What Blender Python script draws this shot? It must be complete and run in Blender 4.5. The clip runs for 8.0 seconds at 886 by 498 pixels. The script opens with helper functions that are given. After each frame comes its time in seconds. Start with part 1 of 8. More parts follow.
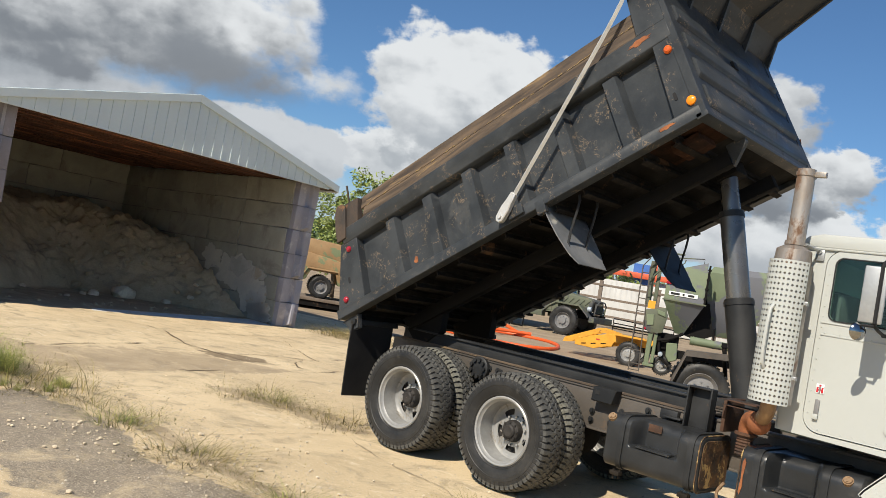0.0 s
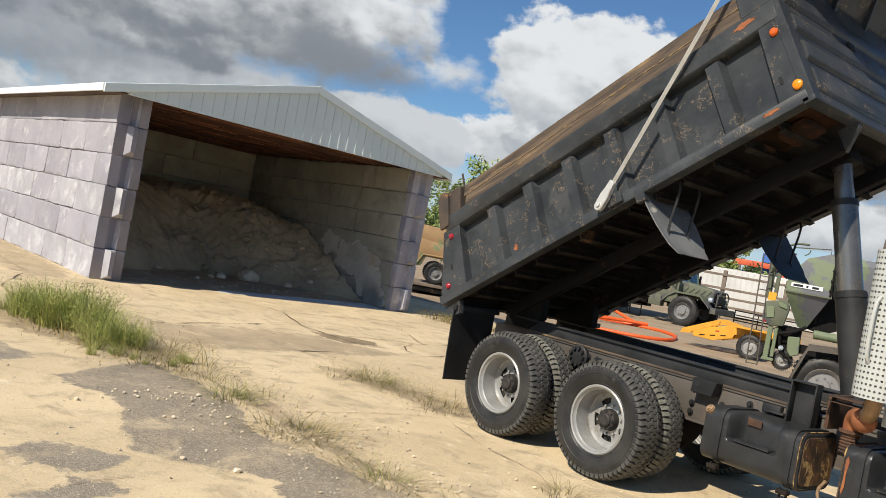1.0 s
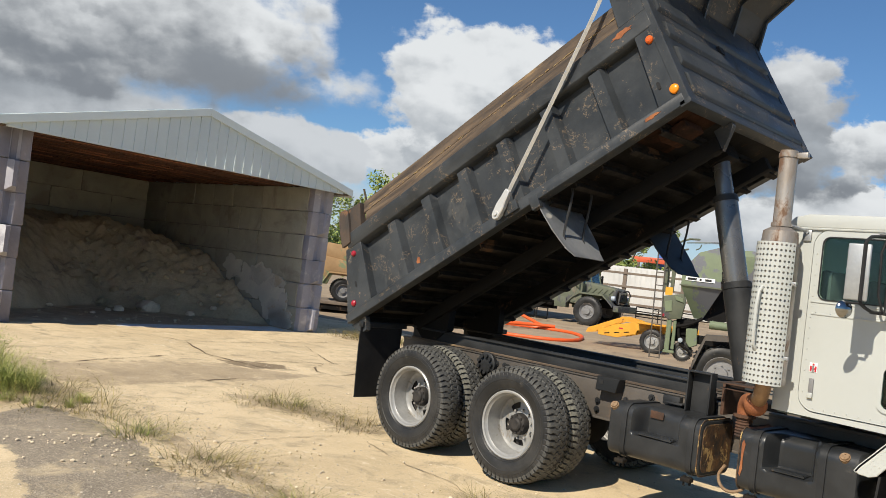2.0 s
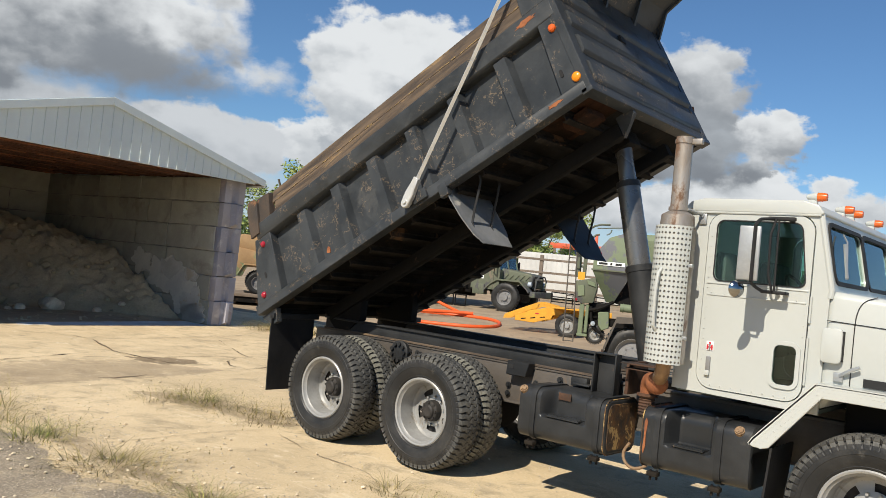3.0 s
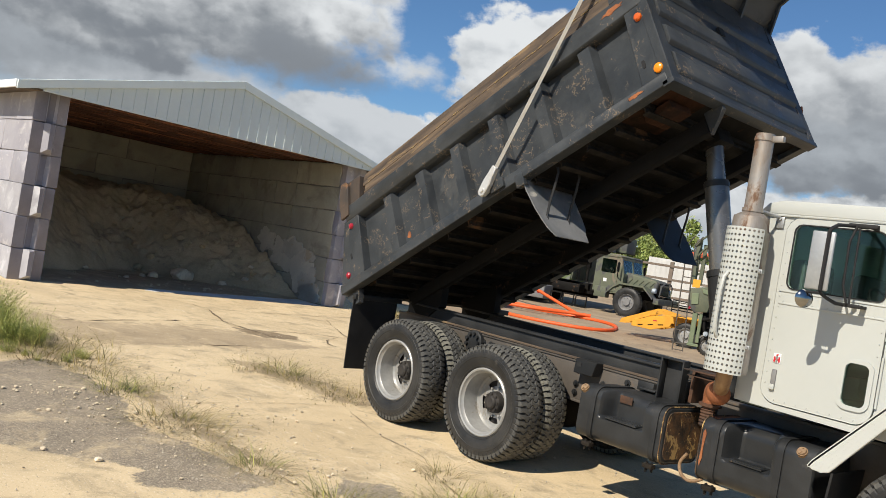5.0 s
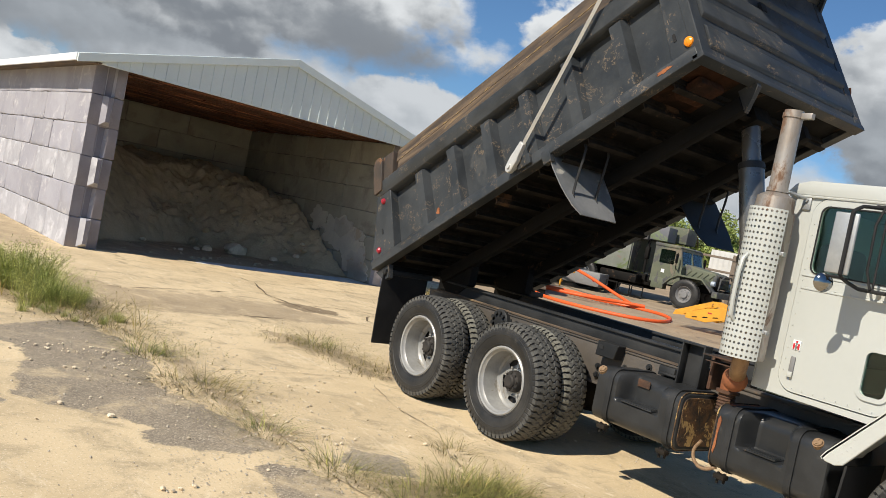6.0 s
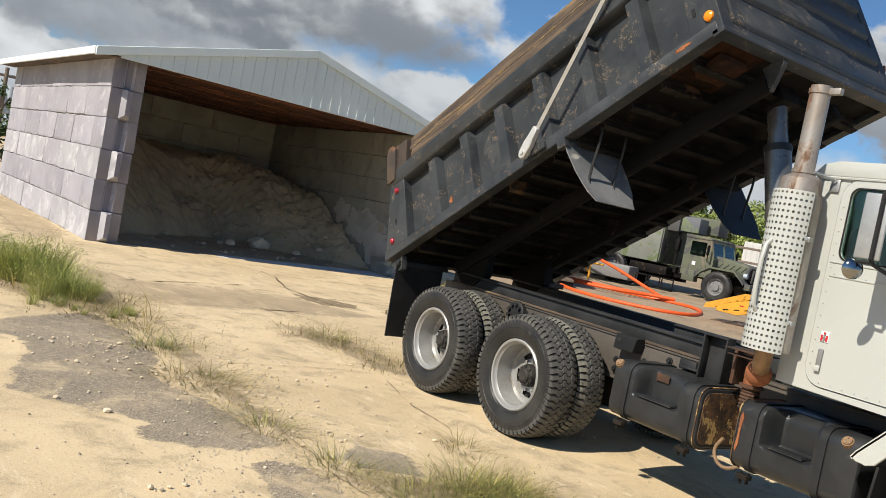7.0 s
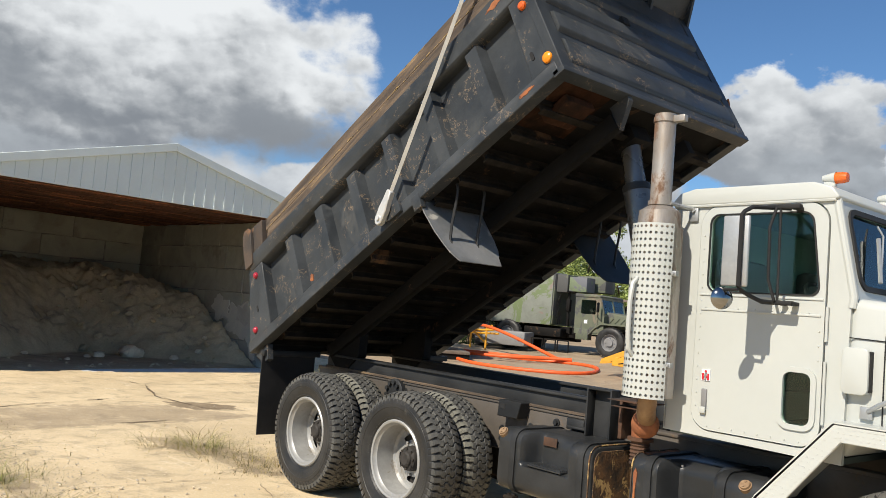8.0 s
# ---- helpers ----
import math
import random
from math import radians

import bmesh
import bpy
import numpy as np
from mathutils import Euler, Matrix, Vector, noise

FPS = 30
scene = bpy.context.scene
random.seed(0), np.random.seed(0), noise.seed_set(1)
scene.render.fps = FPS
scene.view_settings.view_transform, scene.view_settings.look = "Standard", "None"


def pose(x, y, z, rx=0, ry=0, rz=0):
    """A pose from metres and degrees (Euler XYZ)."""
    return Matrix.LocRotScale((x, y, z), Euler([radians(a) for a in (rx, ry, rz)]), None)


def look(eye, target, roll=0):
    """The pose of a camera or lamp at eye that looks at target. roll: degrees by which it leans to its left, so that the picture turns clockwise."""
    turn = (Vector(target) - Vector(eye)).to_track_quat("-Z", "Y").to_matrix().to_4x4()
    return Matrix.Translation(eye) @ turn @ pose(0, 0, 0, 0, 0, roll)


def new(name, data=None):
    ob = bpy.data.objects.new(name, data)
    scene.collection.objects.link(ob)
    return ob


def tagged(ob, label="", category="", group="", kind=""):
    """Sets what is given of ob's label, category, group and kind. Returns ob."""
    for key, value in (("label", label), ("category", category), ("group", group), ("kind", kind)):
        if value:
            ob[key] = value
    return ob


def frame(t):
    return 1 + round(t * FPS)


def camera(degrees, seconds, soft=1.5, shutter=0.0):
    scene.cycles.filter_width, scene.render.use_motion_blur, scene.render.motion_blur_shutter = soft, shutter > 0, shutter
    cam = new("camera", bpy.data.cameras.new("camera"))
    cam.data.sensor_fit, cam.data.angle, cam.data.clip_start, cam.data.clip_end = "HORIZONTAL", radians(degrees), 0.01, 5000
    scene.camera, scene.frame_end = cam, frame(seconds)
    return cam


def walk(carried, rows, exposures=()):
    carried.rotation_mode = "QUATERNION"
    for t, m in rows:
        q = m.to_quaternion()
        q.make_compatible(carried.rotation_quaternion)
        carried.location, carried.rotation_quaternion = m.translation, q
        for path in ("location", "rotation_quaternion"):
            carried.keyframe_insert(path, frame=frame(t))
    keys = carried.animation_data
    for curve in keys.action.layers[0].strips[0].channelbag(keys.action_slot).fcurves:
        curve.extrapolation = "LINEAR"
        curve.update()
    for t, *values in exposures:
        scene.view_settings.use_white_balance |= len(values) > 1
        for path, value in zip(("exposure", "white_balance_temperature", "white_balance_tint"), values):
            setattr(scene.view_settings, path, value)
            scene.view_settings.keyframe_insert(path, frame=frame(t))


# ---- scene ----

cam = camera(56.7, 8.0, 0.8)

# seconds, eye, target, lean
PATH = [
    (0, (5.811, -5.838, 1.764), (4.432, -4.392, 1.837), 10.1),
    (0.5, (5.972, -5.812, 1.781), (4.455, -4.509, 1.797), 12.0),
    (1, (6.034, -5.769, 1.8), (4.464, -4.53, 1.79), 10.7),
    (1.5, (6.069, -5.8, 1.82), (4.533, -4.52, 1.842), 8.8),
    (2, (6.085, -5.752, 1.82), (4.66, -4.35, 1.877), 7.0),
    (2.2, (6.095, -5.741, 1.822), (4.722, -4.289, 1.891), 6.3),
    (3.3, (6.175, -5.66, 1.823), (4.899, -4.12, 1.872), 5.9),
    (3.5, (6.193, -5.65, 1.822), (4.888, -4.135, 1.856), 6.7),
    (4, (6.242, -5.583, 1.824), (4.833, -4.164, 1.859), 8.5),
    (4.5, (6.295, -5.366, 1.823), (4.793, -4.045, 1.851), 8.8),
    (4.7, (6.407, -5.323, 1.822), (4.903, -4.005, 1.834), 9.4),
    (5.8, (6.669, -4.953, 1.807), (5.092, -3.723, 1.772), 10.8),
    (6, (6.725, -4.903, 1.786), (5.119, -3.712, 1.728), 11.5),
    (6.5, (6.787, -4.764, 1.775), (5.141, -3.634, 1.666), 12.3),
    (7, (6.617, -4.601, 1.769), (4.971, -3.469, 1.683), 11.1),
    (7.5, (6.5, -4.337, 1.751), (4.901, -3.135, 1.715), 9.1),
    (8, (6.398, -4.058, 1.719), (4.889, -2.753, 1.867), 4.8),
]
walk(cam, [(t, look(e, a, r)) for t, e, a, r in PATH], exposures=[(0, 0.02), (5, 0.02), (7, 0.05), (8, 0.15)])

# ---- daylight: sun behind the camera, broken cumulus over blue ----
TO_SUN = Vector((0.10, -0.74, 0.68)).normalized()
sun = new("sun", bpy.data.lights.new("sun", "SUN"))
sun.data.energy, sun.data.angle, sun.data.color = 5.75, radians(0.53), (1.0, 0.91, 0.77)
sun.matrix_basis = look((0, 0, 0), -TO_SUN)


class Nodes:
    """Short hand for node trees."""

    def __init__(self, tree):
        self.tree = tree

    def add(self, kind, **inputs):
        node = self.tree.nodes.new(kind)
        return node

    def put(self, socket, value):
        if hasattr(value, "is_output"):
            self.tree.links.new(value, socket)
        elif isinstance(value, (tuple, list)) and socket.type == "RGBA" and len(value) == 3:
            socket.default_value = (*value, 1)
        else:
            socket.default_value = value

    def math(self, op, a, b=0.0, clamp=False):
        node = self.tree.nodes.new("ShaderNodeMath")
        node.operation, node.use_clamp = op, clamp
        self.put(node.inputs[0], a)
        self.put(node.inputs[1], b)
        return node.outputs[0]

    def vec(self, op, a, b=(0, 0, 0), out=0):
        node = self.tree.nodes.new("ShaderNodeVectorMath")
        node.operation = op
        self.put(node.inputs[0], a)
        self.put(node.inputs[1], b)
        return node.outputs[out]

    def noise(self, vector, scale, detail=6.0, rough=0.55, warp=0.0, color=False):
        node = self.tree.nodes.new("ShaderNodeTexNoise")
        if vector is not None:
            self.put(node.inputs["Vector"], vector)
        node.inputs["Scale"].default_value = scale
        node.inputs["Detail"].default_value = detail
        node.inputs["Roughness"].default_value = rough
        node.inputs["Distortion"].default_value = warp
        return node.outputs["Color" if color else "Fac"]

    def step(self, value, lo, hi, out_lo=0.0, out_hi=1.0):
        node = self.tree.nodes.new("ShaderNodeMapRange")
        node.interpolation_type = "SMOOTHSTEP"
        self.put(node.inputs["Value"], value)
        for name, v in (("From Min", lo), ("From Max", hi), ("To Min", out_lo), ("To Max", out_hi)):
            self.put(node.inputs[name], v)
        return node.outputs["Result"]

    def mix(self, fac, a, b):
        node = self.tree.nodes.new("ShaderNodeMix")
        node.data_type = "RGBA"
        self.put(node.inputs[0], fac)
        self.put(node.inputs[6], a)
        self.put(node.inputs[7], b)
        return node.outputs[2]


world = bpy.data.worlds.new("sky")
scene.world = world
world.use_nodes = True
wn = Nodes(world.node_tree)
sky = world.node_tree.nodes.new("ShaderNodeTexSky")
sky.sky_type, sky.sun_disc = "NISHITA", False
sky.sun_elevation = math.asin(TO_SUN.z)
sky.sun_rotation = math.atan2(TO_SUN.x, TO_SUN.y)
sky.air_density, sky.dust_density, sky.ozone_density = 1.0, 0.15, 3.0
coord = world.node_tree.nodes.new("ShaderNodeTexCoord")
way = coord.outputs["Generated"]
split = world.node_tree.nodes.new("ShaderNodeSeparateXYZ")
wn.put(split.inputs[0], way)
azimuth = wn.math("MULTIPLY", wn.math("ARCTAN2", wn.math("MULTIPLY", split.outputs[0], -1.0), split.outputs[1]), 180 / math.pi)
height = wn.math("MULTIPLY", wn.math("ARCSINE", split.outputs[2]), 180 / math.pi)
join = world.node_tree.nodes.new("ShaderNodeCombineXYZ")
wn.put(join.inputs[0], azimuth)
wn.put(join.inputs[1], height)
chart = join.outputs[0]
puffs = wn.noise(wn.vec("MULTIPLY", chart, (0.22, 0.30, 0.0)), 1.0, 12.0, 0.60)
swirl = wn.vec("SUBTRACT", wn.noise(wn.vec("MULTIPLY", chart, (0.16, 0.24, 0.0)), 1.0, 6.0, 0.6, color=True), (0.5, 0.5, 0.5))
bent = wn.vec("ADD", chart, wn.vec("MULTIPLY", swirl, (5.0, 3.2, 0.0)))
split2 = world.node_tree.nodes.new("ShaderNodeSeparateXYZ")
wn.put(split2.inputs[0], bent)
fine_swirl = wn.vec("SUBTRACT", wn.noise(wn.vec("MULTIPLY", chart, (0.7, 0.9, 0.0)), 1.0, 5.0, 0.6, color=True), (0.5, 0.5, 0.5))
lumpy = wn.vec("ADD", chart, wn.vec("MULTIPLY", fine_swirl, (1.5, 1.2, 0.0)))


def heads(shift, size):
    """Rounded cloud heads: high in the middle of each, low where they meet."""
    node = world.node_tree.nodes.new("ShaderNodeTexVoronoi")
    node.feature = "SMOOTH_F1"
    node.inputs["Scale"].default_value = 1.0
    node.inputs["Smoothness"].default_value = 0.35
    wn.put(node.inputs["Vector"], wn.vec("MULTIPLY", wn.vec("ADD", lumpy, shift), (1 / size, 1.25 / size, 0.0)))
    return wn.math("SUBTRACT", 0.75, node.outputs["Distance"])


AWAY = (0.35, -0.75, 0.0)
large, small = heads((0, 0, 0), 3.4), heads((0, 0, 0), 1.3)
edge = wn.math("SUBTRACT", wn.math("MULTIPLY", wn.math("SUBTRACT", puffs, 0.5), 1.5), wn.math("ADD", wn.math("MULTIPLY", wn.math("SUBTRACT", large, 0.35), 0.55), wn.math("MULTIPLY", wn.math("SUBTRACT", small, 0.35), 0.28)))
relief = wn.math("ADD", wn.math("MULTIPLY", wn.math("SUBTRACT", large, heads(AWAY, 3.4)), -1.0), wn.math("MULTIPLY", wn.math("SUBTRACT", small, heads((0.15, -0.3, 0.0), 1.3)), -0.45))
swell = wn.noise(wn.vec("MULTIPLY", bent, (0.12, 0.17, 0.0)), 1.0, 5.0, 0.5)
soft_lobes = wn.math("SUBTRACT", puffs, wn.noise(wn.vec("MULTIPLY", wn.vec("ADD", chart, (0.5, 1.3, 0.0)), (0.22, 0.30, 0.0)), 1.0, 8.0, 0.55))
haze = wn.step(height, 7.5, 0.0)
tone = world.node_tree.nodes.new("ShaderNodeMix")
tone.data_type, tone.blend_type = "RGBA", "MULTIPLY"
tone.inputs[0].default_value = 1.0
wn.put(tone.inputs[6], sky.outputs[0])
tone.inputs[7].default_value = (0.64, 0.84, 1.0, 1)
cover = wn.mix(wn.math("MULTIPLY", haze, 0.8), tone.outputs[2], (5.2, 5.8, 6.5))


def cloud(under, az, el, ra, re, dark, bright, rise_at=(-1.3, 0.9), soft=0.18, lumps=1.5, torn=1.0, lobes=1.9, swells=0.8):
    """Lays one heap of cloud over the sky: lit above, dull at its base, with a billowing edge."""
    away = wn.vec("LENGTH", wn.vec("MULTIPLY", wn.vec("SUBTRACT", bent, (az, el, 0.0)), (1 / ra, 1 / re, 0.0)), out=1)
    mask = wn.step(wn.math("ADD", away, wn.math("MULTIPLY", edge, torn)), 1.0, 1.0 - soft)
    lift = wn.math("ADD", wn.math("MULTIPLY", wn.math("SUBTRACT", split2.outputs[1], el), 1 / re), wn.math("ADD", wn.math("MULTIPLY", relief, lumps), wn.math("ADD", wn.math("MULTIPLY", soft_lobes, lobes), wn.math("MULTIPLY", wn.math("SUBTRACT", swell, 0.5), swells))))
    return wn.mix(mask, under, wn.mix(wn.step(lift, rise_at[0], rise_at[1]), dark, bright))


PALE, DULL, BRIGHT, SOFTW, SLATE = (4.3, 4.65, 5.0), (2.75, 3.0, 3.3), (7.6, 7.85, 8.0), (6.0, 6.3, 6.6), (2.2, 2.42, 2.7)
# low far bands first, the near heaps last
for row in ((66, 5.0, 19, 3.4, PALE, SOFTW, (-1.3, 0.9), 0.5, 1.5, 0.5), (35, 6.0, 14, 3.4, PALE, SOFTW, (-1.3, 0.9), 0.5, 1.5, 0.5), (22, 6.0, 13, 2.6, PALE, BRIGHT), (47, 7.6, 8.5, 3.0, PALE, BRIGHT),
            (19.3, 10.4, 3.6, 2.6, DULL, BRIGHT), (26.5, 13.0, 7.0, 5.4, DULL, BRIGHT, (-0.55, 1.1), 0.18, 0.9, 0.7, 1.0, 1.4), (24.5, 9.4, 6.8, 3.2, SLATE, PALE, (-1.0, 1.4), 0.4, 1.5, 0.7),
            (44.0, 12.6, 9.0, 5.6, PALE, BRIGHT, (-1.2, 0.5), 0.18, 1.5, 0.75), (38.5, 9.0, 6.5, 3.4, DULL, SOFTW, (-0.8, 1.3), 0.4, 0.8, 0.7, 1.5, 1.0), (53, 11.6, 4.6, 1.5, PALE, BRIGHT, (-1.3, 0.9), 0.7), (57.0, 6.8, 7.0, 3.0, PALE, SOFTW, (-1.2, 0.6), 0.2, 1.5, 0.7),
            (85.5, 4.6, 5.5, 3.0, PALE, BRIGHT), (92, 9, 7, 4, DULL, PALE), (70, 7.2, 13, 3.0, PALE, SOFTW, (-1.2, 0.4), 0.4, 1.5, 0.4),
            (82, 10.5, 25.5, 6.0, DULL, PALE, (-1.0, 0.9), 0.5, 0.6, 0.3, 1.0, 1.6),
            (72, 15.4, 18.6, 7.8, SLATE, BRIGHT, (-0.84, 0.46), 0.22, 0.8, 0.42, 0.9, 1.5), (61.0, 11.2, 8.0, 2.8, SLATE, DULL, (-0.7, 1.2), 0.8, 0.3, 0.5, 0.5, 0.8), (84, 12.0, 11, 4.5, SLATE, DULL, (-1.0, 1.4), 0.8, 0.3, 0.4, 0.5, 0.8),
            (96, 22, 13, 7, DULL, PALE), (-40, 22, 15, 6, DULL, BRIGHT), (140, 24, 18, 7, DULL, BRIGHT)):
    cover = cloud(cover, *row)
back = world.node_tree.nodes["Background"]
wn.put(back.inputs["Color"], cover)
back.inputs["Strength"].default_value = 0.1


# ---- materials ----
def surface(name, one, two, scale=3.0, rough=(0.6, 0.8), metal=0.0, bump=0.15, grain=60.0, spot=None, spot_scale=6.0, spot_at=(0.6, 0.68),
            spot_rough=0.9, vary=0.0, fine=0.12, spot2=None, spot2_scale=2.0, spot2_at=(0.6, 0.7), local=False, stretch=(1, 1, 1), warp=0.3, spec=0.5, scratch=None, scratch_scale=5.0, island=0.0):
    """Paint, stone or metal: two colours mixed by a broad noise, a fine grain, blotches with their own outline, and a fine relief."""
    mat = bpy.data.materials.new(name)
    mat.use_nodes = True
    n = Nodes(mat.node_tree)
    bsdf = mat.node_tree.nodes["Principled BSDF"]
    if local:
        where = mat.node_tree.nodes.new("ShaderNodeTexCoord").outputs["Object"]
    else:
        where = mat.node_tree.nodes.new("ShaderNodeNewGeometry").outputs["Position"]
    where = n.vec("MULTIPLY", where, stretch)
    info = mat.node_tree.nodes.new("ShaderNodeObjectInfo").outputs["Random"]
    if vary:
        where = n.vec("ADD", where, n.vec("MULTIPLY", n.vec("ADD", (0, 0, 0), info), (17.0, 23.0, 31.0)))
    broad = n.noise(where, scale, 6.0, 0.6, warp)
    color = n.mix(n.step(broad, 0.32, 0.68), one, two)
    tiny = n.noise(where, grain, 3.0, 0.6)
    rgh = n.step(broad, 0.3, 0.7, rough[0], rough[1])
    for tone, at_scale, at in ((spot2, spot2_scale, spot2_at), (spot, spot_scale, spot_at)):
        if tone:
            mask = n.step(n.noise(where, at_scale, 9.0, 0.68, 0.6), at[0], at[1])
            color = n.mix(mask, color, tone)
            rgh = n.math("ADD", n.math("MULTIPLY", rgh, n.math("SUBTRACT", 1.0, mask)), n.math("MULTIPLY", mask, spot_rough))
    if scratch:
        line = n.math("ABSOLUTE", n.math("SUBTRACT", n.noise(where, scratch_scale, 4.0, 0.65, 0.4), 0.5))
        thin = n.math("MULTIPLY", n.step(line, 0.02, 0.004), n.step(n.noise(where, scratch_scale * 0.45, 4.0, 0.6), 0.53, 0.61))
        color = n.mix(thin, color, scratch)
    hsv = mat.node_tree.nodes.new("ShaderNodeHueSaturation")
    n.put(hsv.inputs["Color"], color)
    value = n.math("ADD", n.math("MULTIPLY", n.math("SUBTRACT", tiny, 0.5), 2.0 * fine), 1.0)
    if vary:
        value = n.math("MULTIPLY", value, n.math("ADD", n.math("MULTIPLY", info, 2 * vary), 1.0 - vary))
    if island:
        lone = mat.node_tree.nodes.new("ShaderNodeNewGeometry").outputs["Random Per Island"]
        value = n.math("MULTIPLY", value, n.math("ADD", n.math("MULTIPLY", n.math("POWER", lone, 3.0), 2.6 * island), 1.0 - island))
    n.put(hsv.inputs["Value"], value)
    n.put(bsdf.inputs["Base Color"], hsv.outputs[0])
    n.put(bsdf.inputs["Roughness"], rgh)
    bsdf.inputs["Metallic"].default_value = metal
    bsdf.inputs["Specular IOR Level"].default_value = spec
    if bump:
        node = mat.node_tree.nodes.new("ShaderNodeBump")
        node.inputs["Strength"].default_value = bump
        node.inputs["Distance"].default_value = 0.02
        n.put(node.inputs["Height"], n.math("ADD", n.math("MULTIPLY", broad, 0.6), n.math("MULTIPLY", tiny, 0.4)))
        n.put(bsdf.inputs["Normal"], node.outputs[0])
    return mat


def glass(name, tint=(0.55, 0.7, 0.66), mirror=0.06):
    """A tinted pane: mostly clear, with a real surface reflection."""
    mat = bpy.data.materials.new(name)
    mat.use_nodes = True
    nodes, links = mat.node_tree.nodes, mat.node_tree.links
    nodes.clear()
    out = nodes.new("ShaderNodeOutputMaterial")
    mix = nodes.new("ShaderNodeMixShader")
    clear, gloss, fres = nodes.new("ShaderNodeBsdfTransparent"), nodes.new("ShaderNodeBsdfGlossy"), nodes.new("ShaderNodeFresnel")
    fres.inputs["IOR"].default_value = 1.5
    clear.inputs[0].default_value = (*tint, 1)
    gloss.inputs["Roughness"].default_value = 0.02
    gloss.inputs["Color"].default_value = (0.9, 0.95, 0.95, 1)
    links.new(fres.outputs[0], mix.inputs[0])
    links.new(clear.outputs[0], mix.inputs[1])
    links.new(gloss.outputs[0], mix.inputs[2])
    links.new(mix.outputs[0], out.inputs[0])
    return mat


def yard(name, layer=None, speck=0.0, cover=1.0, patchy=0.35):
    """Weathered slab concrete; a layer (two colours) may lie on it where its mesh's inset allows, fraying at the rim."""
    mat = bpy.data.materials.new(name)
    mat.use_nodes = True
    n = Nodes(mat.node_tree)
    bsdf = mat.node_tree.nodes["Principled BSDF"]
    where = mat.node_tree.nodes.new("ShaderNodeNewGeometry").outputs["Position"]
    broad = n.noise(where, 0.55, 7.0, 0.62, 0.4)
    color = n.mix(n.step(broad, 0.32, 0.68), (0.69, 0.55, 0.345), (0.55, 0.432, 0.265))
    cloudy = n.noise(where, 2.6, 8.0, 0.7, 0.5)
    color = n.mix(n.step(cloudy, 0.47, 0.70), color, (0.395, 0.315, 0.20))
    color = n.mix(n.math("MULTIPLY", n.step(n.noise(where, 0.9, 9.0, 0.72, 0.8), 0.56, 0.74), 0.7), color, (0.355, 0.292, 0.193))
    scuff = n.noise(n.vec("MULTIPLY", where, (2.2, 5.5, 1.0)), 1.0, 9.0, 0.72, 1.2)
    color = n.mix(n.math("MULTIPLY", n.step(scuff, 0.56, 0.70), 0.75), color, (0.76, 0.645, 0.455))
    pits = n.noise(where, 46.0, 4.0, 0.7)
    color = n.mix(n.math("MULTIPLY", n.step(pits, 0.56, 0.66), 0.45), color, (0.25, 0.19, 0.12))
    flecks = n.noise(n.vec("ADD", where, (7.7, 3.3, 0.0)), 60.0, 3.0, 0.7)
    color = n.mix(n.math("MULTIPLY", n.step(flecks, 0.57, 0.66), 0.6), color, (0.80, 0.70, 0.54))
    lift = n.math("ADD", n.math("MULTIPLY", cloudy, 0.5), n.math("MULTIPLY", pits, 0.25))
    if layer:
        attr = mat.node_tree.nodes.new("ShaderNodeAttribute")
        attr.attribute_name = "inset"
        torn = n.noise(where, 5.0, 10.0, 0.75, 0.3)
        value = n.math("ADD", attr.outputs["Fac"], n.math("MULTIPLY", n.math("SUBTRACT", torn, 0.5), 1.7))
        mask = n.step(value, 0.42, 0.60)
        thin = n.math("SUBTRACT", 1.0, n.math("MULTIPLY", n.step(n.noise(where, 1.7, 9.0, 0.7, 0.6), 0.50, 0.68), patchy))
        mask = n.math("MULTIPLY", n.math("MULTIPLY", mask, thin), cover)
        over = n.mix(n.step(n.noise(where, 1.5, 8.0, 0.65), 0.35, 0.65), layer[0], layer[1])
        if speck:
            cells = mat.node_tree.nodes.new("ShaderNodeTexVoronoi")
            cells.inputs["Scale"].default_value = 95.0
            n.put(cells.inputs["Vector"], where)
            tint = mat.node_tree.nodes.new("ShaderNodeSeparateColor")
            n.put(tint.inputs[0], cells.outputs["Color"])
            grade = n.math("POWER", tint.outputs[0], 2.2)
            over = n.mix(n.math("MULTIPLY", grade, speck), over, (0.60, 0.52, 0.40))
            over = n.mix(n.math("MULTIPLY", n.step(tint.outputs[1], 0.7, 0.75), speck * 0.7), over, (0.10, 0.088, 0.072))
            lift = n.math("ADD", lift, n.math("MULTIPLY", n.math("MULTIPLY", cells.outputs["Distance"], -0.5), mask))
        color = n.mix(mask, color, over)
    n.put(bsdf.inputs["Base Color"], color)
    bsdf.inputs["Roughness"].default_value = 0.92
    bsdf.inputs["Specular IOR Level"].default_value = 0.25
    node = mat.node_tree.nodes.new("ShaderNodeBump")
    node.inputs["Strength"].default_value = 0.5
    node.inputs["Distance"].default_value = 0.02
    n.put(node.inputs["Height"], lift)
    n.put(bsdf.inputs["Normal"], node.outputs[0])
    return mat


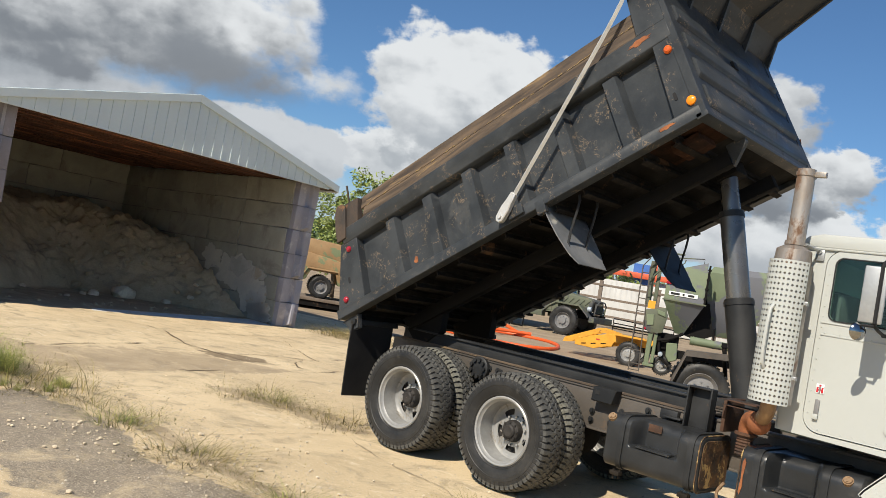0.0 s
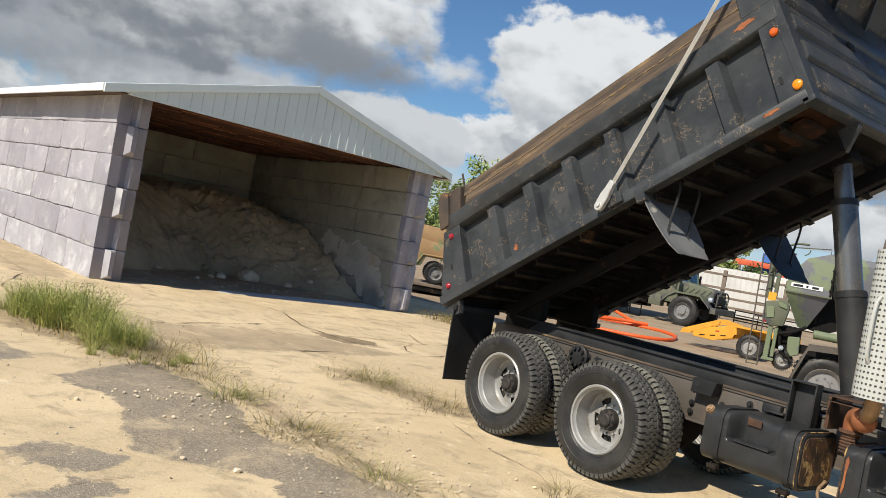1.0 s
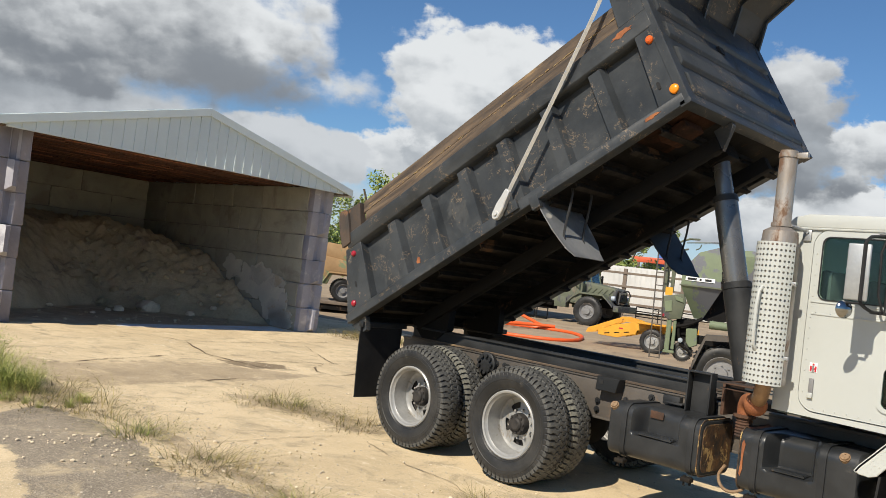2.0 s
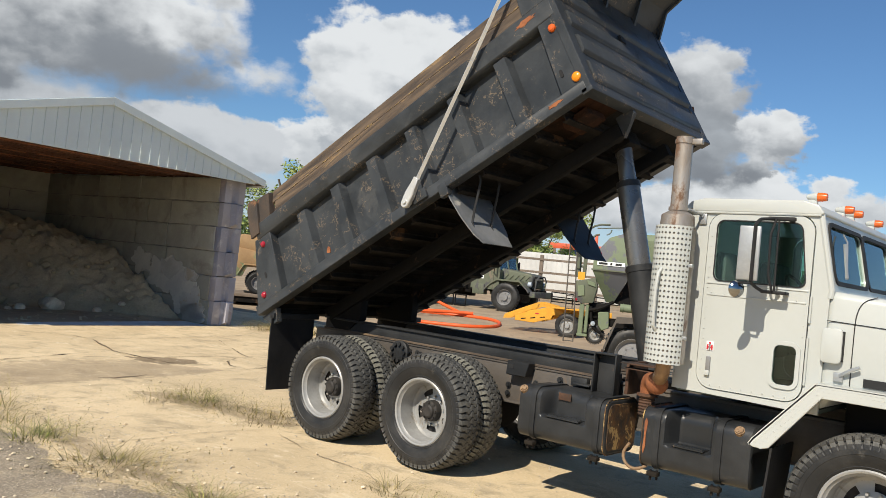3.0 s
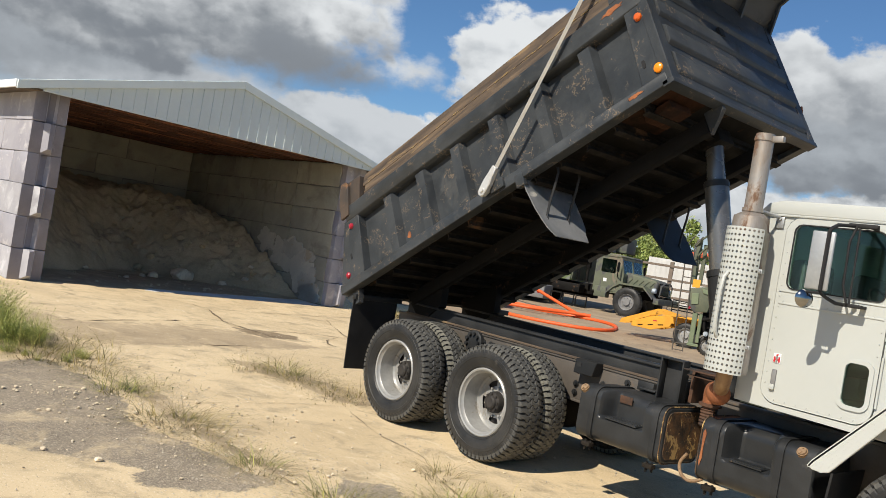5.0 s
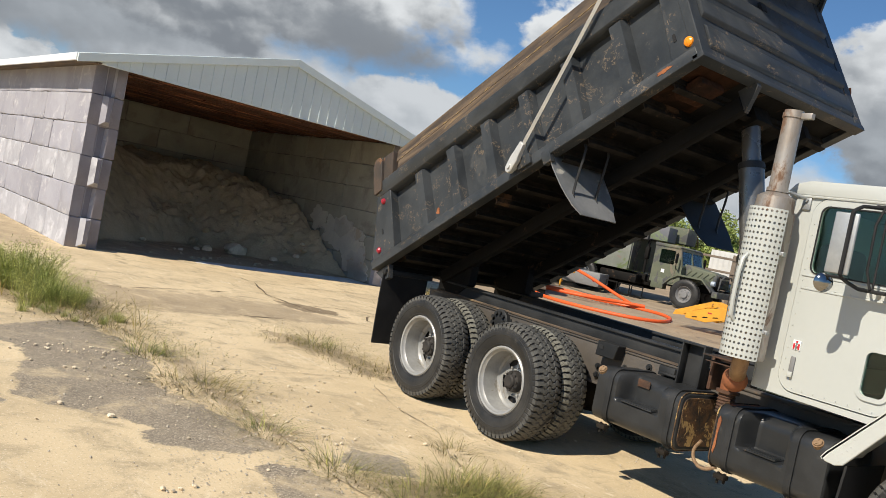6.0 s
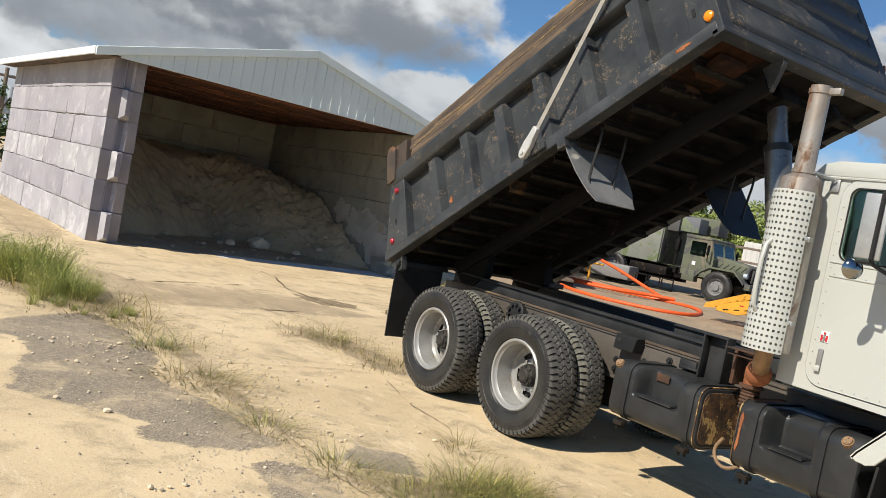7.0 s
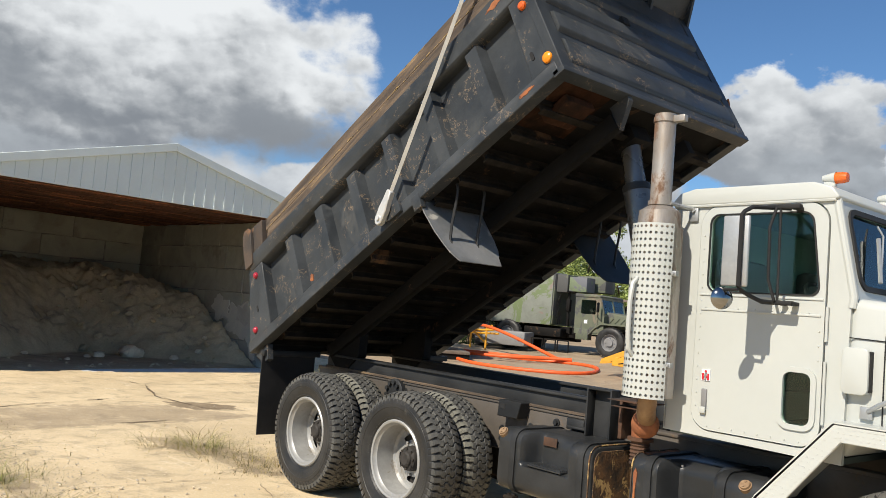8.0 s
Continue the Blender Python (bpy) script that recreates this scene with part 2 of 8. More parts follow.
CONCRETE = yard("yard_concrete")
ASPHALT = yard("worn_asphalt", ((0.20, 0.169, 0.130), (0.28, 0.232, 0.172)), 0.55, 0.92, 0.75)
SMEAR = yard("thin_asphalt_smear", ((0.20, 0.175, 0.14), (0.28, 0.24, 0.185)), 0.45, 0.9, 0.5)
SOIL = yard("thin_brown_soil", ((0.33, 0.25, 0.16), (0.26, 0.195, 0.125)), 0.25, 0.6, 0.85)
WET_SOIL = yard("dark_washed_soil", ((0.15, 0.105, 0.06), (0.22, 0.16, 0.095)), 0.2, 0.85, 0.5)
SPILL = yard("spilled_salt", ((0.74, 0.74, 0.72), (0.58, 0.575, 0.55)), 0.0, 0.95, 0.4)
DAMP = surface("damp_stain", (0.50, 0.49, 0.43), (0.60, 0.58, 0.49), 2.0, (0.7, 0.9), 0, 0.4, 40, (0.40, 0.39, 0.35), 3.0, (0.58, 0.66), fine=0.15)
CRUST = surface("salt_crust", (0.52, 0.51, 0.46), (0.42, 0.41, 0.36), 2.4, (0.85, 1), 0, 0.5, 40, (0.44, 0.38, 0.29), 3.0, (0.55, 0.63), fine=0.15)
HAIRLINE = surface("crack_dirt", (0.27, 0.21, 0.14), (0.36, 0.28, 0.18), 6, (0.9, 1), 0, 0.4, 80, fine=0.3)
YARD_DIRT = surface("brown_yard_dirt", (0.36, 0.275, 0.18), (0.27, 0.205, 0.135), 0.8, (0.85, 0.98), 0, 0.5, 30, (0.19, 0.145, 0.10), 1.0, (0.55, 0.68), fine=0.3)
DIRT = surface("dark_dirt", (0.12, 0.085, 0.05), (0.20, 0.145, 0.088), 5, (0.9, 1.0), 0, 0.5, 90, fine=0.3)
BLOCK = surface("painted_block", (0.345, 0.338, 0.372), (0.29, 0.285, 0.32), 1.3, (0.75, 0.9), 0, 0.45, 40, (0.47, 0.455, 0.47), 3.0, (0.54, 0.70), vary=0.10, fine=0.1,
                spot2=(0.27, 0.25, 0.255), spot2_scale=4.0, spot2_at=(0.66, 0.74))
WASHED = surface("whitewashed_block", (0.40, 0.396, 0.425), (0.335, 0.332, 0.36), 2.2, (0.75, 0.9), 0, 0.45, 40, (0.52, 0.52, 0.545), 2.6, (0.48, 0.66), vary=0.10, fine=0.1,
                 spot2=(0.29, 0.27, 0.275), spot2_scale=5.0, spot2_at=(0.67, 0.74))
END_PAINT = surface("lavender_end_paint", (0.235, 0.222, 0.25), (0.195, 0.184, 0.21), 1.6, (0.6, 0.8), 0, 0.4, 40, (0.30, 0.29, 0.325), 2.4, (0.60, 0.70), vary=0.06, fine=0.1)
BLOCK_IN = surface("bare_block", (0.40, 0.395, 0.325), (0.30, 0.297, 0.247), 1.1, (0.8, 0.95), 0, 0.5, 40, (0.25, 0.24, 0.20), 0.9, (0.52, 0.66), vary=0.05, fine=0.12)
MORTAR = surface("dark_joint", (0.17, 0.16, 0.155), (0.23, 0.22, 0.21), 4, (0.9, 1), 0, 0.3, 50)
SIDING = surface("pale_metal_siding", (0.63, 0.70, 0.70), (0.57, 0.64, 0.645), 0.8, (0.35, 0.5), 0.0, 0.05, 30, fine=0.03)
TRIM = surface("white_metal_trim", (0.78, 0.80, 0.80), (0.72, 0.74, 0.74), 1.0, (0.35, 0.5), 0, 0.05, 30, fine=0.03)
PLANK = surface("brown_plank", (0.20, 0.07, 0.027), (0.105, 0.04, 0.018), 2.0, (0.7, 0.85), 0, 0.25, 40, (0.34, 0.20, 0.11), 3, (0.6, 0.68), fine=0.2, stretch=(6, 1, 6), island=0.55)
SALT = surface("grey_salt", (0.56, 0.455, 0.29), (0.40, 0.325, 0.205), 1.0, (0.9, 1), 0, 0.9, 22, (0.30, 0.25, 0.18), 2.0, (0.56, 0.68), fine=0.22)
GRIT = surface("fine_grit", (0.52, 0.45, 0.35), (0.40, 0.34, 0.26), 9, (0.9, 1), 0, 0.2, 60, fine=0.3)
ROCK = surface("pale_lump", (0.80, 0.69, 0.50), (0.63, 0.52, 0.37), 6, (0.85, 1), 0, 0.5, 40, vary=0.15, fine=0.15)
BLACK = surface("black_truck_paint", (0.025, 0.0285, 0.032), (0.047, 0.052, 0.0565), 2.2, (0.36, 0.55), 0, 0.12, 40, (0.19, 0.14, 0.095), 17.0, (0.675, 0.71), 0.9, fine=0.12,
                spot2=(0.062, 0.065, 0.067), spot2_scale=3.0, spot2_at=(0.57, 0.70), local=True, spec=0.26, scratch=(0.17, 0.13, 0.09), scratch_scale=11.0)
BLACK_PLAIN = surface("black_steel", (0.016, 0.017, 0.018), (0.032, 0.033, 0.034), 2.5, (0.45, 0.65), 0, 0.1, 40, (0.09, 0.06, 0.04), 4.0, (0.64, 0.70), 0.85, fine=0.12, spec=0.3)
# Dirty steel; shade under bed and chassis is put into its near-black colour.
UNDER = surface("dirty_shade_black_steel", (0.005, 0.0047, 0.0045), (0.011, 0.010, 0.009), 3, (0.6, 0.85), 0, 0.2, 30, (0.075, 0.045, 0.028), 3.5, (0.60, 0.68), 0.9, fine=0.2, spec=0.15)
TANK = surface("black_tank_paint", (0.017, 0.0185, 0.020), (0.030, 0.0315, 0.033), 2.5, (0.30, 0.46), 0, 0.1, 40, (0.13, 0.085, 0.05), 5.0, (0.66, 0.70), 0.85, fine=0.12, spec=0.42, spot2=(0.05, 0.049, 0.046), spot2_scale=4.0, spot2_at=(0.58, 0.70))
RAIL = surface("dusty_frame_steel", (0.098, 0.084, 0.070), (0.060, 0.053, 0.046), 1.8, (0.55, 0.75), 0, 0.12, 50, (0.13, 0.09, 0.06), 5, (0.6, 0.7), fine=0.12)
BOARD = surface("weathered_board", (0.042, 0.031, 0.024), (0.145, 0.103, 0.068), 2.6, (0.75, 0.9), 0, 0.4, 30, (0.23, 0.155, 0.08), 3.0, (0.60, 0.66), 0.9, fine=0.25,
                local=True, stretch=(0.5, 3, 6))
RUST = surface("rusty_steel", (0.20, 0.068, 0.027), (0.33, 0.12, 0.042), 6, (0.8, 0.95), 0, 0.4, 60, (0.12, 0.05, 0.03), 6, (0.56, 0.66), fine=0.25)
RUST_DARK = surface("peeling_rust", (0.022, 0.02, 0.018), (0.15, 0.078, 0.032), 8, (0.6, 0.95), 0, 0.5, 60, (0.40, 0.27, 0.11), 9, (0.55, 0.59), fine=0.3)
RUST_BED = surface("rusting_bed_floor", (0.055, 0.024, 0.013), (0.018, 0.012, 0.009), 4, (0.8, 0.95), 0, 0.4, 50, (0.10, 0.045, 0.02), 5, (0.58, 0.68), fine=0.25, spec=0.1)
EAR = surface("brown_hinge_plate", (0.038, 0.031, 0.026), (0.075, 0.052, 0.037), 5, (0.7, 0.9), 0, 0.4, 50, (0.20, 0.10, 0.045), 6, (0.60, 0.66), fine=0.25)
RUST_UNDER = surface("shaded_rust", (0.085, 0.04, 0.021), (0.05, 0.028, 0.018), 4, (0.8, 0.95), 0, 0.4, 50, (0.03, 0.02, 0.015), 4, (0.54, 0.64), fine=0.25)
# Dusty, rust-spotted steel, darkened further to carry the underside's shade.
BEARER = surface("dusty_shade_dark_steel", (0.023, 0.018, 0.013), (0.008, 0.007, 0.006), 3, (0.7, 0.9), 0, 0.25, 40, (0.10, 0.055, 0.03), 4, (0.6, 0.68), fine=0.2, spec=0.2)
HOT_PIPE = surface("heat_browned_pipe", (0.30, 0.19, 0.10), (0.22, 0.12, 0.06), 8, (0.4, 0.6), 0.3, 0.1, 50, (0.42, 0.36, 0.28), 9, (0.62, 0.68), fine=0.15)
CAP = surface("dull_brass_cap", (0.28, 0.185, 0.105), (0.20, 0.125, 0.07), 30, (0.6, 0.8), 0.2, 0.2, 80, fine=0.2)
CHAFF = surface("old_chaff", (0.24, 0.17, 0.075), (0.33, 0.23, 0.10), 12, (0.8, 0.95), 0, 0.0, 30, fine=0.3)
WHITE = surface("white_truck_paint", (0.462, 0.48, 0.457), (0.423, 0.44, 0.417), 1.2, (0.28, 0.4), 0, 0.03, 20, (0.56, 0.53, 0.47), 9.0, (0.70, 0.76), 0.6, fine=0.025)
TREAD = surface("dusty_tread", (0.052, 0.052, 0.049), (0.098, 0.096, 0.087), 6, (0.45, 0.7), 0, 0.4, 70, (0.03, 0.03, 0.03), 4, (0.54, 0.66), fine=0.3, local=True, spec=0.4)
SHOULDER = surface("dust_caked_shoulder", (0.19, 0.185, 0.155), (0.12, 0.118, 0.10), 7, (0.85, 0.95), 0, 0.4, 70, (0.06, 0.059, 0.055), 5, (0.54, 0.66), fine=0.3, local=True, spec=0.2)
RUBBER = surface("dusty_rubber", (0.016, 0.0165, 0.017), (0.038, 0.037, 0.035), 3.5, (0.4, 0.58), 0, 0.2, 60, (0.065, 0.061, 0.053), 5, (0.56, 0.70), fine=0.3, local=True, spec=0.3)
FLAP = surface("black_rubber", (0.018, 0.018, 0.019), (0.028, 0.028, 0.028), 3, (0.5, 0.65), 0, 0.1, 40, fine=0.1, spec=0.15)
SILVER = surface("silver_wheel_paint", (0.36, 0.36, 0.35), (0.28, 0.278, 0.265), 6, (0.35, 0.5), 0.25, 0.06, 40, (0.24, 0.215, 0.18), 7, (0.57, 0.68), fine=0.08, local=True)
HUB = surface("greasy_hub", (0.03, 0.029, 0.028), (0.055, 0.05, 0.046), 8, (0.5, 0.7), 0.2, 0.3, 60, fine=0.2, local=True, spec=0.15)
STEEL = surface("grey_galvanised", (0.42, 0.43, 0.43), (0.34, 0.35, 0.35), 7, (0.35, 0.5), 0.6, 0.06, 50, (0.32, 0.22, 0.15), 6, (0.68, 0.73), fine=0.08)
STACK = surface("stained_stack_steel", (0.38, 0.355, 0.325), (0.27, 0.235, 0.20), 6, (0.35, 0.55), 0.5, 0.1, 50, (0.19, 0.115, 0.075), 5, (0.52, 0.64), fine=0.1, stretch=(1, 1, 0.4))
BARPAINT = surface("aluminium_bar", (0.62, 0.62, 0.60), (0.52, 0.52, 0.50), 8, (0.35, 0.5), 0.35, 0.05, 40, (0.36, 0.33, 0.28), 9, (0.66, 0.72), fine=0.08)
CHROME = surface("chrome", (0.34, 0.34, 0.34), (0.27, 0.27, 0.27), 10, (0.06, 0.12), 1.0, 0.0)
RAM = surface("polished_ram_steel", (0.165, 0.163, 0.157), (0.13, 0.128, 0.123), 5, (0.24, 0.34), 0.55, 0.03, 40, fine=0.08)
GUARD = surface("bare_grey_guard", (0.17, 0.18, 0.19), (0.26, 0.265, 0.27), 4, (0.35, 0.5), 0.3, 0.1, 40, (0.45, 0.43, 0.38), 5, (0.6, 0.68), fine=0.1)
AMBER = surface("amber_lens", (0.85, 0.28, 0.01), (0.78, 0.22, 0.01), 20, (0.2, 0.3), 0, 0.05, 80)
ORANGE_LENS = surface("orange_lens", (0.70, 0.13, 0.015), (0.6, 0.1, 0.012), 20, (0.25, 0.35), 0, 0.05, 80)
RED_LENS = surface("red_lens", (0.36, 0.012, 0.03), (0.28, 0.01, 0.024), 20, (0.25, 0.35), 0, 0.05, 80)
GLASS = glass("cab_glass", (0.62, 0.78, 0.72))
CABIN = surface("dark_cab_lining", (0.055, 0.075, 0.066), (0.085, 0.105, 0.093), 4, (0.7, 0.85), 0, 0.1, 40)
SEAT = surface("grey_seat", (0.10, 0.105, 0.10), (0.15, 0.15, 0.145), 6, (0.8, 0.9), 0, 0.2, 40)
HOSE = surface("orange_hose", (0.78, 0.115, 0.02), (0.68, 0.095, 0.016), 3, (0.45, 0.6), 0, 0.1, 40, (0.5, 0.12, 0.05), 5, (0.62, 0.7), fine=0.08)
YELLOW = surface("yellow_trailer_paint", (0.70, 0.34, 0.025), (0.58, 0.27, 0.02), 3, (0.5, 0.65), 0, 0.1, 40, (0.2, 0.1, 0.04), 6, (0.64, 0.7), fine=0.1)
CAMO = surface("camouflage_paint", (0.095, 0.108, 0.072), (0.12, 0.13, 0.088), 3, (0.7, 0.85), 0, 0.06, 40, (0.075, 0.076, 0.074), 0.85, (0.53, 0.55), 0.8, fine=0.08,
               spot2=(0.17, 0.145, 0.105), spot2_scale=0.9, spot2_at=(0.57, 0.59), warp=0.6)
CAMO_BOX = surface("weathered_box_camouflage", (0.20, 0.215, 0.185), (0.17, 0.185, 0.155), 3, (0.6, 0.75), 0, 0.06, 40, (0.13, 0.17, 0.075), 0.75, (0.53, 0.56), 0.7, fine=0.06,
                   spot2=(0.21, 0.165, 0.14), spot2_scale=0.9, spot2_at=(0.60, 0.62), warp=0.6)
CAMO_PALE = surface("pale_camouflage_paint", (0.135, 0.17, 0.10), (0.165, 0.20, 0.12), 3, (0.6, 0.75), 0, 0.06, 40, (0.125, 0.13, 0.145), 0.75, (0.53, 0.56), 0.7, fine=0.06, warp=0.6)
TAN = surface("tan_camouflage_paint", (0.34, 0.215, 0.10), (0.29, 0.18, 0.085), 3, (0.7, 0.85), 0, 0.06, 40, (0.18, 0.21, 0.11), 0.9, (0.56, 0.6), fine=0.1)
FAR_WHITE = surface("white_container_paint", (0.56, 0.555, 0.53), (0.47, 0.465, 0.44), 0.8, (0.5, 0.7), 0, 0.05, 20, (0.45, 0.42, 0.37), 1.4, (0.64, 0.72), fine=0.05)
RED_BEAM = surface("red_beam_paint", (0.62, 0.11, 0.04), (0.54, 0.09, 0.035), 3, (0.5, 0.6), 0, 0.05, 30)
BLUE = surface("blue_panel", (0.05, 0.14, 0.42), (0.06, 0.16, 0.46), 2, (0.4, 0.5), 0, 0.05, 30)
GREY_METAL = surface("grey_blue_metal", (0.40, 0.45, 0.50), (0.35, 0.40, 0.45), 1, (0.4, 0.55), 0.1, 0.05, 30)
WOOD_POST = surface("grey_wood_post", (0.19, 0.15, 0.115), (0.14, 0.11, 0.085), 4, (0.8, 0.95), 0, 0.3, 40, fine=0.2)
LEAF = surface("tree_leaf", (0.16, 0.215, 0.05), (0.26, 0.30, 0.085), 2.5, (0.5, 0.65), 0, 0.0, 10, vary=0.2, fine=0.3)
LEAF_DARK = surface("bush_leaf", (0.045, 0.085, 0.022), (0.07, 0.12, 0.03), 2.5, (0.5, 0.65), 0, 0.0, 10, vary=0.2, fine=0.3)
TUFT = surface("joint_grass", (0.19, 0.215, 0.045), (0.36, 0.32, 0.10), 5, (0.6, 0.75), 0, 0.0, 10, fine=0.3, island=0.5)
GRASS = surface("green_weed", (0.28, 0.34, 0.07), (0.46, 0.45, 0.14), 3, (0.6, 0.75), 0, 0.0, 10, fine=0.3, island=0.4)
STRAW = surface("dry_weed", (0.37, 0.28, 0.105), (0.19, 0.17, 0.05), 5, (0.7, 0.85), 0, 0.0, 10, fine=0.3, island=0.5)
BARK = surface("bark", (0.10, 0.075, 0.05), (0.065, 0.05, 0.035), 6, (0.9, 1), 0, 0.5, 30)
GREY_BAR = surface("grey_mark", (0.18, 0.18, 0.18), (0.2, 0.2, 0.2), 6, (0.5, 0.6), 0, 0)
RED_MARK = surface("red_mark", (0.5, 0.02, 0.03), (0.45, 0.02, 0.03), 6, (0.4, 0.5), 0, 0)


# ---- mesh helpers ----
def box(bm, x0, x1, y0, y1, z0, z1, bevel=0.0, seg=2):
    made = bmesh.ops.create_cube(bm, size=1.0, matrix=Matrix.Translation(((x0 + x1) / 2, (y0 + y1) / 2, (z0 + z1) / 2)) @ Matrix.Diagonal((abs(x1 - x0), abs(y1 - y0), abs(z1 - z0), 1)))
    if bevel:
        verts = set(made["verts"])
        edges = [e for e in bm.edges if e.verts[0] in verts and e.verts[1] in verts]
        bmesh.ops.bevel(bm, geom=edges, offset=bevel, segments=seg, profile=0.5, affect="EDGES", clamp_overlap=True)
    return bm


def loft(bm, rings, closed=True, caps=True):
    """Skins rings of points, each of the same count."""
    rows = [[bm.verts.new(p) for p in ring] for ring in rings]
    n = len(rows[0])
    for a, b in zip(rows, rows[1:]):
        for i in range(n if closed else n - 1):
            bm.faces.new((a[i], a[(i + 1) % n], b[(i + 1) % n], b[i]))
    if caps:
        bm.faces.new(rows[0][::-1])
        bm.faces.new(rows[-1])
    return rows


def cyl(bm, p0, p1, r0, r1=None, n=20, caps=True):
    p0, p1 = Vector(p0), Vector(p1)
    r1 = r0 if r1 is None else r1
    turn = (p1 - p0).to_track_quat("Z", "Y")
    ring = [turn @ Vector((math.cos(2 * math.pi * i / n), math.sin(2 * math.pi * i / n), 0)) for i in range(n)]
    loft(bm, [[p0 + r0 * v for v in ring], [p1 + r1 * v for v in ring]], True, caps)
    return bm


def tube(bm, points, r, n=8, smooth=0, square=False):
    """A pipe along a line of points, whose corners may be rounded."""
    pts = [Vector(p) for p in points]
    for _ in range(smooth):
        cut = [pts[0]]
        for a, b in zip(pts, pts[1:]):
            cut += [a.lerp(b, 0.25), a.lerp(b, 0.75)]
        pts = cut + [pts[-1]]
    up, rings = None, []
    for i, p in enumerate(pts):
        ahead = (pts[min(i + 1, len(pts) - 1)] - pts[max(i - 1, 0)]).normalized()
        if up is None:
            up = ahead.orthogonal().normalized()
        up = (up - ahead * up.dot(ahead)).normalized()
        side = ahead.cross(up)
        turn = math.pi / 4 if square else 0
        rings.append([p + r * (math.cos(2 * math.pi * k / n + turn) * up + math.sin(2 * math.pi * k / n + turn) * side) for k in range(n)])
    loft(bm, rings)
    return bm


def prism(bm, outline, lo, hi, axis="y", bevel=0.0, seg=2):
    """A flat outline of (a, b) pulled along an axis: 'y' takes (x, z), 'x' takes (y, z), 'z' takes (x, y)."""
    def at(a, b, c):
        return {"y": (a, c, b), "x": (c, a, b), "z": (a, b, c)}[axis]
    before = set(bm.edges)
    loft(bm, [[at(a, b, lo) for a, b in outline], [at(a, b, hi) for a, b in outline]])
    if bevel:
        bmesh.ops.recalc_face_normals(bm, faces=bm.faces[:])
        edges = [e for e in bm.edges if e not in before]
        bmesh.ops.bevel(bm, geom=edges, offset=bevel, segments=seg, profile=0.5, affect="EDGES", clamp_overlap=True)
    return bm


def rounded(x0, x1, z0, z1, r, n=4, lean=0.0):
    """A rectangle with rounded corners; lean shifts its foot along the first axis on the high side."""
    out = []
    for cx, cz, a0 in ((x1 - r, z1 - r, 0), (x0 + r, z1 - r, 90), (x0 + r, z0 + r, 180), (x1 - r, z0 + r, 270)):
        for i in range(n + 1):
            a = radians(a0 + 90 * i / n)
            x, z = cx + r * math.cos(a), cz + r * math.sin(a)
            if cx > (x0 + x1) / 2:
                x += lean * (z1 - z) / (z1 - z0)
            out.append((x, z))
    return out


def holed(bm, outer, holes, lo, hi, axis="y"):
    """A plate with openings, from lo to hi along the axis."""
    def at(a, b, c):
        return {"y": (a, c, b), "x": (c, a, b), "z": (a, b, c)}[axis]
    flat = bmesh.new()
    for loop in (outer, *holes):
        vs = [flat.verts.new(at(a, b, lo)) for a, b in loop]
        for i in range(len(vs)):
            flat.edges.new((vs[i], vs[(i + 1) % len(vs)]))
    bmesh.ops.triangle_fill(flat, use_beauty=True, use_dissolve=False, edges=flat.edges[:])
    flat.verts.ensure_lookup_table()
    flat.verts.index_update()
    tris = [[v.index for v in f.verts] for f in flat.faces]
    rim = [[v.index for v in e.verts] for e in flat.edges if len(e.link_faces) == 1]
    pts = [v.co.copy() for v in flat.verts]
    flat.free()
    k = "xyz".index(axis)
    low = [bm.verts.new(p) for p in pts]
    high = []
    for p in pts:
        q = p.copy()
        q[k] = hi
        high.append(bm.verts.new(q))
    for t in tris:
        bm.faces.new([low[i] for i in t])
        bm.faces.new([high[i] for i in reversed(t)])
    for a, b in rim:
        bm.faces.new((low[a], low[b], high[b], high[a]))
    return bm


def lathe(bm, profile, n=48, axis="y", centre=(0, 0, 0), closed=False):
    """Turns (radius, along) round an axis."""
    c = Vector(centre)
    rings = []
    for i in range(n):
        a = 2 * math.pi * i / n
        ring = []
        for r, h in profile:
            v = {"y": (r * math.cos(a), h, r * math.sin(a)), "z": (r * math.cos(a), r * math.sin(a), h), "x": (h, r * math.cos(a), r * math.sin(a))}[axis]
            ring.append(c + Vector(v))
        rings.append(ring)
    rows = [[bm.verts.new(p) for p in ring] for ring in rings]
    m = len(profile)
    for i in range(n):
        a, b = rows[i], rows[(i + 1) % n]
        for j in range(m if closed else m - 1):
            bm.faces.new((a[j], a[(j + 1) % m], b[(j + 1) % m], b[j]))
    return bm


def mesh_of(name, bm, material, angle=35, keep=False):
    if not keep:
        bmesh.ops.recalc_face_normals(bm, faces=bm.faces[:])
    data = bpy.data.meshes.new(name)
    bm.to_mesh(data)
    bm.free()
    data.materials.append(material)
    data.polygons.foreach_set("use_smooth", [True] * len(data.polygons))
    data.set_sharp_from_angle(angle=radians(angle))
    return data


def part(name, bm, material, parent, label="", angle=35):
    data = bm if isinstance(bm, bpy.types.Mesh) else mesh_of(name, bm, material, angle)
    ob = new(name, data)
    ob.parent = parent
    if label:
        tagged(ob, label)
    return ob


def thing(name, label, category, group="", kind="", at=None):
    ob = new(name)
    ob.empty_display_size = 0.2
    if at is not None:
        ob.matrix_basis = at
    return tagged(ob, label, category, group, kind)


def solid(name, bm, material, label, category, group="", kind="", angle=35):
    return tagged(new(name, mesh_of(name, bm, material, angle)), label, category, group, kind)


def B():
    return bmesh.new()


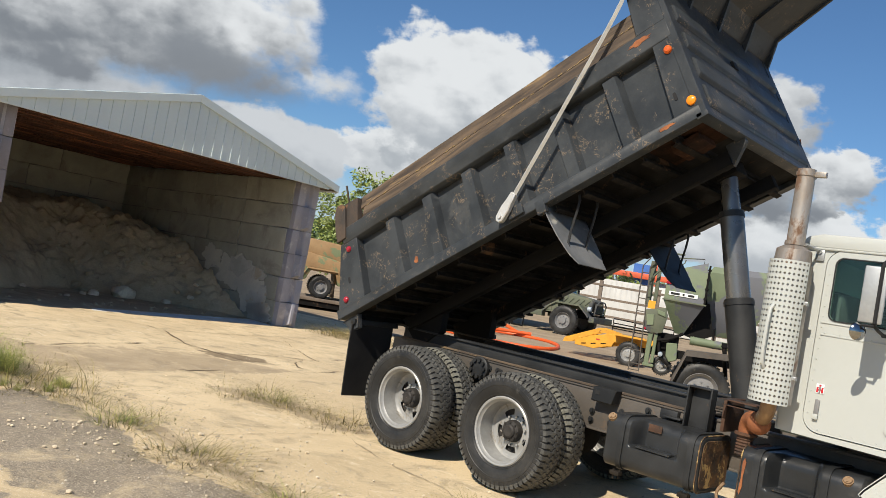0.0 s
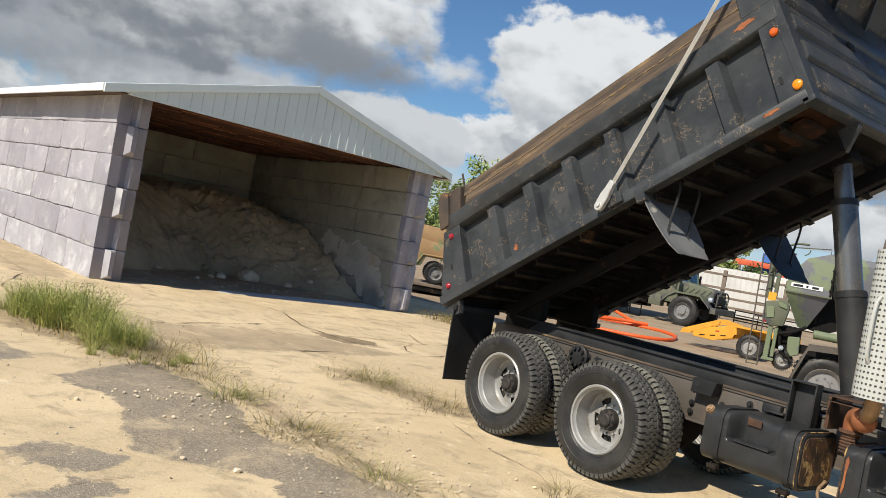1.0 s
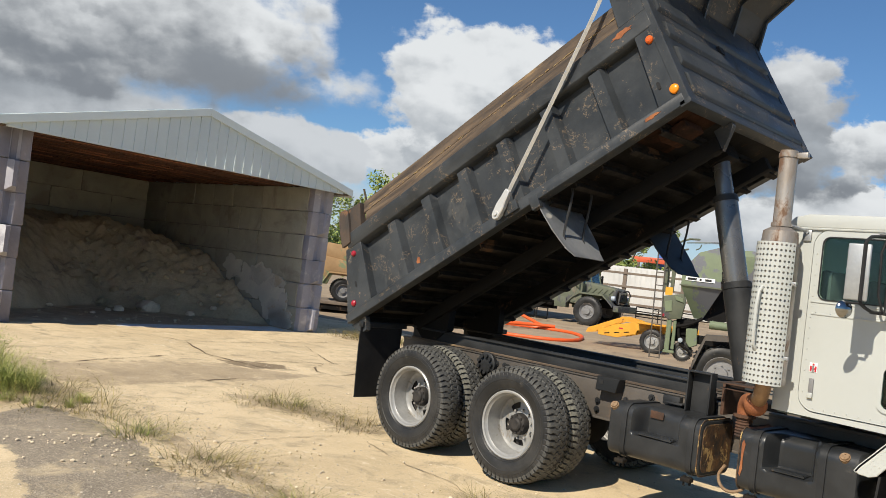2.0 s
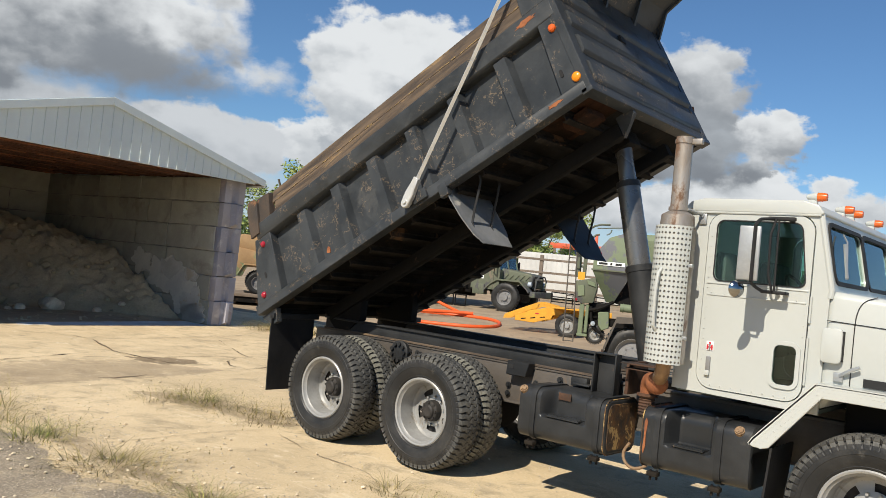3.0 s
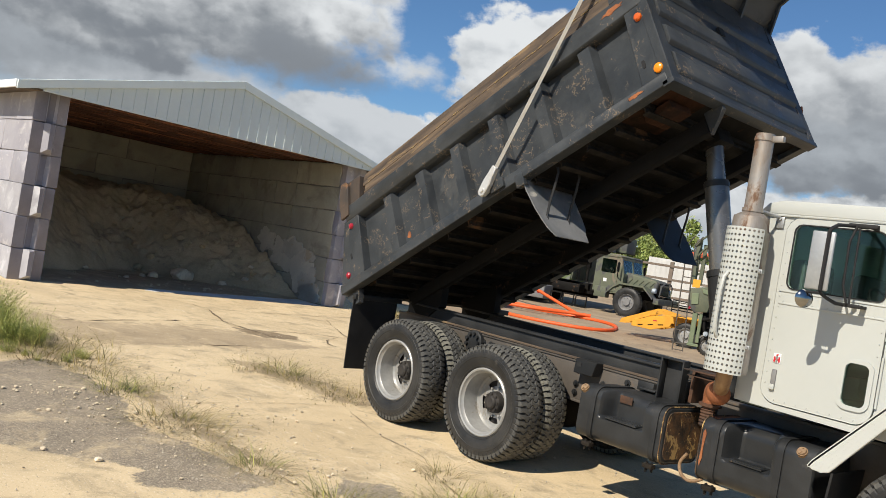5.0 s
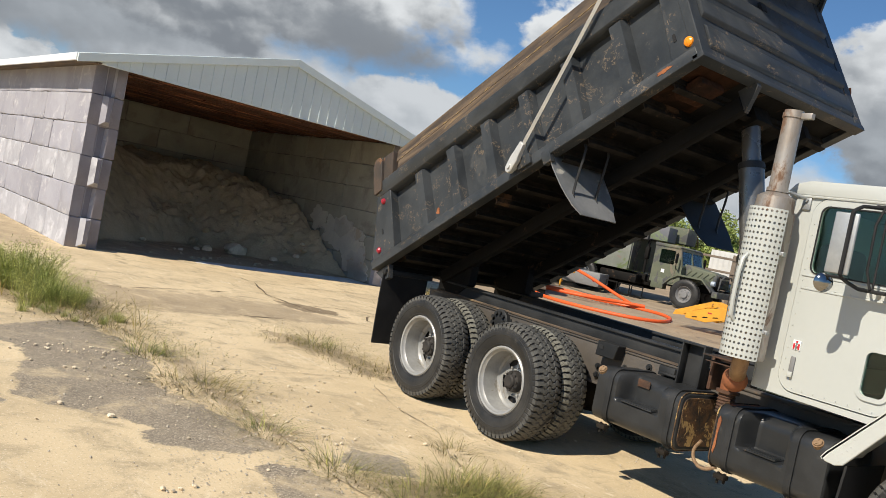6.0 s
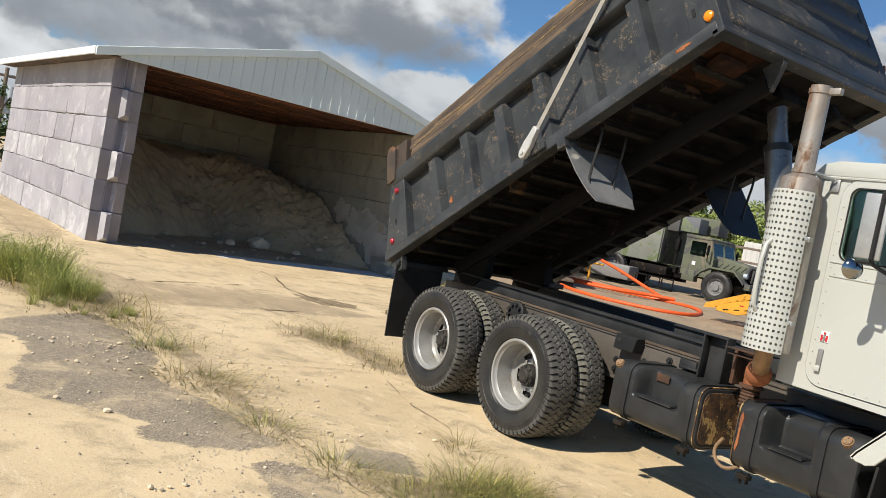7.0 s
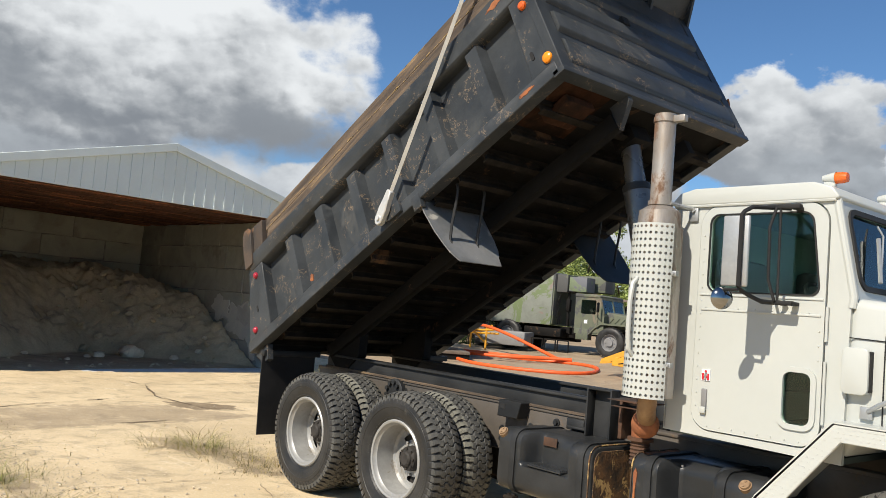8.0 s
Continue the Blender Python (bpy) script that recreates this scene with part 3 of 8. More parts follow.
def rise(x, y):
    """The yard climbs gently towards the far side."""
    d = max(0.0, min(y, 75.0) - 9.5)
    return 0.034 * d * d / (d + 1.5) if d else 0.0


# ---- ground ----
def sheet(name, xs, ys, height, material):
    bm = B()
    grid = [[bm.verts.new((x, y, height(x, y))) for x in xs] for y in ys]
    for j in range(len(ys) - 1):
        for i in range(len(xs) - 1):
            bm.faces.new((grid[j][i], grid[j][i + 1], grid[j + 1][i + 1], grid[j + 1][i]))
    return bm


LINES_X = [-900, -300, -120, -60] + list(range(-40, 21, 4)) + [40, 100, 300, 900]
LINES_Y = [-900, -300, -100, -40, -20, -8, 0, 8] + [9 + k for k in range(0, 17, 1)] + [30, 40, 50, 60, 75, 90, 200, 500, 1400]
solid("ground", sheet("ground", LINES_X, LINES_Y, rise, CONCRETE), CONCRETE, "sun-bleached tan concrete yard with stains and grit", "ground", kind="structure")


LAYERS = []


def worn(name, ring, z, material, label, category, soft=0.14, cell=0.035):
    """A thin layer on the slab; its mesh carries how far each point lies inside the rim, so that the layer frays out."""
    pts = np.array(ring, float)
    lo, hi = pts.min(0) - soft, pts.max(0) + soft
    nx, ny = int((hi[0] - lo[0]) / cell) + 2, int((hi[1] - lo[1]) / cell) + 2
    gx, gy = np.meshgrid(lo[0] + cell * np.arange(nx), lo[1] + cell * np.arange(ny))
    q = np.stack([gx.ravel(), gy.ravel()], 1)
    far = np.full(len(q), 9.0)
    inside = np.zeros(len(q), bool)
    for u, v in zip(pts, np.roll(pts, -1, 0)):
        d = v - u
        t = np.clip(((q - u) @ d) / (d @ d), 0, 1)
        far = np.minimum(far, np.hypot(*(q - u - t[:, None] * d).T))
        over = (u[1] > q[:, 1]) != (v[1] > q[:, 1])
        at = u[0] + (q[:, 1] - u[1]) * d[0] / (d[1] if abs(d[1]) > 1e-9 else 1e-9)
        inside ^= over & (q[:, 0] < at)
    depth = np.where(inside, far, -far)
    LAYERS.append(name)
    z = 0.0036 + 0.0003 * len(LAYERS)
    verts = [(float(x), float(y), z * min(1.0, (d + 0.85 * soft) / (0.5 * soft)) - 0.002 + rise(float(x), float(y))) for (x, y), d in zip(q, depth)]
    faces = []
    for j in range(ny - 1):
        for i in range(nx - 1):
            k = j * nx + i
            if max(depth[k], depth[k + 1], depth[k + nx], depth[k + nx + 1]) > -soft * 0.9:
                faces.append((k, k + 1, k + nx + 1, k + nx))
    data = bpy.data.meshes.new(name)
    data.from_pydata(verts, [], faces)
    attr = data.attributes.new("inset", "FLOAT", "POINT")
    attr.data.foreach_set("value", np.clip(0.5 + depth / (2 * soft), 0, 1).astype(np.float32))
    data.materials.append(material)
    return tagged(new(name, data), label, category, kind="structure")


worn("asphalt_patch", [(-1.76, -3.75), (-2.06, -3.36), (-2.44, -2.87), (-2.6, -2.56), (-2.0, -2.53), (-1.73, -2.39), (-1.23, -2.37), (-0.72, -2.38), (-0.1, -2.56), (0.2, -2.53), (0.49, -2.37), (0.84, -2.3),
     (1.17, -2.24), (1.6, -2.13), (1.66, -2.42), (1.63, -2.74), (1.53, -2.96), (1.38, -3.07), (1.1, -2.93), (1.0, -3.1), (0.8, -3.28), (0.66, -3.48), (0.43, -3.7), (0.11, -3.62), (-0.17, -3.61), (-0.64, -3.45), (-1.1, -3.44), (-1.38, -3.65)],
     0.003, ASPHALT, "worn gravelly grey asphalt patch sunk in pale concrete", "patch", 0.12)
worn("asphalt_patch", [(1.93, -2.48), (1.88, -2.29), (2.03, -2.13), (2.29, -2.08), (2.9, -2.06), (3.2, -2.3), (2.9, -2.6), (2.42, -2.56), (2.21, -2.5)], 0.003, ASPHALT, "small worn grey asphalt patch in the slab", "patch", 0.1)
worn("asphalt_patch", [(0.35, -4.5), (0.2, -4.24), (0.28, -4.05), (0.6, -3.77), (0.82, -3.92), (0.83, -4.21), (0.57, -4.48)], 0.003, SMEAR, "thin gritty asphalt smear on concrete", "patch", 0.16)
worn("asphalt_patch", [(1.11, -4.35), (0.96, -4.22), (1.05, -4.03), (1.18, -3.96), (1.31, -4.14), (1.35, -4.45), (1.2, -4.6)], 0.003, SMEAR, "thin gritty asphalt smear on concrete", "patch", 0.12)
worn("asphalt_patch", [(-3.3, -4.6), (-3.2, -3.95), (-2.45, -3.75), (-2.25, -4.1), (-2.5, -4.6)], 0.003, SMEAR, "thin gritty asphalt smear on concrete", "patch", 0.2)
worn("asphalt_patch", [(1.6, -1.55), (1.85, -1.25), (2.3, -1.35), (2.2, -1.75), (1.8, -1.8)], 0.003, SMEAR, "gritty grey patch in the slab", "patch", 0.14)
worn("asphalt_patch", [(-4.7, -1.85), (-4.7, -1.0), (-4.75, 0.1), (-4.5, 0.8), (-4.1, 0.95), (-3.95, 0.2), (-3.9, -0.6), (-3.75, -1.5), (-4.0, -1.95)], 0.003, SMEAR, "long grey gritty strip of asphalt along a joint", "patch", 0.2)
worn("dirt_stain", [(-6.2, -2.1), (-5.2, -1.4), (-5.5, 0.0), (-5.3, 0.9), (-4.9, 1.2), (-4.15, 1.85), (-3.85, 1.1), (-3.75, -0.3), (-3.55, -1.5), (-3.9, -2.0), (-5.0, -2.3)], 0.003, SOIL, "brown dirt stain across the concrete", "stain", 0.3)
worn("dirt_stain", [(-5.65, 1.1), (-5.5, 1.6), (-5.15, 2.0), (-4.75, 1.8), (-4.8, 1.2), (-5.2, 1.05)], 0.003, WET_SOIL, "dark soil washed out of a crack", "stain", 0.16)
worn("dirt_stain", [(-5.9, -3.9), (-5.2, -3.0), (-4.4, -2.1), (-3.2, -2.0), (-2.5, -2.25), (-2.6, -2.6), (-3.1, -3.1), (-3.7, -3.5), (-4.2, -3.9)], 0.003, SOIL, "brown soil round the weeds", "stain", 0.22)
worn("dirt_stain", [(-20.5, -2.1), (-15, -1.75), (-10.2, -1.6), (-9.2, -1.9), (-9.0, -2.6), (-13, -3.0), (-20.5, -3.6)], 0.003, SOIL, "grimy strip of soil along the block wall", "stain", 0.4, 0.12)
worn("dirt_stain", [(-2.9, -0.35), (-2.3, -0.35), (-1.6, -0.1), (-0.8, -0.1), (-0.5, 0.2), (-0.9, 0.55), (-1.8, 0.35), (-2.7, 0.1)], 0.003, SOIL, "brown soil at the foot of dry weeds", "stain", 0.18)
worn("dirt_stain", [(-1.6, -2.25), (-0.6, -2.2), (0.3, -2.2), (1.4, -2.05), (1.5, -1.9), (0.6, -2.0), (-0.3, -1.95), (-1.3, -1.9)], 0.003, SOIL, "brown soil along a weedy slab joint", "stain", 0.16)
worn("dirt_stain", [(2.0, -2.0), (2.4, -1.9), (2.9, -1.4), (2.9, -0.6), (2.5, -0.8), (2.3, -1.4)], 0.003, SOIL, "brown soil at the foot of weeds", "stain", 0.16)
worn("shed_floor", [(-9.75, -0.8), (-10.2, 5.5), (-19.9, 4.9), (-19.4, -1.4)], 0.003, SOIL, "grimy brown slab inside the shed", "floor", 0.3, 0.12)
worn("salt_spill", [(-9.75, 1.2), (-9.85, 3.2), (-10.0, 4.6), (-10.1, 5.6), (-11.0, 5.55), (-10.8, 4.6), (-10.5, 3.2), (-10.15, 1.4)], 0.003, SPILL, "pale salt spilled across the shed mouth", "stain", 0.2, 0.05)


def dirt_edge(x, y):
    return rise(x, y) + 0.012


ys = [9.5 + 0.5 * k for k in range(30)] + [26, 30, 35, 42, 50, 62]
xs = [-60, -45, -34] + [-30 + 1.0 * k for k in range(46)]
bm = sheet("yard_dirt", xs, ys, dirt_edge, YARD_DIRT)
for v in bm.verts:
    if v.co.y < 9.6:
        v.co.y += 1.2 * noise.noise((v.co.x * 0.5, 0.3, 0.0))
        v.co.z = rise(0, v.co.y) + 0.004
solid("yard_dirt", bm, YARD_DIRT, "bare brown dirt of the storage yard", "ground", kind="structure")


def crack(line, width, seed, material=DIRT):
    """A ragged crack along a line: it wanders, widens, narrows and breaks off for short stretches."""
    rnd = random.Random(seed)
    pts = []
    for (x0, y0), (x1, y1) in zip(line, line[1:]):
        n = max(2, int(math.hypot(x1 - x0, y1 - y0) / 0.05))
        for k in range(n):
            t = k / n
            x, y = x0 + (x1 - x0) * t, y0 + (y1 - y0) * t
            v = noise.noise_vector((x * 2.2, y * 2.2, seed)) * 0.05 + noise.noise_vector((x * 9, y * 9, seed)) * 0.018
            pts.append((x + v.x, y + v.y))
    pts.append(line[-1])
    bm = B()
    rows = []
    for i, (x, y) in enumerate(pts):
        a, b = pts[max(i - 1, 0)], pts[min(i + 1, len(pts) - 1)]
        d = Vector((b[0] - a[0], b[1] - a[1])).normalized()
        end = min(1.0, i / 6, (len(pts) - 1 - i) / 6)
        w = width * max(0.0, 0.42 + 0.9 * noise.noise((x * 3.5, y * 3.5, seed + 0.5)) + rnd.uniform(-0.16, 0.16)) * end + 0.0008
        z = 0.0095 + rise(x, y)
        rows.append((bm.verts.new((x - d.y * w * rnd.uniform(0.5, 1.3), y + d.x * w, z)), bm.verts.new((x + d.y * w * rnd.uniform(0.5, 1.3), y - d.x * w, z))))
    for (a, b), (c, d) in zip(rows, rows[1:]):
        bm.faces.new((a, b, d, c))
    return solid("crack", bm, material, "thin dark crack in the concrete slab", "crack", kind="structure")


crack([(-7.71, 1.61), (-7.0, 1.4), (-6.29, 1.23), (-5.71, 1.27), (-5.32, 1.35), (-4.95, 1.38), (-4.86, 1.68)], 0.03, 1)
crack([(-5.19, -1.81), (-5.26, -1.39), (-5.49, -0.83), (-5.8, -0.2), (-6.04, 0.56), (-6.22, 1.2)], 0.02, 2)
crack([(-5.44, 1.42), (-5.53, 2.02), (-5.46, 2.65), (-5.29, 2.95), (-5.47, 3.91), (-5.4, 5.2)], 0.022, 4)
crack([(-7.56, 4.13), (-6.63, 3.67), (-5.61, 3.25), (-5.13, 3.13), (-4.84, 3.21), (-4.7, 4.2)], 0.02, 11)
crack([(-5.29, 2.91), (-4.88, 2.44), (-4.55, 2.23), (-4.34, 2.25), (-4.14, 2.26), (-4.34, 3.0), (-4.3, 4.0)], 0.02, 3)
crack([(-3.95, -0.35), (-3.82, -0.11), (-3.9, 0.23), (-4.0, 0.5)], 0.03, 12)
crack([(-8.9, 0.6), (-8.2, 1.5), (-7.71, 1.61), (-7.9, 3.4), (-8.3, 5.4)], 0.02, 13, HAIRLINE)
crack([(-0.46, -0.14), (0.0, -0.28), (0.36, -0.4), (0.56, -0.42), (0.97, -0.47), (1.26, -0.48), (1.66, -0.7), (2.4, -0.95)], 0.007, 5, HAIRLINE)
crack([(-4.6, -2.35), (-2.6, -2.3), (-1.2, -2.14), (0.0, -2.1), (1.24, -2.02), (1.71, -2.02), (2.32, -1.99), (4.2, -1.9)], 0.009, 6, HAIRLINE)
crack([(-0.67, -1.93), (-0.67, -1.5), (-0.66, -0.99), (-0.66, -0.58), (-0.5, -0.12)], 0.007, 7, HAIRLINE)
crack([(1.16, -4.58), (1.1, -4.35), (1.01, -4.06), (0.93, -3.79), (0.8, -3.56)], 0.004, 8, HAIRLINE)
crack([(-9.2, -2.6), (-7.41, -3.22), (-6.0, -3.17)], 0.02, 9)
crack([(-14, -2.6), (-10, -2.5), (-8.2, -2.2)], 0.02, 10, HAIRLINE)

# ---- salt shed of stacked blocks ----
SHED = pose(-9.58, -1.43, 0, 0, 0, 4.2)
WIDE, DEEP, ROW, THICK = 7.74, 8.9, 0.578, 0.61
SLOPE, RIDGE = 0.256, WIDE / 2


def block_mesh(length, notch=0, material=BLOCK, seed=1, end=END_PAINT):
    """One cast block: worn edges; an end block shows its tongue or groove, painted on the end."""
    bm = B()
    h, w, c = ROW - 0.007, THICK - 0.008, 0.011
    if notch == 1:
        prism(bm, [(0, 0.004), (0, 0.22), (-0.07, 0.265), (-0.07, 0.375), (0, 0.42), (0, w), (-length, w), (-length, 0.004)], 0, h, "z", c, 1)
    elif notch == 2:
        prism(bm, [(0, 0.004), (0, w), (-length, w), (-length, 0.004)], 0, h, "z", c, 1)
        loft(bm, [[(-0.02, 0.215, z), (d, 0.22 + 0.45 * d, z), (d, 0.42 - 0.45 * d, z), (-0.02, 0.425, z)] for z, d in ((0.02, 0.02), (0.09, 0.15), (h - 0.03, 0.15), (h - 0.004, 0.13))])
    else:
        box(bm, -length + 0.008, 0, 0.004, w, 0, h, c, 1)
    rnd = random.Random(int(length * 100) + seed)
    if not notch:
        bmesh.ops.subdivide_edges(bm, edges=[e for e in bm.edges if e.calc_length() > 0.2], cuts=7, use_grid_fill=True)
    off = Vector((rnd.uniform(0, 50), rnd.uniform(0, 50), 0))
    for v in bm.verts:
        v.co += Vector((rnd.uniform(-1, 1), rnd.uniform(-1, 1), rnd.uniform(-1, 1))) * (0.007 if notch else 0.0025)
        if not notch:
            chip = max(0.0, noise.noise(v.co * 6.0 + off)) * 0.03
            mid = Vector((-length / 2, w / 2, h / 2))
            for axis, half in ((0, length / 2), (2, h / 2)):
                if abs(v.co[axis] - mid[axis]) > half - 0.02:
                    v.co[axis] += chip * (1 if v.co[axis] < mid[axis] else -1)
    data = mesh_of("block", bm, material, 40)
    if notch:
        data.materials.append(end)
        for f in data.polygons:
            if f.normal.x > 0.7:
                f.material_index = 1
    return data


def wall(name, label, at, length, material, lengths, seed, ends="", first_of=(1.83, 0.91), washed=()):
    """A wall of stacked blocks, each a piece of its own, running back along -x from its face."""
    core = B()
    box(core, -length + 0.05, -0.09, 0.03, THICK - 0.03, 0, 6 * ROW - 0.02)
    body = tagged(new(name, mesh_of(name, core, MORTAR)), label, "wall", kind="structure")
    body.matrix_basis = at
    rnd = random.Random(seed)
    shapes = {}
    for row in range(6):
        x = 0.0
        first = True
        while x < length - 0.05:
            ln = first_of[row % 2] if first else rnd.choice(lengths)
            if washed and row == 5:
                ln = 0.86 if first else 3.6
            ln = min(ln, length - x)
            if length - x - ln < 0.3:
                ln = length - x
            kind = (2 if row % 2 == 0 else 1) if (first and ends) else 0
            wash = row in washed and rnd.random() < 0.85
            key = (round(ln, 2), kind, rnd.randrange(3), wash)
            if key not in shapes:
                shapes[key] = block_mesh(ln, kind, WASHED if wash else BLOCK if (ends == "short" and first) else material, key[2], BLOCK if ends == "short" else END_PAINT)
            b = part("block", shapes[key], None, body)
            b.matrix_basis = pose(-x, rnd.uniform(-0.009, 0.009), row * ROW, 0, rnd.uniform(-0.2, 0.2), rnd.uniform(-0.3, 0.3))
            x += ln
            first = False
    return body


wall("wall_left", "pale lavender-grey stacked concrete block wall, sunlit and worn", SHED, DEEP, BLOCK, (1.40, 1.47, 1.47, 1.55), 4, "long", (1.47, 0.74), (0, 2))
wall("wall_right", "bare grey concrete block wall with a lavender-painted end", SHED @ pose(0, WIDE - THICK, 0), DEEP, BLOCK_IN, (1.83, 1.3, 1.83, 0.92), 7, "short", (0.15, 0.2))
wall("wall_back", "bare concrete block wall at the back of the shed", SHED @ pose(-DEEP + THICK, THICK + 0.004, 0, 0, 0, -90), WIDE - 2 * THICK - 0.01, BLOCK_IN, (1.83, 1.83, 1.75), 9, "", (1.83, 0.91))

# dried salt splashed on the right wall
rnd = random.Random(14)
for x, z, rx, rz in ((-1.9, 1.05, 0.75, 0.42), (-1.15, 0.6, 0.45, 0.42), (-2.9, 1.3, 0.4, 0.3), (-1.75, 1.2, 0.42, 0.24), (-0.72, 0.22, 0.42, 0.22), (-0.66, 0.5, 0.16, 0.38), (-1.0, 0.42, 0.22, 0.26), (-1.0, 1.1, 0.3, 0.16), (-0.5, 0.12, 0.3, 0.11)):
    ring = []
    for k in range(110):
        a = 2 * math.pi * k / 110
        q = 1 + 0.5 * noise.noise((math.cos(a) * 1.6 + x, math.sin(a) * 1.6 + z, 0.0)) + 0.14 * noise.noise((math.cos(a) * 5 + x * 3, math.sin(a) * 5 + z, 4.0)) + 0.07 * noise.noise((math.cos(a) * 13, math.sin(a) * 13 + x, 9.0))
        ring.append((x + rx * q * math.cos(a), max(0.02, z + rz * q * math.sin(a))))
    bm = B()
    wet = rx > 0.7 or (x, z) in ((-1.15, 0.6), (-2.9, 1.3))
    prism(bm, ring, WIDE - THICK - (0.013 if wet else 0.02), WIDE - THICK + 0.02, "y")
    tagged(new("damp_stain" if wet else "salt_crust", mesh_of("salt_crust", bm, DAMP if wet else CRUST)), "dark damp stain on the block wall" if wet else "pale bluish crust of dried salt on the block wall", "stain", kind="structure").matrix_basis = SHED

shed = thing("shed_roof", "pale ribbed metal gable roof over the block shed", "roof", kind="structure", at=SHED)
EAVE = 3.43


def roof_z(y):
    return EAVE + SLOPE * (min(y, WIDE - y) + 0.42)


for low, high in ((-0.42, RIDGE), (WIDE + 0.26, RIDGE)):
    bm = B()
    outline = [(low, roof_z(low) + 0.03), (high, roof_z(high) + 0.03), (high, roof_z(high) + 0.06), (low, roof_z(low) + 0.06)]
    prism(bm, outline, -DEEP - 0.35, 0.35, "x")
    slab = part("roof_sheet", bm, SIDING, shed, "pale ribbed metal sheeting")
    for k in range(int((DEEP + 0.6) / 0.245) + 1):
        bm = B() if k == 0 else bm
        x = -DEEP - 0.3 + k * 0.245
        prism(bm, [(low, roof_z(low) + 0.062), (high, roof_z(high) + 0.062), (high, roof_z(high) + 0.085), (low, roof_z(low) + 0.085)], x, x + 0.03, "x")
    part("roof_ribs", bm, SIDING, slab)
for low, high in ((-0.44, RIDGE), (WIDE + 0.28, RIDGE)):
    bm = B()
    prism(bm, [(low, roof_z(low) - 0.09), (high, roof_z(high) - 0.09), (high, roof_z(high) + 0.07), (low, roof_z(low) + 0.07)], 0.33, 0.37, "x", 0.006, 1)
    part("rake_trim", bm, SIDING, shed, "pale folded metal rake trim")
for y0, y1 in ((-0.46, -0.42), (WIDE + 0.26, WIDE + 0.30)):
    bm = B()
    box(bm, -DEEP - 0.35, 0.325, y0, y1, EAVE - 0.07, EAVE + 0.07, 0.005, 1)
    part("eave_trim", bm, TRIM, shed, "white eave trim")
    bm = B()
    ya, yb = (y1, 0.0) if y0 < 0 else (WIDE, y0)
    box(bm, -DEEP - 0.3, 0.325, ya, yb, EAVE - 0.03, EAVE - 0.005)
    part("soffit", bm, BOARD, shed, "dark timber soffit")
# gable siding, panel by panel
PITCH = 0.228
count = int((WIDE + 0.84) / PITCH)
for k in range(count + 1):
    y0 = -0.42 + k * PITCH
    y1 = min(y0 + PITCH - 0.001, WIDE + 0.26)
    if y1 - y0 < 0.05:
        continue
    foot = 3.42
    bm = B()
    outline = [(y0, foot), (y1, foot), (y1, max(roof_z(y1) - 0.01, foot + 0.01))]
    if y0 < RIDGE < y1:
        outline.append((RIDGE, roof_z(RIDGE) - 0.01))
    outline.append((y0, max(roof_z(y0) - 0.01, foot + 0.012)))
    prism(bm, outline, 0.28, 0.31, "x")
    prism(bm, [(y0, foot), (y0 + 0.035, foot), (y0 + 0.035, max(roof_z(y0) - 0.02, foot + 0.011)), (y0, max(roof_z(y0) - 0.02, foot + 0.011))], 0.31, 0.328, "x")
    part("siding_panel", bm, SIDING, shed)
bm = B()
box(bm, 0.26, 0.316, -0.42, WIDE + 0.26, 3.40, 3.43, 0.004, 1)
part("header_trim", bm, SIDING, shed, "folded metal edge over the opening")
# plank ceiling
bm = B()
rnd = random.Random(5)
x = 0.27
while x > -DEEP + 0.15:
    y = THICK - 0.12
    while y < WIDE - THICK + 0.1:
        ln = min(rnd.uniform(0.5, 2.0), WIDE - THICK + 0.12 - y)
        z = 3.475 + rnd.uniform(-0.012, 0.012)
        box(bm, x - 0.135, x, y, y + ln - 0.01, z, z + 0.03)
        y += ln
    x -= 0.142
solid("ceiling", bm, PLANK, "dark brown plank ceiling inside the shed", "ceiling", kind="structure").matrix_basis = SHED


# salt heap
def along(w, marks):
    """Value between the marks (position, value) at w."""
    return float(np.interp(w, [m[0] for m in marks], [m[1] for m in marks]))


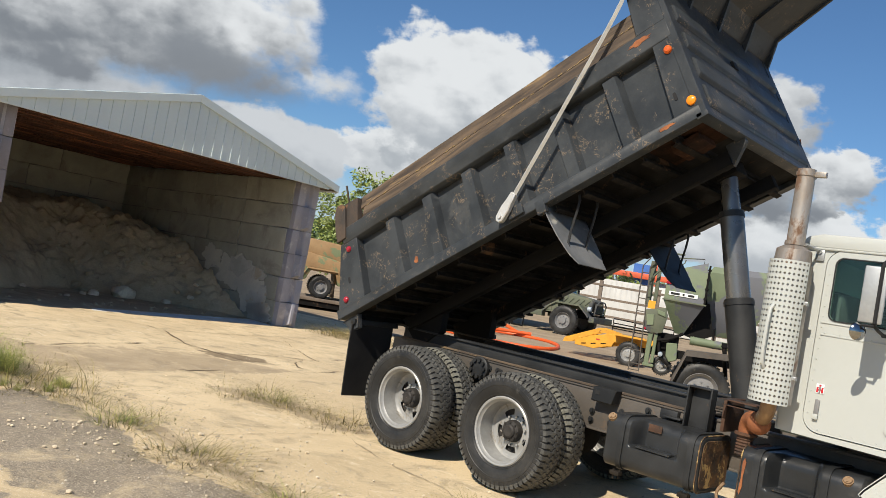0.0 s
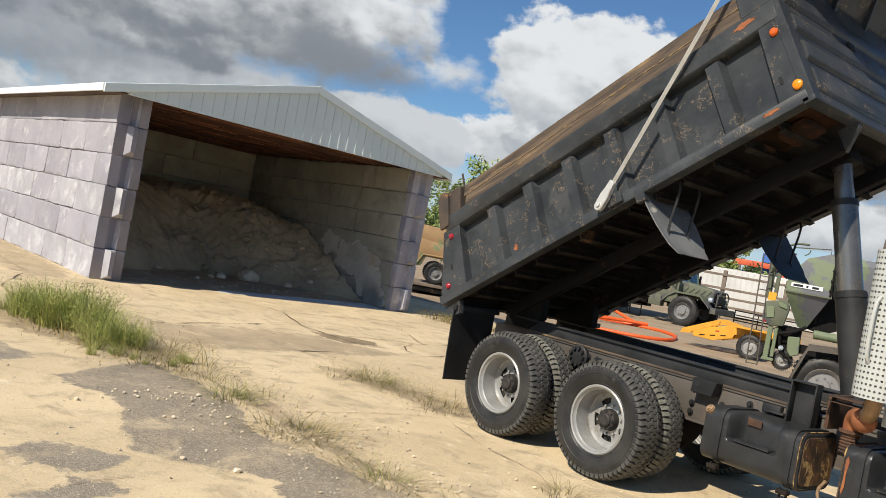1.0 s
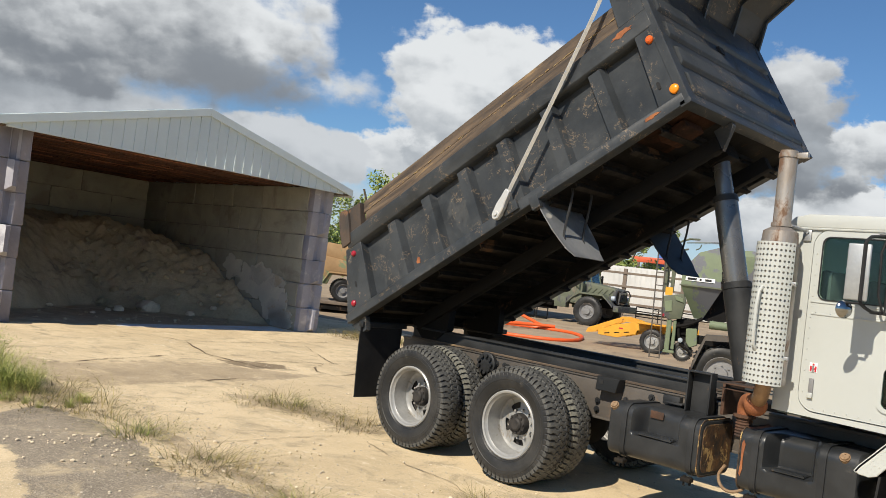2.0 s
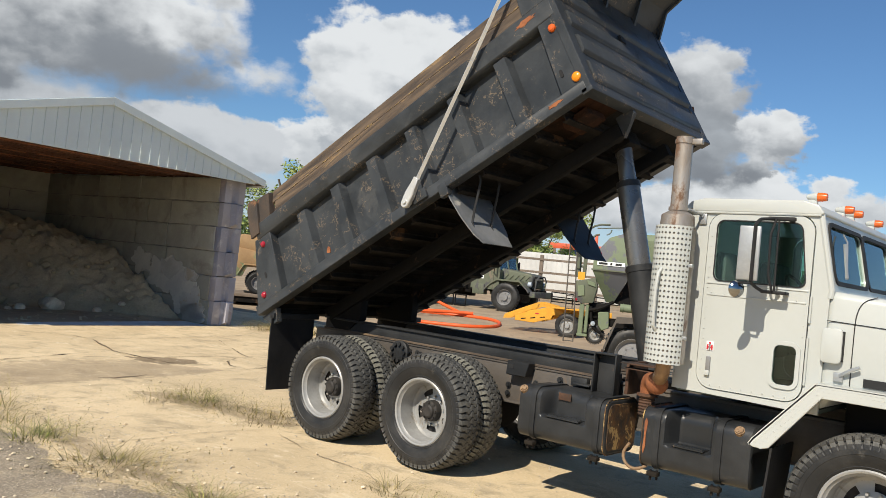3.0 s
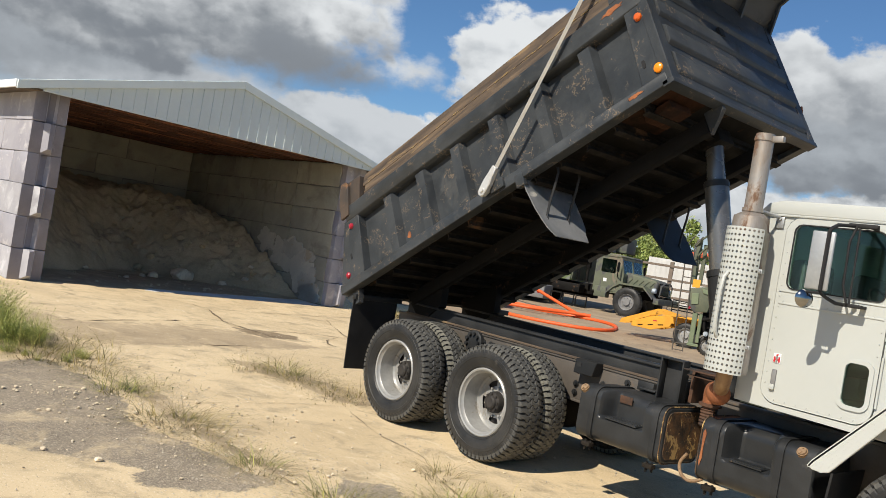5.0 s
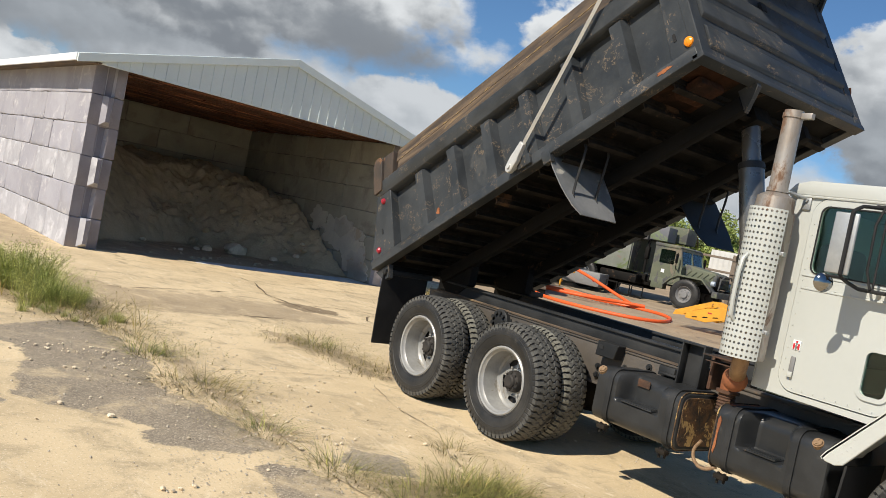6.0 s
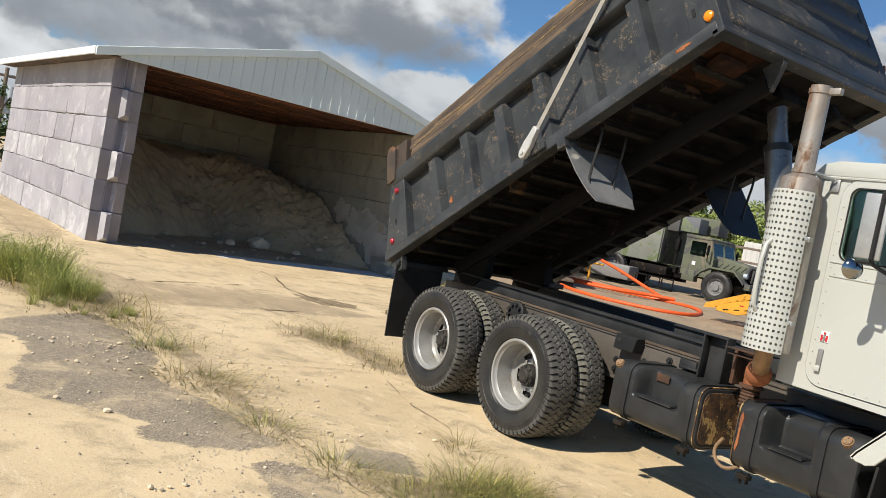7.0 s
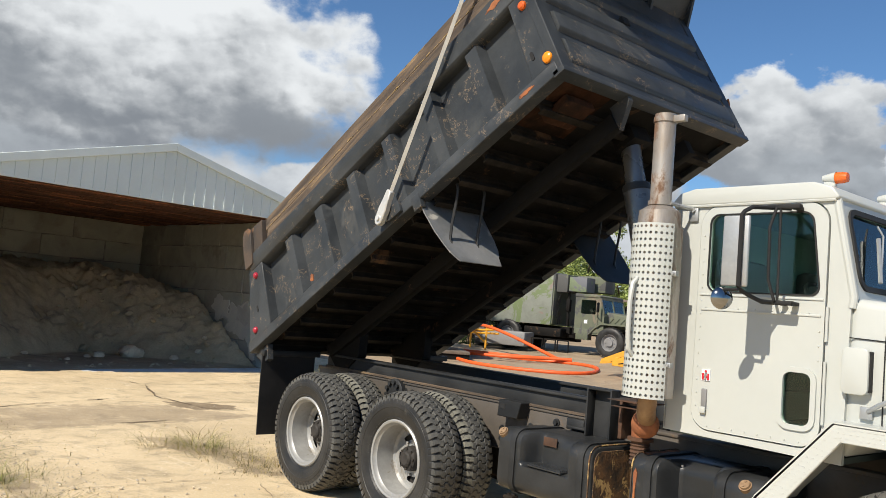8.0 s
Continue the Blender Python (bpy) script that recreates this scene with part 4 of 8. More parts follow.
def heap(x, y):
    d, w = -x, y
    foot = along(w, ((0.6, 1.7), (1.5, 2.0), (2.4, 2.8), (3.4, 3.7), (4.4, 3.8), (5.2, 3.2), (6.0, 2.2), (7.1, 1.1))) + 0.25 * noise.noise((w * 1.3, 3.1, 0.4))
    top = along(w, ((1.0, 2.22), (3.2, 2.22), (4.3, 2.06), (5.2, 2.2), (5.9, 1.92), (6.5, 1.78), (7.2, 1.62))) + 0.10 * noise.noise((w * 1.7, 0.3, 7.7))
    up = (d - foot) * along(w, ((3.0, 0.85), (5.0, 0.9), (6.2, 0.66), (7.1, 0.5)))
    if up <= 0:
        return max(0.0, 0.03 + 0.05 * noise.noise((x * 2.3, y * 2.3, 0.5))) * math.exp(up * 1.6) - 0.01
    u = 0.92 * up / top
    z = top * (u + 1 - math.sqrt((u - 1) ** 2 + 0.02)) / 2 + 0.01
    p = Vector((x, y, z))
    rough = 0.20 * noise.noise(p * 1.1) + 0.08 * abs(noise.noise(p * 2.6)) + 0.05 * noise.noise(p * 5.0) + 0.035 * noise.noise(p * 11.0)
    zone = 0.12 + 0.6 * min(1.0, max(0.0, noise.noise((w * 0.55 + 4.0, z * 0.9, 2.0)) * 2.2 + (w - 2.6) * 0.4))
    near = noise.voronoi(p * 3.4)[0]
    small = noise.voronoi(p * 8.5)[0]
    chunk = 0.21 * min(0.4, near[1] - near[0]) + 0.05 * min(0.4, small[1] - small[0])
    gully = 0.05 * abs(noise.noise((w * 3.3, z * 0.7, 1.5)))
    return max(0.0, z + (rough + chunk * zone * 1.5 - gully) * min(1.0, up * 2))


bm = sheet("salt_heap", [-8.25 + 0.05 * i for i in range(147)], [0.63 + 0.05 * j for j in range(130)], heap, SALT)
solid("salt_heap", bm, SALT, "caked grey-brown heap of road salt and sand", "heap", kind="stuff", angle=55).matrix_basis = SHED


def lump_mesh(name, size, seed, material, sub=2):
    bm = B()
    bmesh.ops.create_icosphere(bm, subdivisions=sub, radius=size)
    for v in bm.verts:
        v.co *= 1 + 0.35 * noise.noise(v.co * (1.6 / size) + Vector((seed * 3.1, 0, 0)))
        v.co.z *= 0.62
    return mesh_of(name, bm, material, 30)


for k, (x, y, s) in enumerate(((-3.1, 5.0, 0.28), (-3.0, 4.2, 0.13), (-2.5, 5.8, 0.12), (-2.9, 3.9, 0.08), (-2.3, 6.3, 0.09), (-3.0, 2.6, 0.07), (-2.2, 3.2, 0.06), (-2.6, 6.6, 0.07))):
    ob = tagged(new("salt_lump", lump_mesh("salt_lump", s, k, ROCK)), "pale caked lump lying before the salt heap", "lump", "salt lumps")
    ob.matrix_basis = SHED @ pose(x, y, max(heap(x, y), 0) + s * 0.35, 0, 0, 40 * k)
CLODS = [lump_mesh("salt_lump", 1.0, 20 + k, SALT, 1) for k in range(5)]
rnd = random.Random(77)
for k in range(64):
    y = rnd.uniform(3.9, 6.7)
    x = -(along(y, ((3.9, 3.8), (5.2, 3.2), (6.0, 2.2), (7.1, 1.1))) + rnd.random() ** 1.3 * 2.6)
    s = rnd.uniform(0.03, 0.08) if k % 4 else rnd.uniform(0.09, 0.16)
    ob = tagged(new("salt_lump", rnd.choice(CLODS)), "caked grey-brown clod on the salt heap", "lump", "salt lumps")
    ob.matrix_basis = SHED @ pose(x, y, max(heap(x, y), 0) + s * 0.22, rnd.uniform(-30, 30), rnd.uniform(-10, 50), rnd.uniform(0, 360)) @ Matrix.Diagonal((s, s * rnd.uniform(0.7, 1), s, 1))
for k in range(46):
    y, s = rnd.uniform(0.9, 6.9), rnd.uniform(0.015, 0.05)
    x = -rnd.uniform(0.7, 2.3)
    ob = tagged(new("salt_lump", rnd.choice(CLODS)), "small crumb of caked salt on the shed floor", "lump", "salt lumps")
    ob.matrix_basis = SHED @ pose(x, y, max(heap(x, y), 0) + s * 0.4, 0, 0, rnd.uniform(0, 360)) @ Matrix.Diagonal((s, s * rnd.uniform(0.7, 1), s, 1))
# ---- dump truck, bed raised ----
truck = thing("dump_truck", "white-cabbed dump truck with a raised black steel bed", "truck")

TYRE_R, TYRE_W, AXLE = 0.527, 0.275, 0.530


def tyre_mesh(caked=False):
    """A traction tyre: long shoulder lugs that run down the sidewall, and fine wavy grooves over a round crown."""
    lugs, per = 58, 10
    n = lugs * per
    bm = B()
    across = [-1 + 2 * i / 44 for i in range(45)]
    side = [(0.494, 0.003), (0.482, -0.001), (0.468, -0.004), (0.455, -0.007), (0.438, -0.009), (0.435, -0.0125), (0.405, -0.0145), (0.401, -0.011), (0.37, -0.008), (0.345, 0.0), (0.328, 0.006), (0.324, 0.003), (0.312, 0.012), (0.298, 0.03)]
    rows = []
    for i in range(n):
        a = 2 * math.pi * i / n
        phase = i / per
        worn_off = 0.75 + 0.35 * noise.noise((3 * math.cos(a), 3 * math.sin(a), 0.7))
        ring = [(r, -TYRE_W / 2 + off) for r, off in reversed(side)]
        for s in across:
            crown = TYRE_R - 0.026 * abs(s) ** 3.2
            cut = 0.0
            if abs(s) > 0.66:
                if (phase + 0.18 * (abs(s) - 0.66)) % 1.0 < 0.24:
                    cut = 0.013
            else:
                f = (phase + 0.30 * math.sin(s * 9.5)) % 1.0
                if f < 0.2:
                    cut = 0.0095 * worn_off
                elif abs(abs(s) - 0.33) < 0.03:
                    cut = 0.006 * worn_off
            ring.append((crown - cut, s * TYRE_W / 2))
        ring += [(r, TYRE_W / 2 - off) for r, off in side]
        if (phase + 0.06) % 1.0 < 0.24:
            m = len(side)
            for step, (dr, dy) in enumerate(((0.005, 0.012), (0.002, 0.011), (0.0, 0.008), (0.0, 0.004))):
                for k, sign in ((m - 1 - step, 1), (len(ring) - m + step, -1)):
                    ring[k] = (ring[k][0] - dr, ring[k][1] + dy * sign)
        rows.append([bm.verts.new((r * math.cos(a), h, r * math.sin(a))) for r, h in ring])
    for i in range(n):
        a, b = rows[i], rows[(i + 1) % n]
        for j in range(len(a) - 1):
            bm.faces.new((a[j], a[j + 1], b[j + 1], b[j]))
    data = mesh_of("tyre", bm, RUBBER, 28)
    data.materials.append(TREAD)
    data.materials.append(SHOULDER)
    # Faces down in the grooves take blacker rubber, which paints in their shade.
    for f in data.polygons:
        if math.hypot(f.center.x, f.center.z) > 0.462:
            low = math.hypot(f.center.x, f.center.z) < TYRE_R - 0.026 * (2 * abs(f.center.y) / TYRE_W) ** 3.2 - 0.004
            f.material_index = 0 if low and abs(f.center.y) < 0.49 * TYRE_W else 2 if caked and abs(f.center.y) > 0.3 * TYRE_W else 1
    return data


def rim_mesh():
    """Deep dished disc wheel with five hand holes; the dish opens to -y."""
    bm = B()
    h = -TYRE_W / 2
    lathe(bm, [(0.305, h + 0.032), (0.308, h + 0.014), (0.298, h + 0.006), (0.284, h + 0.012), (0.279, h + 0.03), (0.264, h + 0.045), (0.257, h + 0.12), (0.252, h + 0.200), (0.236, h + 0.218), (0.215, h + 0.222)], 72)
    n = 60
    radii = [(0.215, h + 0.222), (0.198, h + 0.222), (0.145, h + 0.212), (0.12, h + 0.205), (0.05, h + 0.205)]
    rows = [[bm.verts.new((r * math.cos(2 * math.pi * i / n), y, r * math.sin(2 * math.pi * i / n))) for i in range(n)] for r, y in radii]
    for k in range(len(rows) - 1):
        for i in range(n):
            if k == 1 and i % 12 in (0, 1, 2, 3, 4, 5):
                continue
            bm.faces.new((rows[k][i], rows[k][(i + 1) % n], rows[k + 1][(i + 1) % n], rows[k + 1][i]))
    lathe(bm, [(0.252, h + 0.21), (0.262, h + 0.26), (0.30, TYRE_W / 2 - 0.03)], 48)
    for i in range(10):
        a = 2 * math.pi * (i + 0.5) / 10
        cyl(bm, (0.13 * math.cos(a), h + 0.21, 0.13 * math.sin(a)), (0.13 * math.cos(a), h + 0.182, 0.13 * math.sin(a)), 0.012, n=6)
    return mesh_of("rim", bm, SILVER, 30)


def hub_mesh():
    bm = B()
    h = -TYRE_W / 2
    lathe(bm, [(0.001, h + 0.110), (0.045, h + 0.110), (0.060, h + 0.12), (0.066, h + 0.135), (0.090, h + 0.145), (0.096, h + 0.16), (0.10, h + 0.21)], 36)
    for i in range(8):
        a = 2 * math.pi * i / 8
        cyl(bm, (0.078 * math.cos(a), h + 0.15, 0.078 * math.sin(a)), (0.078 * math.cos(a), h + 0.130, 0.078 * math.sin(a)), 0.011, n=6)
    cyl(bm, (0, h + 0.25, 0), (0, TYRE_W / 2 + 0.03, 0), 0.21, n=36)
    return mesh_of("hub", bm, HUB, 30)


TYRE, CAKED, RIM, HUBM = tyre_mesh(), tyre_mesh(True), rim_mesh(), hub_mesh()


def wheel(x, y, flip, turn, z=AXLE):
    """y is the outer face."""
    w = part("wheel", RIM, None, truck, "silver-painted disc wheel")
    w.matrix_basis = pose(x, y + (-TYRE_W / 2 if flip else TYRE_W / 2), z, 0, turn, 180 if flip else 0)
    inner = y in (0.595, 2.44 - 0.595)
    part("tyre", CAKED if inner else TYRE, None, w, "worn lug tyre with a dust-caked shoulder" if inner else "worn dusty lug tyre")
    part("hub", HUBM, None, w, "greasy dark hub with bolts")


for k, x in enumerate((0.0, 1.32)):
    wheel(x, 0.0, False, 31 * k + 10)
    wheel(x, 0.595, True, 50 * k)
    wheel(x, 2.44 - 0.595, False, 20)
    wheel(x, 2.44, True, 70)
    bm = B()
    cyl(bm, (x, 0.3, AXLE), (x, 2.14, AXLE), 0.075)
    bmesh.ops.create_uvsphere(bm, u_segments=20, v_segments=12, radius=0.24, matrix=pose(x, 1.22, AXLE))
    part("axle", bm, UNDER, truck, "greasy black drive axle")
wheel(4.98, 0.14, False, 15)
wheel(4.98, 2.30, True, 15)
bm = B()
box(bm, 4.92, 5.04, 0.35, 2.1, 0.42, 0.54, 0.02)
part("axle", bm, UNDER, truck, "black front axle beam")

# Unseen shaft, added to block sunlight on the ground behind the wheels.
bm = B()
cyl(bm, (0.2, 1.22, AXLE + 0.06), (1.12, 1.22, AXLE + 0.10), 0.055)
cyl(bm, (1.52, 1.22, AXLE + 0.12), (4.1, 1.22, 0.80), 0.065)
cyl(bm, (2.5, 1.22, 0.71), (2.58, 1.22, 0.712), 0.12)
part("drive_shaft", bm, UNDER, truck, "unseen black drive shaft added to shade the ground between the rails")

# frame
for y in (0.76, 1.60):
    bm = B()
    box(bm, -1.0, 6.5, y, y + 0.08, 0.66, 1.03, 0.008)
    box(bm, -1.0, 6.5, y - 0.012, y + 0.092, 1.012, 1.034, 0.004)
    box(bm, -1.0, 6.5, y - 0.012, y + 0.092, 0.655, 0.676, 0.004)
    part("frame_rail", bm, RAIL, truck, "dusty grey-brown frame rail")
    bm = B()
    box(bm, -0.85, 2.75, y - 0.004, y + 0.075, 1.04, 1.165, 0.008)
    box(bm, -0.85, 2.75, y - 0.03, y + 0.085, 1.155, 1.175, 0.004)
    part("sub_frame", bm, BLACK_PLAIN, truck, "black hoist sub-frame rail")
    bm = B()
    box(bm, -0.85, 2.75, y - 0.022, y + 0.09, 1.0345, 1.056, 0.003, 1)
    part("timber_strip", bm, BOARD, truck, "brown timber strip between the rails")
bm = B()
cyl(bm, (0, 0, 0), (0, -0.012, 0), 0.030, n=20)
cyl(bm, (0, -0.012, 0), (0, -0.030, 0), 0.019, n=6)
BOLT = mesh_of("bolt", bm, BLACK_PLAIN, 30)
for x, z in ((0.32, 0.93), (0.47, 0.95), (0.62, 0.94), (0.80, 0.95), (0.96, 0.94), (0.62, 0.80), (0.80, 0.80), (1.75, 0.95), (1.95, 0.75), (2.30, 0.95)):
    part("bolt", BOLT, None, truck).matrix_basis = pose(x, 0.762, z)
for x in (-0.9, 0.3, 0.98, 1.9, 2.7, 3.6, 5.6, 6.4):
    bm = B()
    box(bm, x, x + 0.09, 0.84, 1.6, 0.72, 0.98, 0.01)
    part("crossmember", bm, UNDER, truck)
BOLT = B()
cyl(BOLT, (0, 0, 0), (0, -0.022, 0), 0.019, n=6)
cyl(BOLT, (0, 0, 0), (0, -0.006, 0), 0.028, n=12)
BOLT = mesh_of("bolt", BOLT, BLACK_PLAIN)
rnd = random.Random(2)
for x, z in [(0.43 + 0.155 * i, 0.955 - 0.004 * i) for i in range(5)] + [(0.5, 0.83), (0.72, 0.82), (1.75, 0.74), (1.75, 0.82), (2.05, 0.80), (2.05, 0.88), (2.32, 0.76), (2.5, 0.9), (-0.3, 0.94), (-0.45, 0.9), (-0.3, 0.8)]:
    part("bolt", BOLT, None, truck).matrix_basis = pose(x, 0.748, z)
bm = B()
lathe(bm, [(0.001, 0.70), (0.10, 0.70), (0.12, 0.712), (0.12, 0.75)], 24, "y", (0.36, 0, 0.93))
for i in range(9):
    a = 2 * math.pi * i / 9
    cyl(bm, (0.36 + 0.085 * math.cos(a), 0.70, 0.93 + 0.085 * math.sin(a)), (0.36 + 0.085 * math.cos(a), 0.675, 0.93 + 0.085 * math.sin(a)), 0.02, n=8)
part("spring_hanger", bm, BLACK_PLAIN, truck, "bolted black suspension bracket")
bm = B()
box(bm, 0.66 - 0.35, 0.66 + 0.35, 0.5, 0.72, 0.34, 0.46, 0.02)
box(bm, 0.0, 1.32, 0.62, 0.70, 0.56, 0.66, 0.02)
part("walking_beam", bm, UNDER, truck, "black tandem suspension beam")
bm = B()
prism(bm, [(1.78, 0.93), (2.0, 0.93), (2.03, 1.06), (1.79, 1.06)], 0.64, 0.752, "y", 0.006, 1)
br = part("step_bracket", bm, BLACK_PLAIN, truck, "black steel bracket bolted to the frame")
bm = B()
box(bm, 1.815, 1.865, 0.636, 0.641, 0.99, 1.03)
part("slot", bm, FLAP, br, "dark square slot")
bm = B()
box(bm, 2.72, 2.935, 0.645, 0.66, 0.93, 1.27, 0.003)
box(bm, 2.72, 2.734, 0.56, 0.645, 0.93, 1.27, 0.003)
box(bm, 2.921, 2.935, 0.56, 0.645, 0.93, 1.27, 0.003)
box(bm, 2.734, 2.921, 0.56, 0.645, 1.256, 1.27, 0.003)
box(bm, 2.75, 2.90, 0.66, 0.76, 0.95, 1.1, 0.003)
part("upright_channel", bm, BLACK_PLAIN, truck, "upright dark steel channel beside the frame")
bm = B()
box(bm, 2.44, 2.60, 0.70, 0.76, 0.93, 1.01, 0.006)
box(bm, 2.50, 2.66, 0.64, 0.74, 0.95, 0.965, 0.003)
part("valve_block", bm, BLACK_PLAIN, truck, "small black valve block on the frame")
# mud flaps behind the rear wheels
for y0, y1 in ((0.03, 0.64), (1.80, 2.41)):
    bm = B()
    loft(bm, [[(x, y0, z), (x, y1, z), (x + 0.014, y1, z), (x + 0.014, y0, z)] for x, z in ((-0.90, 0.35), (-0.915, 0.6), (-0.93, 0.9), (-0.93, 1.14))])
    part("mud_flap", bm, FLAP, truck, "black rubber mud flap")
    bm = B()
    box(bm, -0.96, -0.89, y0, y1 + 0.05, 1.12, 1.18, 0.008)
    part("flap_bar", bm, BLACK_PLAIN, truck)
# hoist: three-stage ram
FOOT, HEAD = Vector((3.00, 1.22, 1.0)), Vector((2.425, 1.22, 3.26))
for a, b, r, label in ((0.0, 0.454, 0.124, "black-painted outer barrel of the lift ram"), (0.454, 0.795, 0.104, "grey steel middle stage of the lift ram"), (0.795, 1.0, 0.08, "polished inner stage of the lift ram")):
    bm = B()
    p, q = FOOT.lerp(HEAD, a), FOOT.lerp(HEAD, b)
    cyl(bm, p, q, r, n=28)
    if b < 1:
        d = (q - p).normalized()
        collar = B()
        cyl(collar, q - d * 0.035, q + d * 0.006, r + 0.007, n=28)
        cyl(collar, q - d * 0.012, q + d * 0.022, r + 0.001, n=28)
    stage = part("lift_ram", bm, BLACK_PLAIN if a == 0 else RAM, truck, label)
    if b < 1:
        part("collar", collar, BLACK_PLAIN, stage, "black gland collar")
bm = B()
box(bm, 2.82, 3.16, 0.9, 1.54, 0.86, 1.06, 0.02)
part("ram_mount", bm, UNDER, truck)

# fuel tanks with a moulded step
def tank(x0, x1, y0, y1, z0, z1, a, b, ledge, straps, cap, label, rust_end):
    outline = []
    for (p, q), (u, v) in zip(rounded(y0, y1, z0, z1, 0.085, 5), rounded(y0, y1, z0, z1, 0.085, 5)[1:] + rounded(y0, y1, z0, z1, 0.085, 5)[:1]):
        steps = max(1, int(math.hypot(u - p, v - q) / 0.012))
        outline += [(p + (u - p) * k / steps, q + (v - q) * k / steps) for k in range(steps)]

    def ramp(t):
        t = min(1.0, max(0.0, t))
        return t * t * (3 - 2 * t)

    def section(x, shrink=0.0):
        w = ramp((x - a + 0.04) / 0.075) * ramp((b + 0.04 - x) / 0.075)
        ring = []
        for p, q in outline:
            deep = w * 0.155 * ramp((q - ledge) / 0.02) * ramp((y0 + 0.42 - p) / 0.3)
            cy, cz = (y0 + y1) / 2, (z0 + z1) / 2
            ring.append((x, cy + (p - cy) * (1 - shrink) + deep, cz + (q - cz) * (1 - shrink)))
        return ring
    bm = B()
    xs = [x0 + 0.012 + (x1 - x0 - 0.024) * k / 56 for k in range(57)]
    loft(bm, [section(x0, 0.07), section(x0 + 0.003, 0.035)] + [section(x) for x in xs] + [section(x1 - 0.003, 0.035), section(x1, 0.07)])
    body = part("fuel_tank", bm, TANK, truck, label)
    bm = B()
    box(bm, a + 0.03, b - 0.03, y0 + 0.004, y0 + 0.13, ledge + 0.006, ledge + 0.02, 0.003, 1)
    for k in range(4):
        box(bm, a + 0.04, b - 0.04, y0 + 0.015 + 0.022 * k, y0 + 0.024 + 0.022 * k, ledge + 0.018, ledge + 0.026)
    part("step", bm, TANK, body, "scuffed ribbed step tread")
    for x in straps:
        bm = B()
        ring = rounded(y0 - 0.012, y1 + 0.012, z0 - 0.012, z1 + 0.012, 0.1, 6)
        inner = rounded(y0 - 0.002, y1 + 0.002, z0 - 0.002, z1 + 0.002, 0.092, 6)
        loft(bm, [[(x - 0.024, p, q) for p, q in ring], [(x + 0.024, p, q) for p, q in ring], [(x + 0.024, p, q) for p, q in inner], [(x - 0.024, p, q) for p, q in inner], [(x - 0.024, p, q) for p, q in ring]], True, False)
        strap = part("strap", bm, BLACK_PLAIN, body, "black steel tank strap")
        bm = B()
        box(bm, x - 0.05, x + 0.035, y0 - 0.015, y0 + 0.05, z0 - 0.055, z0 - 0.02, 0.006)
        cyl(bm, (x - 0.03, y0 + 0.02, z0 - 0.09), (x - 0.03, y0 + 0.02, z0 - 0.01), 0.010, n=8)
        cyl(bm, (x + 0.02, y0 + 0.02, z0 - 0.08), (x + 0.02, y0 + 0.02, z0 - 0.01), 0.010, n=8)
        part("strap_bolt", bm, BEARER, strap, "rusty strap bracket and bolts")
    bm = B()
    way = Vector((0, -0.72, 0.69))
    c = Vector(cap)
    cyl(bm, c - way * 0.03, c + way * 0.012, 0.036, n=24)
    cyl(bm, c + way * 0.008, c + way * 0.024, 0.031, 0.028, n=24)
    lug = way.cross(Vector((1, 0, 0))).normalized()
    for s_ in (-1, 1):
        cyl(bm, c + way * 0.022 + lug * 0.016 * s_, c + way * 0.030 + lug * 0.016 * s_, 0.006, n=8)
    part("filler_cap", bm, CAP, body, "dull brown filler cap")
    bm = B()
    e0, e1 = (x1 + 0.0, x1 + 0.006) if rust_end else (x0 - 0.006, x0)
    prism(bm, rounded(y0 + 0.03, y1 - 0.03, z0 + 0.03, z1 - 0.03, 0.07, 5), e0, e1, "x", 0.003, 1)
    part("tank_end", bm, RUST_DARK, body, "peeling rusty end plate of the tank")
    # welded seam round the end
    bm = B()
    xr = x1 - 0.012 if rust_end else x0 + 0.012
    ring = rounded(y0 - 0.004, y1 + 0.004, z0 - 0.004, z1 + 0.004, 0.088, 6)
    tube(bm, [(xr, p, q) for p, q in ring + ring[:1]], 0.005, 6)
    part("seam", bm, RUST_DARK, body, "rusty welded seam")
    return body


t1 = tank(2.25, 3.08, 0.20, 0.74, 0.50, 0.93, 2.50, 2.86, 0.70, (2.40, 3.0), (2.285, 0.215, 0.895), "black fuel tank with a moulded step and a rusty end", True)
t2 = tank(3.38, 4.22, 0.20, 0.74, 0.50, 0.95, 3.60, 3.90, 0.69, (3.51, 3.985), (4.12, 0.215, 0.905), "black fuel tank with a moulded step and rust streaks", False)
bm = B()
box(bm, 2.55, 2.67, 0.338, 0.347, 0.845, 0.905, 0.002)
part("plate", bm, RUST_UNDER, t1, "small faded red plate")
bm = B()
prism(bm, [(3.405, 0.62), (3.412, 0.72), (3.408, 0.84), (3.42, 0.87), (3.434, 0.84), (3.424, 0.74), (3.428, 0.66), (3.415, 0.60)], 0.193, 0.202)
part("rust_streak", bm, RUST, t2, "orange rust streak down the tank")
bm = B()
prism(bm, [(3.395, 0.30), (3.44, 0.27), (3.47, 0.31), (3.455, 0.42), (3.475, 0.50), (3.45, 0.62), (3.40, 0.64), (3.41, 0.48)], 0.9485, 0.9535, "z")
part("rust_patch", bm, RUST, t2, "orange rust on top of the tank")
bm = B()
tube(bm, [(3.27, 0.26, 0.64), (3.225, 0.25, 0.57), (3.235, 0.25, 0.50), (3.29, 0.25, 0.455), (3.36, 0.25, 0.46), (3.42, 0.27, 0.50)], 0.0125, 8, 2)
part("hose", bm, CAP, truck, "brown looped hose under the tanks")

